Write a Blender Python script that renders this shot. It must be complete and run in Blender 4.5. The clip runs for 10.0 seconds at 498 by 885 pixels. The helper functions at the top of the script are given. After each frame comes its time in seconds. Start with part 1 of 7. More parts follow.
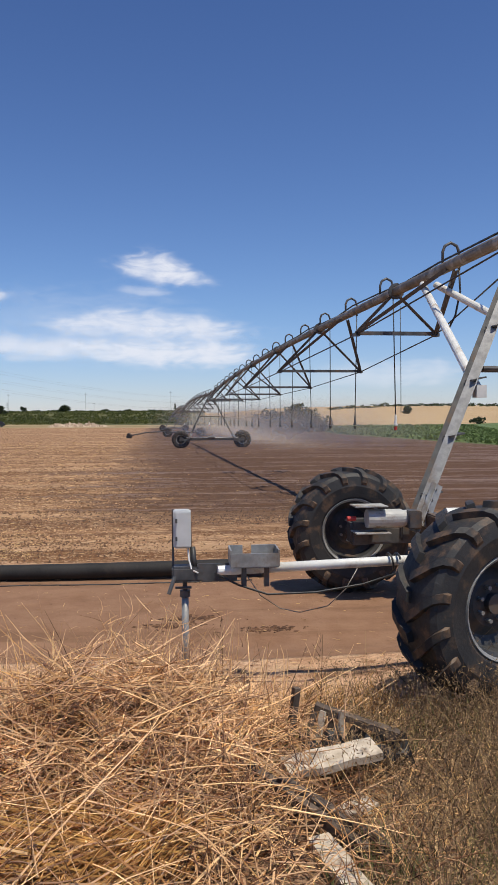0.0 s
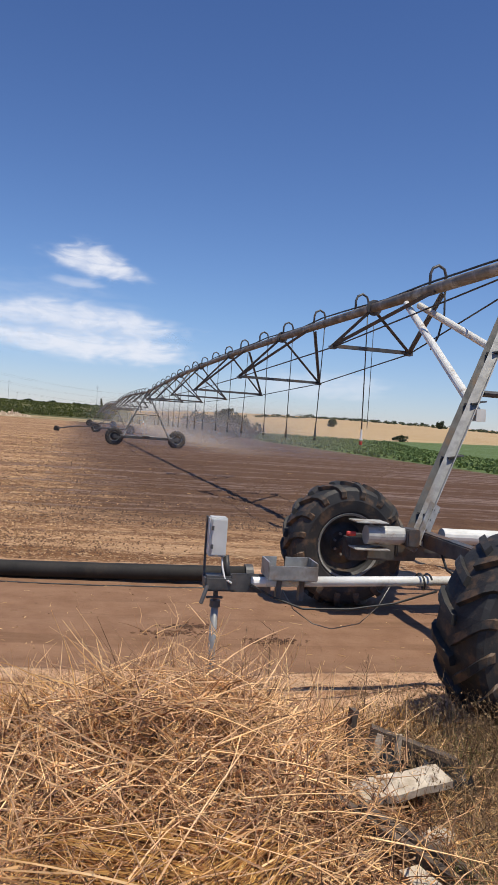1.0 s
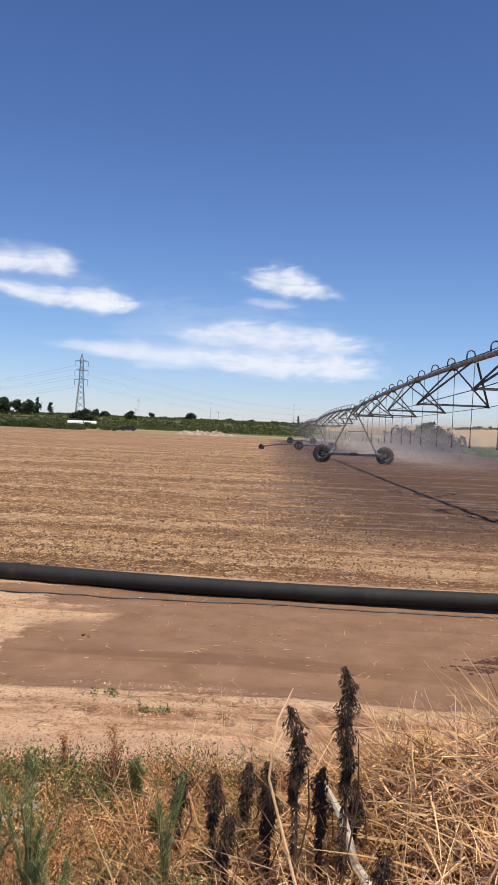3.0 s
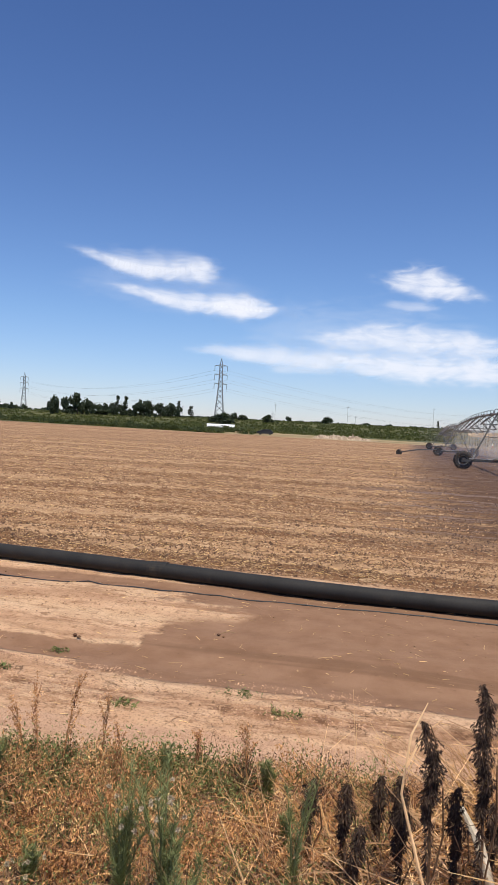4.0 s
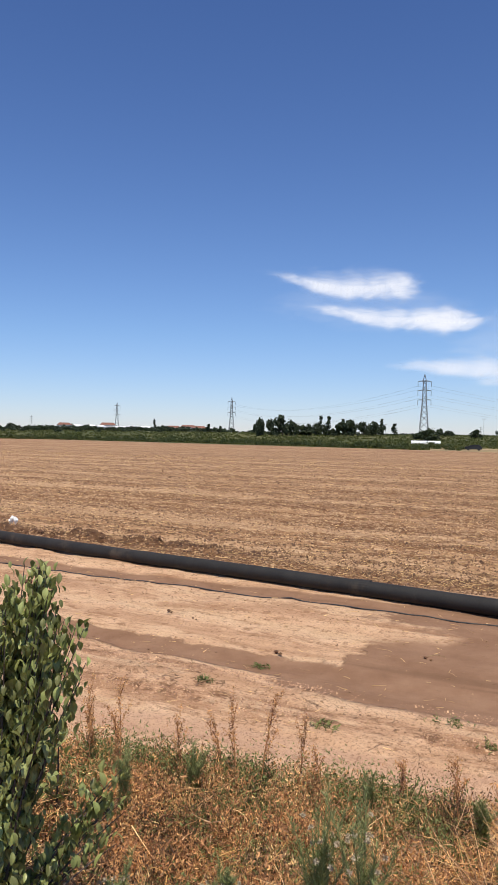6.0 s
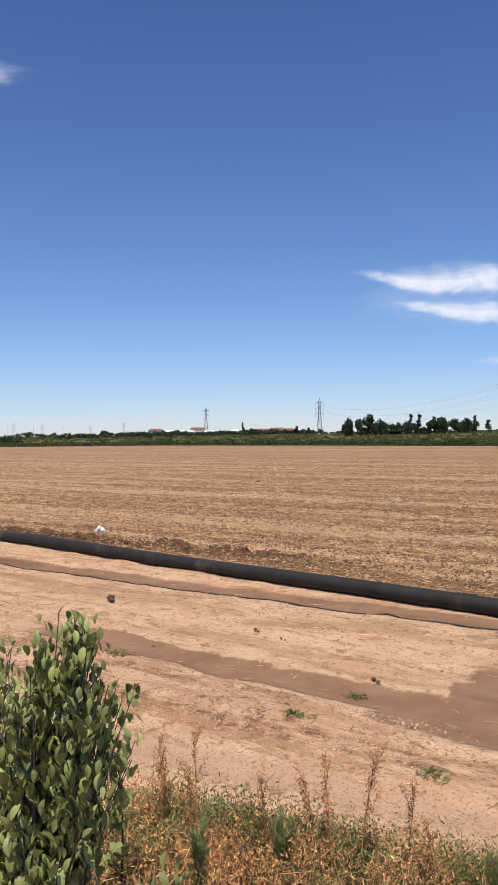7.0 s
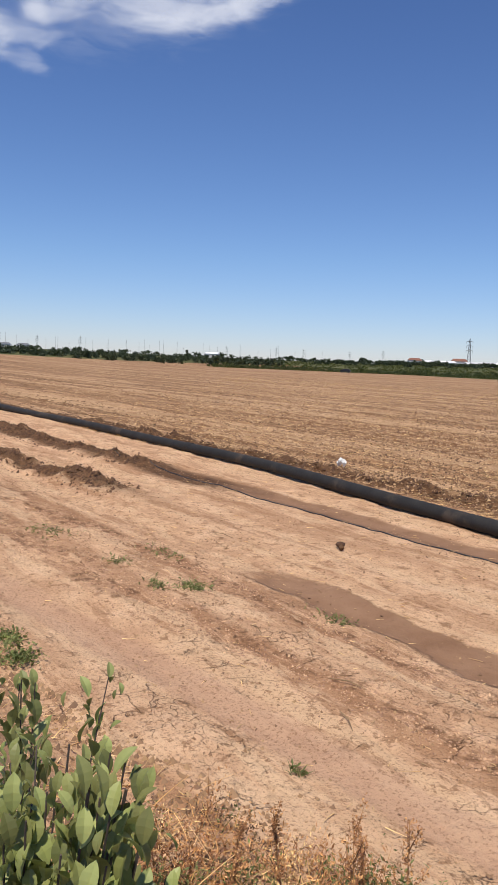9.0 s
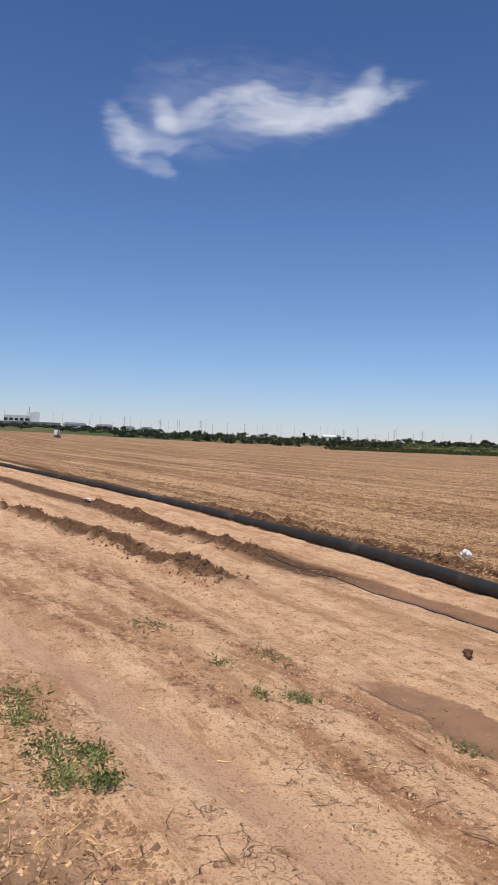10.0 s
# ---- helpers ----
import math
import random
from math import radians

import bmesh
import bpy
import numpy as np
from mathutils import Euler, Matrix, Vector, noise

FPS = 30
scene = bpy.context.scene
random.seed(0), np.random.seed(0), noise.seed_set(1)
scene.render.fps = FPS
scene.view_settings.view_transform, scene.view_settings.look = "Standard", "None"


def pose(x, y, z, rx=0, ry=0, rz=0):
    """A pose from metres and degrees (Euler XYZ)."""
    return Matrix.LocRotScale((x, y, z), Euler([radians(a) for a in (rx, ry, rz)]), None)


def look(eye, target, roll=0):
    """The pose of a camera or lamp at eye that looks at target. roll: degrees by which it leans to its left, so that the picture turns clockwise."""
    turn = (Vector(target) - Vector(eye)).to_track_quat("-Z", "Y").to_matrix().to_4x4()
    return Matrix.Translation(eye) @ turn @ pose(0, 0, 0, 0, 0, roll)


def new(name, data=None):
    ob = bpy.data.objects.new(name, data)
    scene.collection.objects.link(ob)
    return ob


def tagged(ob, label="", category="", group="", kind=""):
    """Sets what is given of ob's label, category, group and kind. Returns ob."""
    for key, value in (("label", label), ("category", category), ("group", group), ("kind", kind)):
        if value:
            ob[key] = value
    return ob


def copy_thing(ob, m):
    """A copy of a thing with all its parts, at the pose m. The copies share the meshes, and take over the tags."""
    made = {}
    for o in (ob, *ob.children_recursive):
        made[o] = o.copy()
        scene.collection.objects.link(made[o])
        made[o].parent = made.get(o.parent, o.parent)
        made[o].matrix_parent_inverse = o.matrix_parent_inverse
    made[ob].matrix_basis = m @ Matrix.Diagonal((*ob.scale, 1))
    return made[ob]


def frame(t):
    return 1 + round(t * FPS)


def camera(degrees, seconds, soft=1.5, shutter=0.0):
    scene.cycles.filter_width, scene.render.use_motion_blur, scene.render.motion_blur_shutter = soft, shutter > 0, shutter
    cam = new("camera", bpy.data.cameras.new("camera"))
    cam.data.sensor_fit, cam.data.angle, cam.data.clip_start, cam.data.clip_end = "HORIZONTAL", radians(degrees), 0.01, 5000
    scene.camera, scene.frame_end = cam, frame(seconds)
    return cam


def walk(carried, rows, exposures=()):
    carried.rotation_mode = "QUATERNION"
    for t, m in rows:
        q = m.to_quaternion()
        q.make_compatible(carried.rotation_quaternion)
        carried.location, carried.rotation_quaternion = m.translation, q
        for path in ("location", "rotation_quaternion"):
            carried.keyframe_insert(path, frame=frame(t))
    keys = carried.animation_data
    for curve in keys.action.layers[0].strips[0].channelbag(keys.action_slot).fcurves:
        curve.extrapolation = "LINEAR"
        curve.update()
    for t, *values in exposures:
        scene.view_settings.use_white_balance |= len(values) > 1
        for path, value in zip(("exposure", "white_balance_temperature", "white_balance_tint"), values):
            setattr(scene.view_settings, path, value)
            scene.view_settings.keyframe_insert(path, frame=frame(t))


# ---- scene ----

# camera and walk: seconds, place, pitch, roll, yaw
cam = camera(35.9, 10.0)
PATH = [
    (0, -0.324, 0.033, 1.686, -2.04, 0.35, -5.16),
    (0.5, -0.660, 0.165, 1.670, -2.33, -1.80, -6.54),
    (1, -1.029, 0.264, 1.684, -1.58, -4.06, -10.72),
    (1.5, -1.261, 0.381, 1.659, -1.59, -4.15, -8.20),
    (2, -1.476, 0.508, 1.689, -1.28, -2.13, -2.40),
    (2.1, -1.511, 0.524, 1.690, -0.44, -2.39, 2.36),
    (2.2, -1.593, 0.539, 1.682, 0.31, -2.13, 2.94),
    (3.3, -1.813, 0.625, 1.670, -1.76, -2.91, 5.03),
    (3.5, -1.813, 0.626, 1.671, -1.83, -2.88, 8.71),
    (4, -1.804, 0.618, 1.679, -1.37, -2.89, 13.91),
    (4.5, -1.807, 0.626, 1.678, -1.07, -2.02, 18.92),
    (5, -1.810, 0.632, 1.676, -0.94, -1.19, 24.47),
    (5.2, -1.813, 0.636, 1.678, -0.96, -1.08, 26.33),
    (6.3, -1.824, 0.884, 1.614, -0.40, -0.89, 29.21),
    (6.5, -1.854, 0.939, 1.623, -0.60, -0.40, 29.60),
    (7, -2.055, 1.251, 1.655, -0.34, 0.61, 35.57),
    (7.5, -2.152, 1.544, 1.671, -0.98, -1.79, 40.92),
    (8, -2.427, 1.810, 1.603, -2.72, -2.50, 45.93),
    (8.5, -2.703, 1.972, 1.633, -5.73, -1.93, 52.84),
    (9, -2.798, 2.184, 1.628, -5.96, -2.22, 54.61),
    (9.5, -2.901, 2.395, 1.646, -2.28, -3.53, 55.03),
    (10, -3.136, 2.454, 1.657, -0.14, -2.08, 63.31),
]
walk(cam, [(t, pose(x, y, z, 90 + pitch, roll, yaw)) for t, x, y, z, pitch, roll, yaw in PATH],
     [(0, -0.03), (1.5, 0.02), (4, 0.12), (7.5, 0.13), (9, 0.04), (10, -0.06)])

# ---- light: high noon sun from behind the walker, clear sky ----
SUN_DIR = Vector((0.22, -0.31, 1.0)).normalized()
world = bpy.data.worlds.new("sky")
scene.world = world
world.use_nodes = True
wn = world.node_tree.nodes
sky = wn.new("ShaderNodeTexSky")
sky.sky_type = "NISHITA"
sky.sun_disc = False
sky.sun_elevation = math.asin(SUN_DIR.z)
sky.sun_rotation = math.atan2(SUN_DIR.x, SUN_DIR.y)
sky.altitude = 50
sky.air_density, sky.dust_density, sky.ozone_density = 1.0, 0.1, 3.0
wn["Background"].inputs[1].default_value = 0.10
tint = wn.new("ShaderNodeMix")
tint.data_type, tint.blend_type = "RGBA", "MULTIPLY"
tint.inputs[0].default_value = 1.0
dome = wn.new("ShaderNodeTexCoord")
height = wn.new("ShaderNodeSeparateXYZ")
blue = wn.new("ShaderNodeValToRGB")
blue.color_ramp.elements[0].position, blue.color_ramp.elements[0].color = 0.0, (0.83, 0.89, 1.21, 1)
blue.color_ramp.elements[1].position, blue.color_ramp.elements[1].color = 0.5, (0.56, 0.70, 1.01, 1)
low_sky = blue.color_ramp.elements.new(0.13)
low_sky.color = (0.74, 0.875, 1.15, 1)
world.node_tree.links.new(dome.outputs["Generated"], height.inputs[0])
world.node_tree.links.new(height.outputs[2], blue.inputs[0])
world.node_tree.links.new(blue.outputs[0], tint.inputs[7])
world.node_tree.links.new(sky.outputs[0], tint.inputs[6])
world.node_tree.links.new(tint.outputs[2], wn["Background"].inputs[0])
sun = new("sun", bpy.data.lights.new("sun", "SUN"))
sun.data.energy, sun.data.angle, sun.data.color = 4.3, radians(0.53), (1.0, 0.92, 0.78)
sun.matrix_world = look(SUN_DIR * 100, (0, 0, 0))
scene.view_settings.exposure = 0.0


# ---- materials ----
def ramp(nt, fac, stops):
    n = nt.nodes.new("ShaderNodeValToRGB")
    n.color_ramp.interpolation = "LINEAR"
    e = n.color_ramp.elements
    while len(e) < len(stops):
        e.new(0.5)
    for k, (p, c) in zip(e, stops):
        k.position = p
        k.color = (*c, 1) if len(c) == 3 else c
    nt.links.new(fac, n.inputs[0])
    return n.outputs[0]


def noise_tex(nt, vec, scale, detail=4.0, rough=0.55, distortion=0.0):
    n = nt.nodes.new("ShaderNodeTexNoise")
    n.inputs["Scale"].default_value = scale
    n.inputs["Detail"].default_value = detail
    n.inputs["Roughness"].default_value = rough
    n.inputs["Distortion"].default_value = distortion
    nt.links.new(vec, n.inputs["Vector"])
    return n.outputs["Fac"]


def math_node(nt, op, a, b=None, clamp=False):
    n = nt.nodes.new("ShaderNodeMath")
    n.operation, n.use_clamp = op, clamp
    for i, v in enumerate((a, b)):
        if v is None:
            continue
        if isinstance(v, (int, float)):
            n.inputs[i].default_value = v
        else:
            nt.links.new(v, n.inputs[i])
    return n.outputs[0]


def mix_col(nt, fac, a, b, blend="MIX"):
    n = nt.nodes.new("ShaderNodeMix")
    n.data_type, n.blend_type = "RGBA", blend
    for sock, v in ((n.inputs[0], fac), (n.inputs[6], a), (n.inputs[7], b)):
        if isinstance(v, (int, float)):
            sock.default_value = v
        elif isinstance(v, tuple):
            sock.default_value = (*v, 1)
        else:
            nt.links.new(v, sock)
    return n.outputs[2]


def smooth_step(nt, v, lo, hi):
    n = nt.nodes.new("ShaderNodeMapRange")
    n.interpolation_type = "SMOOTHSTEP"
    n.inputs["From Min"].default_value, n.inputs["From Max"].default_value = lo, hi
    nt.links.new(v, n.inputs["Value"])
    return n.outputs[0]


def material(name, dark, light, scale=8.0, rough=0.7, metal=0.0, bump=0.15, grain=60.0, stain=None, stain_amount=0.5, stain_scale=3.0,
             vary=0.0, leafy=0.0, island=False):
    """Two tones of noise at one scale, stains at a larger one, fine bump; vary: tone by object or by island; leafy: light let through."""
    m = bpy.data.materials.new(name)
    m.use_nodes = True
    nt = m.node_tree
    b = nt.nodes["Principled BSDF"]
    vec = nt.nodes.new("ShaderNodeTexCoord").outputs["Object"]
    col = ramp(nt, noise_tex(nt, vec, scale), [(0.3, dark), (0.7, light)])
    if stain:
        f = smooth_step(nt, noise_tex(nt, vec, stain_scale, 5, 0.65), 0.62 - 0.35 * stain_amount, 0.75 - 0.2 * stain_amount)
        col = mix_col(nt, f, col, stain)
    if vary:
        rnd = nt.nodes.new("ShaderNodeNewGeometry").outputs["Random Per Island"] if island else nt.nodes.new("ShaderNodeObjectInfo").outputs["Random"]
        hsv = nt.nodes.new("ShaderNodeHueSaturation")
        nt.links.new(math_node(nt, "ADD", math_node(nt, "MULTIPLY", rnd, 2 * vary), 1 - vary), hsv.inputs["Value"])
        nt.links.new(math_node(nt, "ADD", math_node(nt, "MULTIPLY", rnd, 0.05 * vary), 0.5 - 0.025 * vary), hsv.inputs["Hue"])
        nt.links.new(col, hsv.inputs["Color"])
        col = hsv.outputs[0]
    nt.links.new(col, b.inputs["Base Color"])
    fine = noise_tex(nt, vec, grain, 3)
    b.inputs["Metallic"].default_value = metal
    nt.links.new(math_node(nt, "ADD", math_node(nt, "MULTIPLY", fine, 0.25), rough - 0.125, True), b.inputs["Roughness"])
    if bump:
        bn = nt.nodes.new("ShaderNodeBump")
        bn.inputs["Strength"].default_value, bn.inputs["Distance"].default_value = bump, 0.01
        nt.links.new(fine, bn.inputs["Height"])
        nt.links.new(bn.outputs[0], b.inputs["Normal"])
    if leafy:
        tr = nt.nodes.new("ShaderNodeBsdfTranslucent")
        nt.links.new(mix_col(nt, 0.5, col, (0.25, 0.3, 0.05), "MIX"), tr.inputs["Color"])
        mx = nt.nodes.new("ShaderNodeMixShader")
        mx.inputs[0].default_value = leafy
        nt.links.new(b.outputs[0], mx.inputs[1])
        nt.links.new(tr.outputs[0], mx.inputs[2])
        nt.links.new(mx.outputs[0], nt.nodes["Material Output"].inputs[0])
    return m


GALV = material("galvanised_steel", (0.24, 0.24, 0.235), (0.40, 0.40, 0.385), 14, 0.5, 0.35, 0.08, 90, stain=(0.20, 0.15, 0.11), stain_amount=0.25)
# dark steel of many parts; on the near tower's rear leg irons it paints shade
GALV_DARK = material("weathered_and_shaded_steel", (0.055, 0.058, 0.062), (0.13, 0.13, 0.13), 10, 0.55, 0.3, 0.1, 80, stain=(0.16, 0.10, 0.06), stain_amount=0.35)
WHITE_PIPE = material("white_painted_steel", (0.62, 0.62, 0.58), (0.78, 0.78, 0.74), 9, 0.45, 0.0, 0.05, 70, stain=(0.36, 0.27, 0.19), stain_amount=0.25)
RUST = material("rusty_pipe_steel", (0.13, 0.105, 0.08), (0.30, 0.27, 0.22), 5, 0.6, 0.3, 0.1, 70, stain=(0.40, 0.38, 0.35), stain_amount=0.4)
GREY_BOX = material("grey_enclosure_paint", (0.55, 0.56, 0.55), (0.66, 0.67, 0.66), 6, 0.4, 0.0, 0.03, 90, stain=(0.40, 0.34, 0.27), stain_amount=0.15)
RUBBER = material("muddy_tyre_rubber", (0.016, 0.016, 0.017), (0.035, 0.034, 0.033), 6, 0.62, 0.0, 0.2, 60, stain=(0.13, 0.080, 0.046), stain_amount=0.36, stain_scale=5.5)
RIM = material("dark_galvanised_rim", (0.04, 0.04, 0.042), (0.10, 0.10, 0.10), 7, 0.55, 0.4, 0.1, 60, stain=(0.18, 0.12, 0.08), stain_amount=0.3)
HDPE = material("black_polyethylene", (0.009, 0.0085, 0.008), (0.022, 0.020, 0.018), 5, 0.78, 0.0, 0.08, 60, stain=(0.07, 0.050, 0.035), stain_amount=0.2, stain_scale=1.3)
HOSE = material("black_rubber_hose", (0.015, 0.015, 0.015), (0.04, 0.04, 0.04), 8, 0.5, 0.0, 0.05, 60)
CAST = material("dusty_cast_metal", (0.36, 0.36, 0.34), (0.50, 0.50, 0.47), 9, 0.6, 0.1, 0.1, 70, stain=(0.22, 0.16, 0.11), stain_amount=0.35, stain_scale=6)
RED = material("red_plastic", (0.42, 0.03, 0.03), (0.55, 0.05, 0.04), 9, 0.45, 0.0, 0.05, 60)
WHITE = material("white_plastic", (0.72, 0.72, 0.70), (0.82, 0.82, 0.80), 9, 0.4, 0.0, 0.05, 60)
GREEN_PAINT = material("dark_green_paint", (0.02, 0.05, 0.03), (0.04, 0.09, 0.05), 8, 0.5, 0.0, 0.1, 60, stain=(0.15, 0.10, 0.07), stain_amount=0.3)


# ---- mesh building ----
class Shape:
    """Collects vertices and faces for one mesh."""

    def __init__(self):
        self.v, self.f = [], []

    def add(self, verts, faces):
        n = len(self.v)
        self.v.extend(verts)
        self.f.extend([tuple(i + n for i in f) for f in faces])
        return self

    def box(self, c, s, m=None, bevel=0.0):
        x, y, z = (d / 2 for d in s)
        m = (m or Matrix.Identity(4))
        if bevel:
            bm = bmesh.new()
            bmesh.ops.create_cube(bm, size=1, matrix=Matrix.Diagonal((*s, 1)))
            bmesh.ops.bevel(bm, geom=bm.edges[:], offset=bevel, segments=2, affect="EDGES")
            bm.verts.index_update()
            self.add([m @ (Vector(c) + q.co) for q in bm.verts], [[q.index for q in f.verts] for f in bm.faces])
            bm.free()
            return self
        p = [m @ (Vector(c) + Vector(q)) for q in ((-x, -y, -z), (x, -y, -z), (x, y, -z), (-x, y, -z), (-x, -y, z), (x, -y, z), (x, y, z), (-x, y, z))]
        return self.add(p, [(0, 3, 2, 1), (4, 5, 6, 7), (0, 1, 5, 4), (1, 2, 6, 5), (2, 3, 7, 6), (3, 0, 4, 7)])

    def tube(self, pts, r, seg=8, cap=True):
        pts = [Vector(p) for p in pts]
        n = len(pts)
        rs = r if isinstance(r, (list, tuple)) else [r] * n
        up, verts = None, []
        for i, p in enumerate(pts):
            d = (pts[min(i + 1, n - 1)] - pts[max(i - 1, 0)])
            d = d.normalized() if d.length > 1e-9 else Vector((0, 0, 1))
            if up is None:
                up = Vector((0, 0, 1)) if abs(d.z) < 0.9 else Vector((1, 0, 0))
            side = d.cross(up)
            side = side.normalized() if side.length > 1e-6 else Vector((1, 0, 0))
            up = side.cross(d).normalized()
            verts += [p + (side * math.cos(k * math.tau / seg) + up * math.sin(k * math.tau / seg)) * rs[i] for k in range(seg)]
        faces = [(i * seg + k, i * seg + (k + 1) % seg, (i + 1) * seg + (k + 1) % seg, (i + 1) * seg + k) for i in range(n - 1) for k in range(seg)]
        if cap:
            faces += [tuple(reversed(range(seg))), tuple((n - 1) * seg + k for k in range(seg))]
        return self.add(verts, faces)

    def lathe(self, profile, seg=32, m=None):
        """Turns (radius, along y) round the y axis."""
        m = m or Matrix.Identity(4)
        n = len(profile)
        verts = [m @ Vector((r * math.cos(k * math.tau / seg), a, r * math.sin(k * math.tau / seg))) for k in range(seg) for r, a in profile]
        faces = [(k * n + i, k * n + i + 1, (k + 1) % seg * n + i + 1, (k + 1) % seg * n + i) for k in range(seg) for i in range(n - 1)]
        return self.add(verts, faces)

    def angle_iron(self, a, b, w=0.07, t=0.008, turn=0.0):
        a, b = Vector(a), Vector(b)
        m = Matrix.Translation((a + b) / 2) @ (b - a).to_track_quat("Z", "Y").to_matrix().to_4x4() @ pose(0, 0, 0, 0, 0, turn)
        length = (b - a).length
        self.box((w / 2, 0, 0), (w, t, length), m)
        return self.box((0, w / 2, 0), (t, w, length), m)


def mesh_of(shape, name, mat, smooth=False):
    me = bpy.data.meshes.new(name)
    me.from_pydata([tuple(v) for v in shape.v], [], shape.f)
    if isinstance(mat, (list, tuple)):
        for m in mat:
            me.materials.append(m)
    else:
        me.materials.append(mat)
    if smooth:
        me.shade_smooth()
    me.update()
    return me


def part(name, shape, mat, parent=None, label="", smooth=False):
    ob = new(name, mesh_of(shape, name, mat, smooth))
    if parent:
        ob.parent = parent
    return tagged(ob, label)


def thing(name, shape, mat, label, category, group="", kind="", smooth=False):
    return tagged(part(name, shape, mat, None, "", smooth), label, category, group, kind)


def empty(name, label, category, m=None, group=""):
    ob = new(name)
    ob.empty_display_size = 0.2
    if m:
        ob.matrix_basis = m
    return tagged(ob, label, category, group)


rng = np.random.default_rng(7)
PERM = rng.permutation(4096)


def lattice(ix, iy, seed):
    return PERM[(PERM[(ix + seed * 57) % 4096] + iy) % 4096] / 4095.0


def value_noise(x, y, seed=0):
    ix, iy = np.floor(x).astype(int), np.floor(y).astype(int)
    fx, fy = x - ix, y - iy
    fx, fy = fx * fx * (3 - 2 * fx), fy * fy * (3 - 2 * fy)
    a, b = lattice(ix, iy, seed), lattice(ix + 1, iy, seed)
    c, d = lattice(ix, iy + 1, seed), lattice(ix + 1, iy + 1, seed)
    return (a * (1 - fx) + b * fx) * (1 - fy) + (c * (1 - fx) + d * fx) * fy - 0.5


def fbm(x, y, scale, octaves=4, seed=0, gain=0.5):
    v, a = 0.0, 1.0
    for k in range(octaves):
        v = v + a * value_noise(x * scale * 2**k, y * scale * 2**k, seed + k)
        a *= gain
    return v


def smooth01(v, lo, hi):
    t = np.clip((v - lo) / (hi - lo), 0, 1)
    return t * t * (3 - 2 * t)


def field_reach(yaw):
    """How far the tilled field goes, by compass angle to the left of north."""
    return np.interp(yaw, [-40, 0, 14, 26, 42, 55, 90], [186, 186, 186, 233, 317, 335, 345])


def base_level(x, y):
    """The land falls gently away from the track, rises again past the field and to the west and north-east."""
    r, yaw = np.hypot(x + 2, y), np.degrees(np.arctan2(-(x + 2), y))
    edge = field_reach(yaw)
    z = -0.011 * np.clip(y - 10.0, 0, 100.0)
    z = z + 2.6 * smooth01(yaw, 56, 80) * smooth01(r, 60, 340)
    z = z + np.where(yaw > -2, 1.0, 0.35) * 5.0 * smooth01(r, edge, edge + 240) * smooth01(-np.abs(yaw - 40), -75, -60) + 4.0 * smooth01(r, 600, 1500)
    return z + 10.0 * smooth01(y - 0.3 * np.abs(x - 200), 120, 900) * smooth01(x, 20, 220)


def verge_edge(x):
    return 4.55 + 0.2 * np.minimum(x + 0.5, 0.0) + 0.05 * np.maximum(x, 0)


# banks of dug soil: places along the track and height
SPOIL = (((-23.5, -20.8, -17.6, -14.7, -13.2, -12.2, -11.2, -10.2), (5.0, 5.23, 5.72, 5.93, 6.1, 6.23, 6.28, 6.38), 0.15),
         ((-23, -19.6, -17.7, -16.4, -15.2, -14.1, -13.2, -12.2), (7.29, 7.44, 7.46, 7.55, 7.6, 7.65, 7.69, 7.76), 0.13))


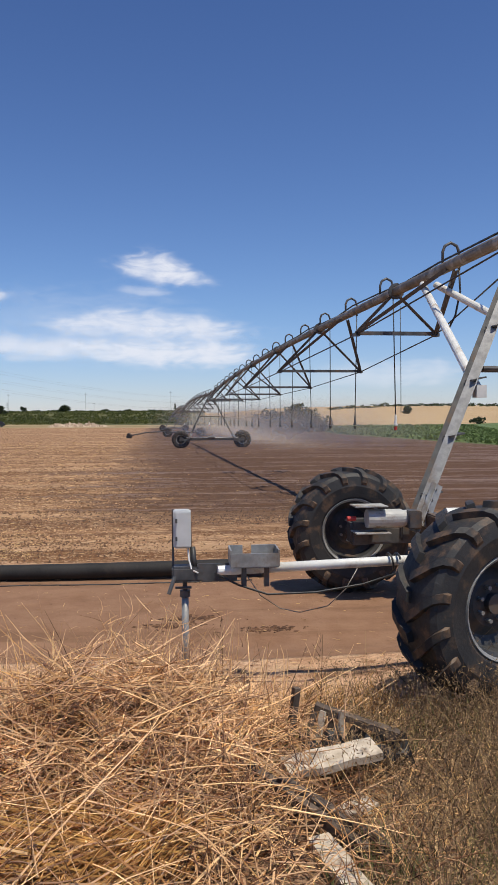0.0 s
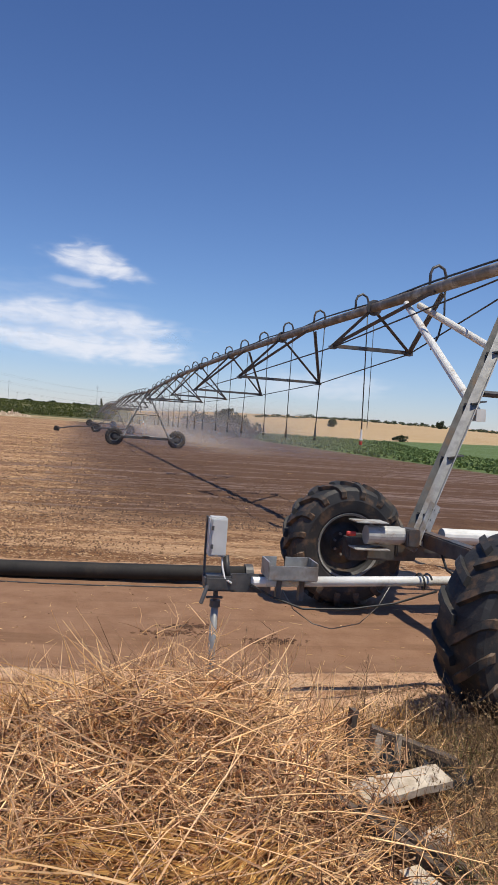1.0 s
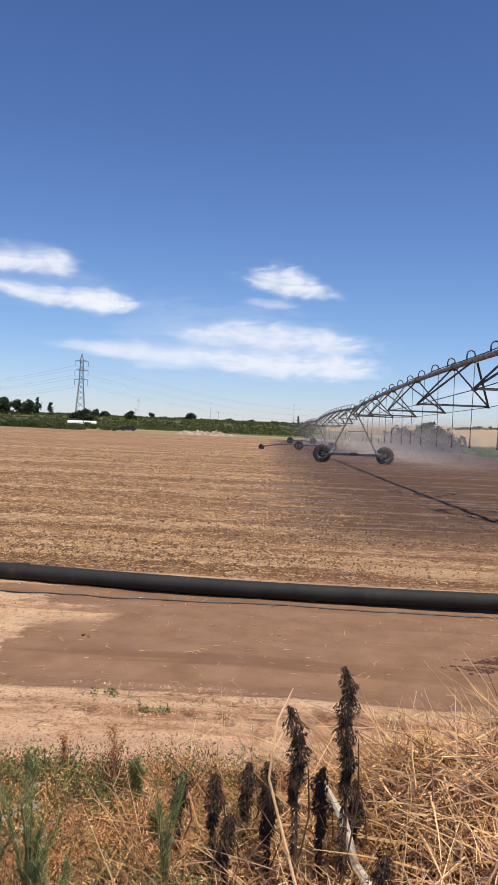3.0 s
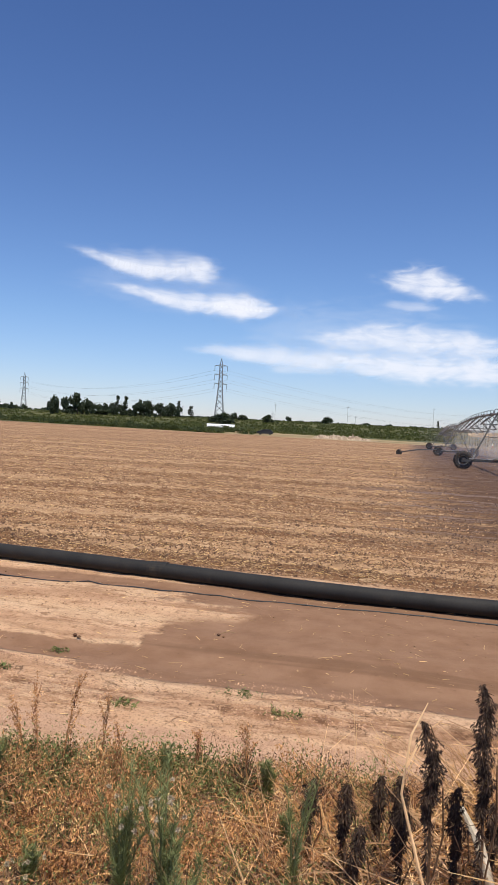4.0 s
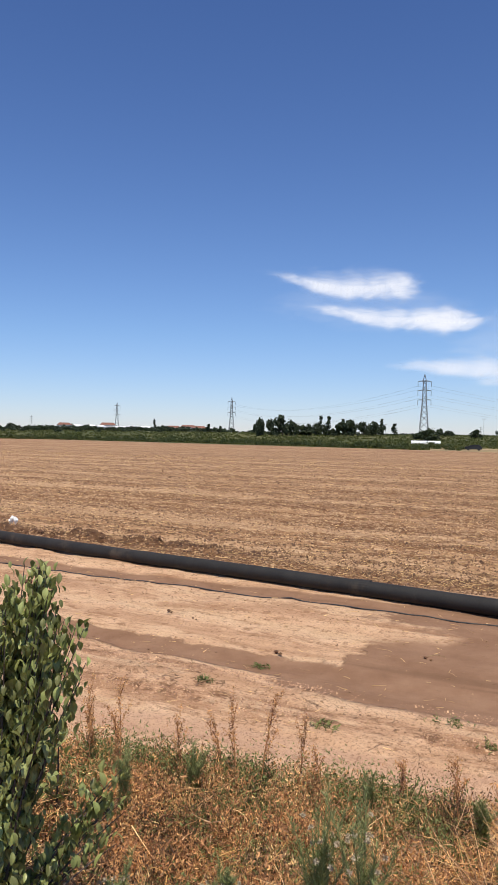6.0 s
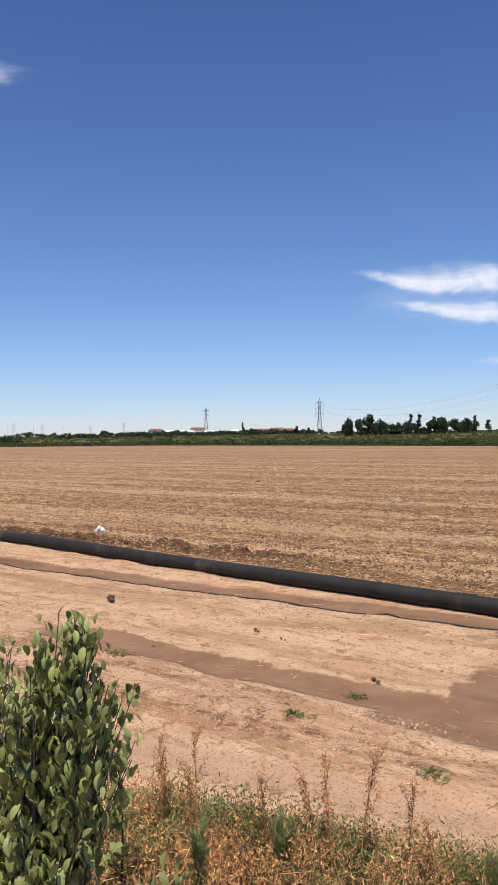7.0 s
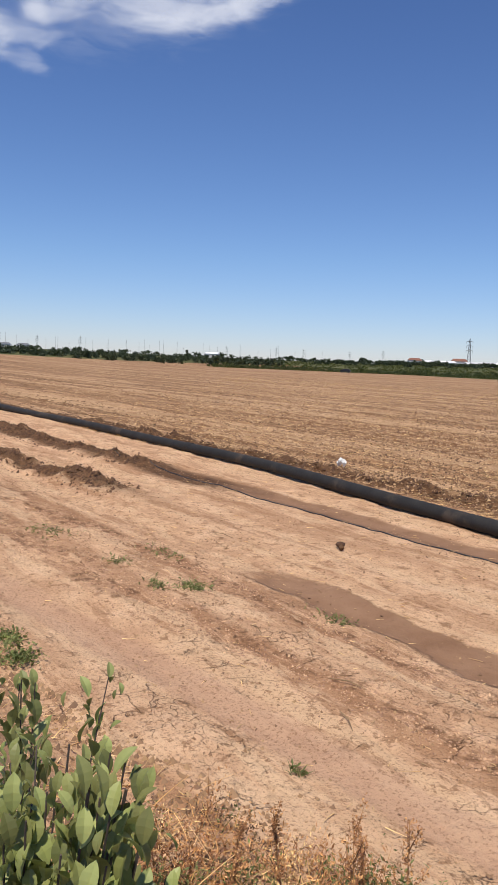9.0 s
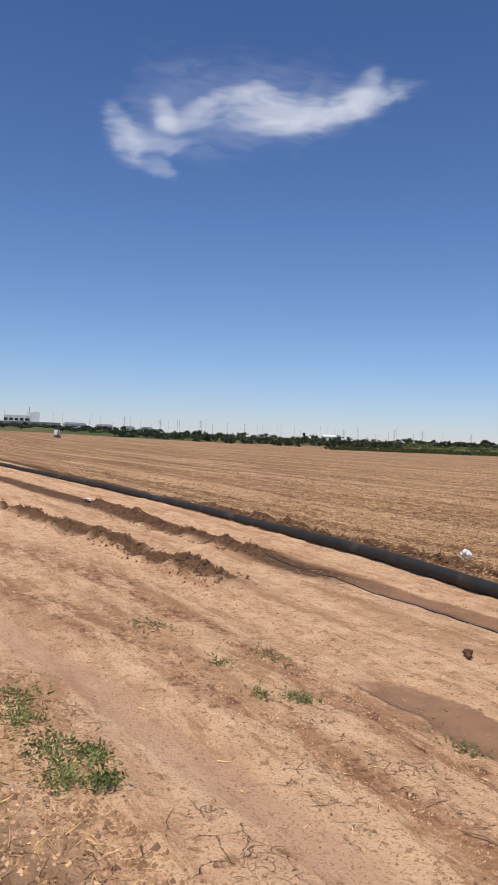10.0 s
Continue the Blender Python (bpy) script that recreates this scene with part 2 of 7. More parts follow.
def ground_height(x, y):
    x, y = np.asarray(x, float), np.asarray(y, float)
    z = base_level(x, y)
    near = smooth01(-np.hypot(x + 4, y - 6), -90, -25)
    field = smooth01(y - 0.1 * np.clip(-x - 4, 0, 6) + 0.25 * fbm(x, y, 0.7, 3, 3), 8.9, 9.4)
    ridge = np.sin((y + 0.02 * x + 0.12 * fbm(x, y, 0.3, 2, 9)) * math.tau / 0.76)
    rows = fbm(x * 0.05, y, 1.3, 3, 15, 0.6)
    tilth = fbm(x * 0.7, y, 3.2, 4, 11, 0.72) + 0.5 * np.abs(fbm(x, y, 4.5, 2, 12))
    calm = 1 - 0.55 * smooth01(x + 0.03 * y, -2.5, 0.0)
    z = z + near * field * calm * (0.014 * ridge + 0.055 * rows + 0.062 * tilth + 0.04 * fbm(x, y, 0.25, 2, 5))
    # low crumbly bank turned up behind the pipe, and two spoil banks on the track to the west
    bank_y = 9.86 + 0.01 * np.maximum(0, -x - 10)
    z = z + smooth01(-x, 5.5, 8.5) * smooth01(x, -26, -16) * 0.10 * np.exp(-(((y - bank_y) / 0.23) ** 2)) * np.clip(0.65 + 2.0 * fbm(x, y, 2.4, 4, 61, 0.8), 0.05, 2.2)
    for xs, ys, tall in SPOIL:
        line = np.interp(x, xs, ys)
        ends = smooth01(x, xs[0], xs[0] + 2.5) * smooth01(-x, -xs[-1], 1.5 - xs[-1])
        z = z + ends * tall * np.exp(-(((y - line - 0.16 * fbm(x, y, 0.8, 3, 63)) / (0.21 + 0.12 * np.clip(fbm(x, y, 0.6, 2, 66) + 0.5, 0, 1))) ** 2)) * np.clip(0.7 + 1.5 * fbm(x, y, 1.3, 6, 64, 0.75), 0.1, 1.7)
    track = 1 - field
    crusty = smooth01(-x, 2.5, 5.0) + smooth01(5.3 - y, 0.0, 0.2)
    z = z + near * track * (0.03 * fbm(x, y, 0.5, 3, 21) + (0.010 + 0.016 * np.minimum(1, crusty)) * fbm(x * 0.7, y, 3.6, 4, 22, 0.65))
    lane = y - 0.16 * np.clip((5.6 - y) / 1.6, 0, 1) * (np.minimum(x, -2) + 6.5)
    for centre, wide, deep in ((5.72, 0.26, 0.04), (7.98, 0.22, 0.03), (4.10, 0.16, 0.03), (6.75, 0.3, 0.012)):
        z = z - track * deep * np.exp(-(((lane - centre - 0.05 * np.sin(x * 0.35)) / wide) ** 2))
    verge = smooth01(verge_edge(x) - y, -0.1, 0.5)
    return z + verge * near * (0.02 + 0.06 * fbm(x, y, 1.3, 4, 31))


def z_at(x, y):
    if abs(x) > 150 or abs(y) > 150:
        return float(base_level(x, y))
    return float(ground_height(x, y))


# ---- ground: one sheet to the horizon ----
def ground_material():
    m = bpy.data.materials.new("field_and_track_soil")
    m.use_nodes = True
    nt = m.node_tree
    b = nt.nodes["Principled BSDF"]
    vec = nt.nodes.new("ShaderNodeTexCoord").outputs["Object"]
    sep = nt.nodes.new("ShaderNodeSeparateXYZ")
    nt.links.new(vec, sep.inputs[0])
    X, Y = sep.outputs[0], sep.outputs[1]
    stretch = nt.nodes.new("ShaderNodeMapping")
    stretch.inputs["Scale"].default_value = (0.22, 1.0, 1.0)
    nt.links.new(vec, stretch.inputs[0])
    along = stretch.outputs[0]
    big = noise_tex(nt, vec, 0.45, 5, 0.6)
    mid = noise_tex(nt, vec, 3.0, 6, 0.65)
    fine = noise_tex(nt, vec, 28, 5, 0.65)
    rows_n = noise_tex(nt, along, 1.6, 5, 0.6)
    wob = math_node(nt, "MULTIPLY", math_node(nt, "SUBTRACT", noise_tex(nt, vec, 0.9, 7, 0.65), 0.5), 1.1)
    yw = math_node(nt, "ADD", Y, math_node(nt, "MULTIPLY", wob, 0.45))
    xw = math_node(nt, "ADD", X, math_node(nt, "MULTIPLY", wob, 2.2))

    def band(v, lo, hi, soft):
        return math_node(nt, "MULTIPLY", smooth_step(nt, v, lo - soft, lo + soft), math_node(nt, "SUBTRACT", 1.0, smooth_step(nt, v, hi - soft, hi + soft)))

    # dry track: pale crusted silt with wheel streaks
    ruts = nt.nodes.new("ShaderNodeMapping")
    ruts.inputs["Scale"].default_value = (0.055, 1.0, 1.0)
    nt.links.new(vec, ruts.inputs[0])
    rut_n = noise_tex(nt, ruts.outputs[0], 2.6, 6, 0.62)
    speck = noise_tex(nt, vec, 9.0, 6, 0.75)
    dry = ramp(nt, mid, [(0.30, (0.50, 0.292, 0.170)), (0.5, (0.63, 0.392, 0.234)), (0.70, (0.75, 0.495, 0.312))])
    dry = mix_col(nt, math_node(nt, "MULTIPLY", smooth_step(nt, rut_n, 0.50, 0.63), 0.6), dry, (0.40, 0.222, 0.122))
    dry = mix_col(nt, math_node(nt, "MULTIPLY", smooth_step(nt, math_node(nt, "SUBTRACT", 1.0, rut_n), 0.53, 0.64), 0.65), dry, (0.66, 0.44, 0.265))
    dry = mix_col(nt, math_node(nt, "MULTIPLY", smooth_step(nt, speck, 0.555, 0.60), 0.7), dry, (0.27, 0.143, 0.074))
    # wheel lanes lean towards the verge where the track narrows
    lean_in = math_node(nt, "MULTIPLY", math_node(nt, "MULTIPLY", math_node(nt, "SUBTRACT", 5.6, Y), 0.625, True), 0.16)
    lane = math_node(nt, "SUBTRACT", Y, math_node(nt, "MULTIPLY", lean_in, math_node(nt, "ADD", math_node(nt, "MINIMUM", X, -2.0), 6.5)))
    lane = math_node(nt, "ADD", lane, math_node(nt, "MULTIPLY", wob, 0.16))
    rut = band(lane, 3.96, 4.24, 0.05)
    rough = math_node(nt, "MAXIMUM", band(lane, 4.56, 4.86, 0.08), band(lane, 5.20, 5.44, 0.06))
    rough = math_node(nt, "MULTIPLY", rough, smooth_step(nt, noise_tex(nt, along, 4.0, 7, 0.75), 0.40, 0.54))
    dry = mix_col(nt, math_node(nt, "MULTIPLY", rough, 0.92), dry, ramp(nt, speck, [(0.40, (0.50, 0.295, 0.172)), (0.50, (0.31, 0.160, 0.086)), (0.57, (0.155, 0.078, 0.042))]))
    patch = noise_tex(nt, along, 2.4, 8, 0.78)
    dry = mix_col(nt, math_node(nt, "MULTIPLY", smooth_step(nt, patch, 0.53, 0.575), 0.65), dry, (0.36, 0.192, 0.101))
    pale = noise_tex(nt, along, 3.4, 7, 0.7)
    dry = mix_col(nt, math_node(nt, "MULTIPLY", smooth_step(nt, pale, 0.54, 0.59), 0.55), dry, (0.72, 0.49, 0.305))
    dry = mix_col(nt, math_node(nt, "MULTIPLY", rut, 0.72), dry, ramp(nt, rut_n, [(0.35, (0.54, 0.335, 0.220)), (0.65, (0.44, 0.258, 0.162))]))
    grit = noise_tex(nt, vec, 60.0, 3, 0.7)
    dry = mix_col(nt, math_node(nt, "MULTIPLY", smooth_step(nt, grit, 0.55, 0.61), 0.55), dry, (0.21, 0.110, 0.056))
    # cracks in the crust: broad plates with finer splits inside
    warp = nt.nodes.new("ShaderNodeMixRGB")
    warp.inputs[0].default_value = 0.16
    nt.links.new(vec, warp.inputs[1])
    wn2 = nt.nodes.new("ShaderNodeTexNoise")
    wn2.inputs["Scale"].default_value = 6
    wn2.inputs["Detail"].default_value = 4
    nt.links.new(vec, wn2.inputs["Vector"])
    nt.links.new(wn2.outputs["Color"], warp.inputs[2])
    crack = None
    for plate, wide, patchy, lo, hi in ((7.0, 0.022, 1.4, 0.56, 0.66), (14.0, 0.024, 2.6, 0.56, 0.64)):
        vor = nt.nodes.new("ShaderNodeTexVoronoi")
        vor.feature = "DISTANCE_TO_EDGE"
        vor.inputs["Scale"].default_value = plate
        nt.links.new(warp.outputs[0], vor.inputs["Vector"])
        line = math_node(nt, "SUBTRACT", 1.0, smooth_step(nt, vor.outputs["Distance"], 0.006, wide))
        where = math_node(nt, "ADD", noise_tex(nt, vec, patchy, 6, 0.75), math_node(nt, "MULTIPLY", math_node(nt, "MAXIMUM", band(lane, 4.86, 5.20, 0.06), band(lane, 3.5, 3.93, 0.06)), 0.055))
        line = math_node(nt, "MULTIPLY", line, smooth_step(nt, where, lo, hi))
        crack = line if crack is None else math_node(nt, "MAXIMUM", crack, line)
    crack = math_node(nt, "MULTIPLY", crack, math_node(nt, "SUBTRACT", 1.0, smooth_step(nt, Y, 5.9, 7.0)))
    crack = math_node(nt, "MULTIPLY", crack, math_node(nt, "SUBTRACT", 1.0, math_node(nt, "MAXIMUM", rut, math_node(nt, "MULTIPLY", smooth_step(nt, xw, -4.6, -4.0), smooth_step(nt, yw, 5.2, 5.35)))))
    dry = mix_col(nt, math_node(nt, "MULTIPLY", crack, 0.58), dry, (0.20, 0.104, 0.054))
    # damp track
    wet = ramp(nt, mid, [(0.3, (0.215, 0.116, 0.066)), (0.7, (0.305, 0.178, 0.109))])
    wet = mix_col(nt, math_node(nt, "MULTIPLY", smooth_step(nt, rut_n, 0.54, 0.66), 0.5), wet, (0.14, 0.074, 0.040))
    wet = mix_col(nt, math_node(nt, "MULTIPLY", smooth_step(nt, speck, 0.60, 0.70), 0.45), wet, (0.11, 0.058, 0.032))
    wet_main = math_node(nt, "MULTIPLY", smooth_step(nt, xw, -4.15, -3.98), band(yw, 5.3, 8.6, 0.035))
    lobe = math_node(nt, "MULTIPLY", math_node(nt, "SUBTRACT", 1.0, smooth_step(nt, math_node(nt, "ADD", xw, math_node(nt, "MULTIPLY", math_node(nt, "ABSOLUTE", math_node(nt, "SUBTRACT", yw, 7.05)), 2.0)), -3.6, -2.9)), band(yw, 5.98, 7.38, 0.035))
    streak = math_node(nt, "MULTIPLY", smooth_step(nt, xw, -7.7, -7.2), band(yw, 5.58, 5.92, 0.025))
    strip = math_node(nt, "MULTIPLY", smooth_step(nt, xw, -13.5, -11.5), band(math_node(nt, "ADD", Y, math_node(nt, "MULTIPLY", wob, 0.12)), 7.73, 8.15, 0.05))
    wetness = math_node(nt, "MAXIMUM", math_node(nt, "MAXIMUM", math_node(nt, "MULTIPLY", wet_main, math_node(nt, "SUBTRACT", 1.0, lobe)), streak), strip)
    track = mix_col(nt, wetness, dry, wet)
    # tilled field: dry, with bands along the rows, and watered
    field = ramp(nt, mid, [(0.28, (0.235, 0.122, 0.060)), (0.5, (0.325, 0.180, 0.092)), (0.74, (0.440, 0.261, 0.141))])
    lanes = nt.nodes.new("ShaderNodeMapping")
    lanes.inputs["Scale"].default_value = (0.025, 1.0, 1.0)
    nt.links.new(vec, lanes.inputs[0])
    lane_n = noise_tex(nt, lanes.outputs[0], 2.2, 8, 0.74)
    flecks = noise_tex(nt, along, 16.0, 4, 0.7)
    broad = noise_tex(nt, lanes.outputs[0], 0.42, 6, 0.72)
    field = mix_col(nt, math_node(nt, "MULTIPLY", smooth_step(nt, lane_n, 0.505, 0.54), 0.85), field, (0.165, 0.080, 0.038))
    field = mix_col(nt, math_node(nt, "MULTIPLY", smooth_step(nt, math_node(nt, "SUBTRACT", 1.0, lane_n), 0.51, 0.60), 0.7), field, (0.520, 0.328, 0.183))
    field = mix_col(nt, math_node(nt, "MULTIPLY", smooth_step(nt, speck, 0.525, 0.575), 0.8), field, (0.120, 0.057, 0.028))
    field = mix_col(nt, math_node(nt, "MULTIPLY", smooth_step(nt, broad, 0.52, 0.56), 0.45), field, (0.165, 0.082, 0.040))
    field = mix_col(nt, math_node(nt, "MULTIPLY", smooth_step(nt, math_node(nt, "SUBTRACT", 1.0, broad), 0.53, 0.58), 0.5), field, (0.560, 0.365, 0.212))
    coarse = noise_tex(nt, along, 2.2, 5, 0.75)
    field = mix_col(nt, math_node(nt, "MULTIPLY", smooth_step(nt, coarse, 0.55, 0.66), 0.4), field, (0.170, 0.084, 0.041))
    field = mix_col(nt, math_node(nt, "MULTIPLY", smooth_step(nt, fine, 0.56, 0.61), 0.6), field, (0.600, 0.408, 0.244))
    field = mix_col(nt, math_node(nt, "MULTIPLY", smooth_step(nt, flecks, 0.57, 0.62), 0.6), field, (0.660, 0.465, 0.282))
    watered = ramp(nt, mid, [(0.3, (0.085, 0.044, 0.025)), (0.72, (0.150, 0.084, 0.050))])
    # paler lanes: sheen of the wet soil painted into its colour
    watered = mix_col(nt, math_node(nt, "MULTIPLY", smooth_step(nt, lane_n, 0.52, 0.58), 0.65), watered, (0.26, 0.165, 0.105))
    watered = mix_col(nt, math_node(nt, "MULTIPLY", smooth_step(nt, speck, 0.52, 0.66), 0.5), watered, (0.055, 0.028, 0.016))
    lean = math_node(nt, "ADD", math_node(nt, "ADD", xw, math_node(nt, "MULTIPLY", Y, 0.035)), math_node(nt, "MULTIPLY", math_node(nt, "SUBTRACT", lane_n, 0.5), 14.0))
    w_field = math_node(nt, "MULTIPLY", smooth_step(nt, lean, -3.2, 0.2), smooth_step(nt, math_node(nt, "ADD", yw, math_node(nt, "MULTIPLY", wob, 2.0)), 10.5, 14.5))
    field = mix_col(nt, w_field, field, watered)
    dug = ramp(nt, speck, [(0.36, (0.15, 0.073, 0.036)), (0.5, (0.082, 0.039, 0.019)), (0.62, (0.042, 0.021, 0.011))])
    on_ridge = math_node(nt, "MULTIPLY", band(math_node(nt, "ADD", Y, math_node(nt, "MULTIPLY", wob, 0.25)), 9.66, 10.12, 0.10), math_node(nt, "SUBTRACT", 1.0, smooth_step(nt, xw, -8.5, -5.5)))
    field = mix_col(nt, math_node(nt, "MULTIPLY", on_ridge, 0.85), field, dug)
    line_a = math_node(nt, "SUBTRACT", Y, math_node(nt, "MULTIPLY", math_node(nt, "ADD", X, 14.7), 0.11))
    line_b = math_node(nt, "SUBTRACT", Y, math_node(nt, "MULTIPLY", math_node(nt, "ADD", X, 14.1), 0.042))
    spoil_f = math_node(nt, "MULTIPLY", math_node(nt, "MULTIPLY", math_node(nt, "MAXIMUM", band(line_a, 5.74, 6.14, 0.12), band(line_b, 7.30, 8.0, 0.12)), math_node(nt, "SUBTRACT", 1.0, smooth_step(nt, xw, -11.8, -10.2))), smooth_step(nt, noise_tex(nt, along, 3.0, 5, 0.7), 0.26, 0.40))
    track = mix_col(nt, math_node(nt, "MULTIPLY", spoil_f, 0.9), track, dug)
    to_west = math_node(nt, "MULTIPLY", math_node(nt, "MAXIMUM", math_node(nt, "MINIMUM", math_node(nt, "SUBTRACT", -4.0, X), 6.0), 0.0), 0.1)
    in_field = smooth_step(nt, math_node(nt, "SUBTRACT", yw, to_west), 8.75, 9.05)
    col = mix_col(nt, in_field, track, field)
    # verge: litter-covered earth
    verge = ramp(nt, mid, [(0.3, (0.19, 0.110, 0.062)), (0.7, (0.40, 0.255, 0.155))])
    verge = mix_col(nt, smooth_step(nt, fine, 0.58, 0.72), verge, (0.42, 0.30, 0.18))
    slope = math_node(nt, "MULTIPLY", math_node(nt, "MINIMUM", math_node(nt, "ADD", X, 0.5), 0.0), 0.2)
    to_edge = math_node(nt, "SUBTRACT", math_node(nt, "ADD", slope, 4.5), yw)
    col = mix_col(nt, smooth_step(nt, to_edge, -0.05, 0.35), col, verge)
    # far land: dry grass past the field
    far = math_node(nt, "ADD", Y, math_node(nt, "MULTIPLY", X, 0.27))
    west = math_node(nt, "SUBTRACT", math_node(nt, "MULTIPLY", X, -1.0), math_node(nt, "MULTIPLY", Y, 0.1))
    grass = ramp(nt, noise_tex(nt, along, 0.02, 4), [(0.35, (0.065, 0.076, 0.026)), (0.65, (0.13, 0.125, 0.050))])
    col = mix_col(nt, math_node(nt, "MAXIMUM", smooth_step(nt, far, 176, 180), smooth_step(nt, west, 330, 334)), col, grass)
    tan_g = ramp(nt, noise_tex(nt, along, 0.12, 5, 0.7), [(0.35, (0.20, 0.16, 0.075)), (0.6, (0.40, 0.30, 0.17))])
    col = mix_col(nt, math_node(nt, "MULTIPLY", band(far, 178, 214, 2.0), band(X, -64, 14, 5.0)), col, tan_g)
    # hay-coloured stubble field on the rising land to the north-east, and the green strip before it
    right = math_node(nt, "SUBTRACT", X, math_node(nt, "MULTIPLY", Y, 0.02))
    strip_g = math_node(nt, "MULTIPLY", smooth_step(nt, right, 19.5, 20.5), smooth_step(nt, Y, 20, 22))
    crop = ramp(nt, mid, [(0.3, (0.085, 0.125, 0.038)), (0.7, (0.13, 0.185, 0.06))])
    col = mix_col(nt, strip_g, col, crop)
    hay = ramp(nt, noise_tex(nt, along, 0.05, 4), [(0.3, (0.42, 0.29, 0.15)), (0.7, (0.50, 0.36, 0.20))])
    hay_side = math_node(nt, "SUBTRACT", Y, math_node(nt, "MULTIPLY", X, 0.78))
    col = mix_col(nt, math_node(nt, "MULTIPLY", smooth_step(nt, hay_side, 139, 141), smooth_step(nt, X, 24, 26)), col, hay)
    nt.links.new(col, b.inputs["Base Color"])
    gleam = math_node(nt, "MULTIPLY", math_node(nt, "MULTIPLY", w_field, in_field), smooth_step(nt, lane_n, 0.46, 0.60))
    nt.links.new(math_node(nt, "SUBTRACT", 0.95, math_node(nt, "MULTIPLY", gleam, 0.45)), b.inputs["Roughness"])
    nt.links.new(math_node(nt, "ADD", 0.15, math_node(nt, "MULTIPLY", gleam, 0.2)), b.inputs["Specular IOR Level"])
    bn = nt.nodes.new("ShaderNodeBump")
    bn.inputs["Strength"].default_value, bn.inputs["Distance"].default_value = 0.9, 0.055
    smoothness = math_node(nt, "SUBTRACT", 1.0, math_node(nt, "MULTIPLY", wetness, 0.6))
    h = math_node(nt, "MULTIPLY", math_node(nt, "ADD", math_node(nt, "ADD", mid, math_node(nt, "MULTIPLY", speck, 0.6)), math_node(nt, "MULTIPLY", fine, 0.4)), smoothness)
    nt.links.new(math_node(nt, "SUBTRACT", h, math_node(nt, "MULTIPLY", math_node(nt, "MULTIPLY", crack, math_node(nt, "SUBTRACT", 1.0, wetness)), 0.9)), bn.inputs["Height"])
    nt.links.new(bn.outputs[0], b.inputs["Normal"])
    return m


def axis_steps(lo, fine_lo, fine_hi, hi, step, grow):
    mid = list(np.arange(fine_lo, fine_hi, step))
    up, d = [], step
    v = mid[-1]
    while v < hi:
        d *= grow
        v += d
        up.append(min(v, hi))
    down, d, v = [], step, fine_lo
    while v > lo:
        d *= grow
        v -= d
        down.append(max(v, lo))
    return np.array(down[::-1] + mid + up)


def build_ground():
    gx = axis_steps(-4600, -18, 3.5, 4600, 0.08, 1.05)
    gy = axis_steps(-4600, 2.6, 16, 4600, 0.055, 1.022)
    xx, yy = np.meshgrid(gx, gy)
    zz = ground_height(xx, yy)
    nx, ny = len(gx), len(gy)
    verts = np.stack([xx.ravel(), yy.ravel(), zz.ravel()], 1)
    i = np.arange(nx * ny).reshape(ny, nx)
    faces = np.stack([i[:-1, :-1].ravel(), i[:-1, 1:].ravel(), i[1:, 1:].ravel(), i[1:, :-1].ravel()], 1)
    me = bpy.data.meshes.new("ground")
    me.from_pydata(verts.tolist(), [], faces.tolist())
    me.materials.append(ground_material())
    me.shade_smooth()
    return tagged(new("ground", me), "dry tilled farm field with a sandy cracked track and weedy verge", "ground", kind="structure")


build_ground()


# ---- supply pipe and cable along the track ----
def pipe_y(x):
    """The pipe bows away from the track to the west and comes back far off."""
    run = [float(np.interp(x + d, (-130, -60, -41, -30, -24, -16.5, -12, -9.5, -7.2, -4.3, -1.9, 0.6), (3.6, 7.4, 8.45, 8.95, 9.2, 9.22, 9.03, 8.79, 8.48, 8.17, 8.03, 8.02))) for d in (-1.2, -0.6, 0.0, 0.6, 1.2)]
    return sum(run) / 5 + 0.014 * math.sin(x * 0.9 + 1) * min(1.0, max(0.0, -x))


def build_supply_pipe():
    pts = [(x, pipe_y(x) + 0.08, float(base_level(x, pipe_y(x))) + 0.083 + 0.009 * math.sin(x * 0.9) + 0.006 * math.sin(x * 0.37)) for x in np.concatenate([np.arange(0.55, -30, -0.4), np.arange(-30, -130, -2.0)])]
    ob = empty("supply_pipe", "long black polyethylene water pipe lying along the track", "pipe")
    part("pipe_run", Shape().tube(pts, 0.082, 20), HDPE, ob, smooth=True)
    part("end_flange", Shape().tube([(0.52, pipe_y(0.55) + 0.08, pts[0][2]), (0.60, pipe_y(0.55) + 0.08, pts[0][2])], 0.105, 20), GALV_DARK, ob)
    for x in (-4.6, -14.4):
        p = [(x - 0.09, pipe_y(x) + 0.08, float(base_level(x, pipe_y(x))) + 0.088), (x + 0.09, pipe_y(x) + 0.08, float(base_level(x, pipe_y(x))) + 0.088)]
        part("weld_collar", Shape().tube(p, 0.087, 20), HDPE, ob, smooth=False)


def build_cable():
    pts = []
    for x in np.arange(0.4, -15, -0.15):
        y = float(np.interp(x, (-15, -8, -5.6, -4.1, -2.8, -1.8, 0.4), (7.68, 7.71, 7.73, 7.78, 7.86, 7.89, 7.80))) + 0.010 * math.sin(x * 0.9) + 0.004 * math.sin(x * 2.7)
        pts.append((x, y, z_at(x, y) + 0.004))
    thing("ground_cable", Shape().tube(pts, 0.008, 6), HOSE, "thin black cable lying on the damp soil beside the pipe", "cable", smooth=True)


build_supply_pipe()
build_cable()

# ---- the lateral-move irrigation machine ----
# local axes: y along the water pipe, x along the way it travels
MACHINE = pose(3.35, 7.3, 0, 0, 0, 2.03)
PIPE_Z = 3.62


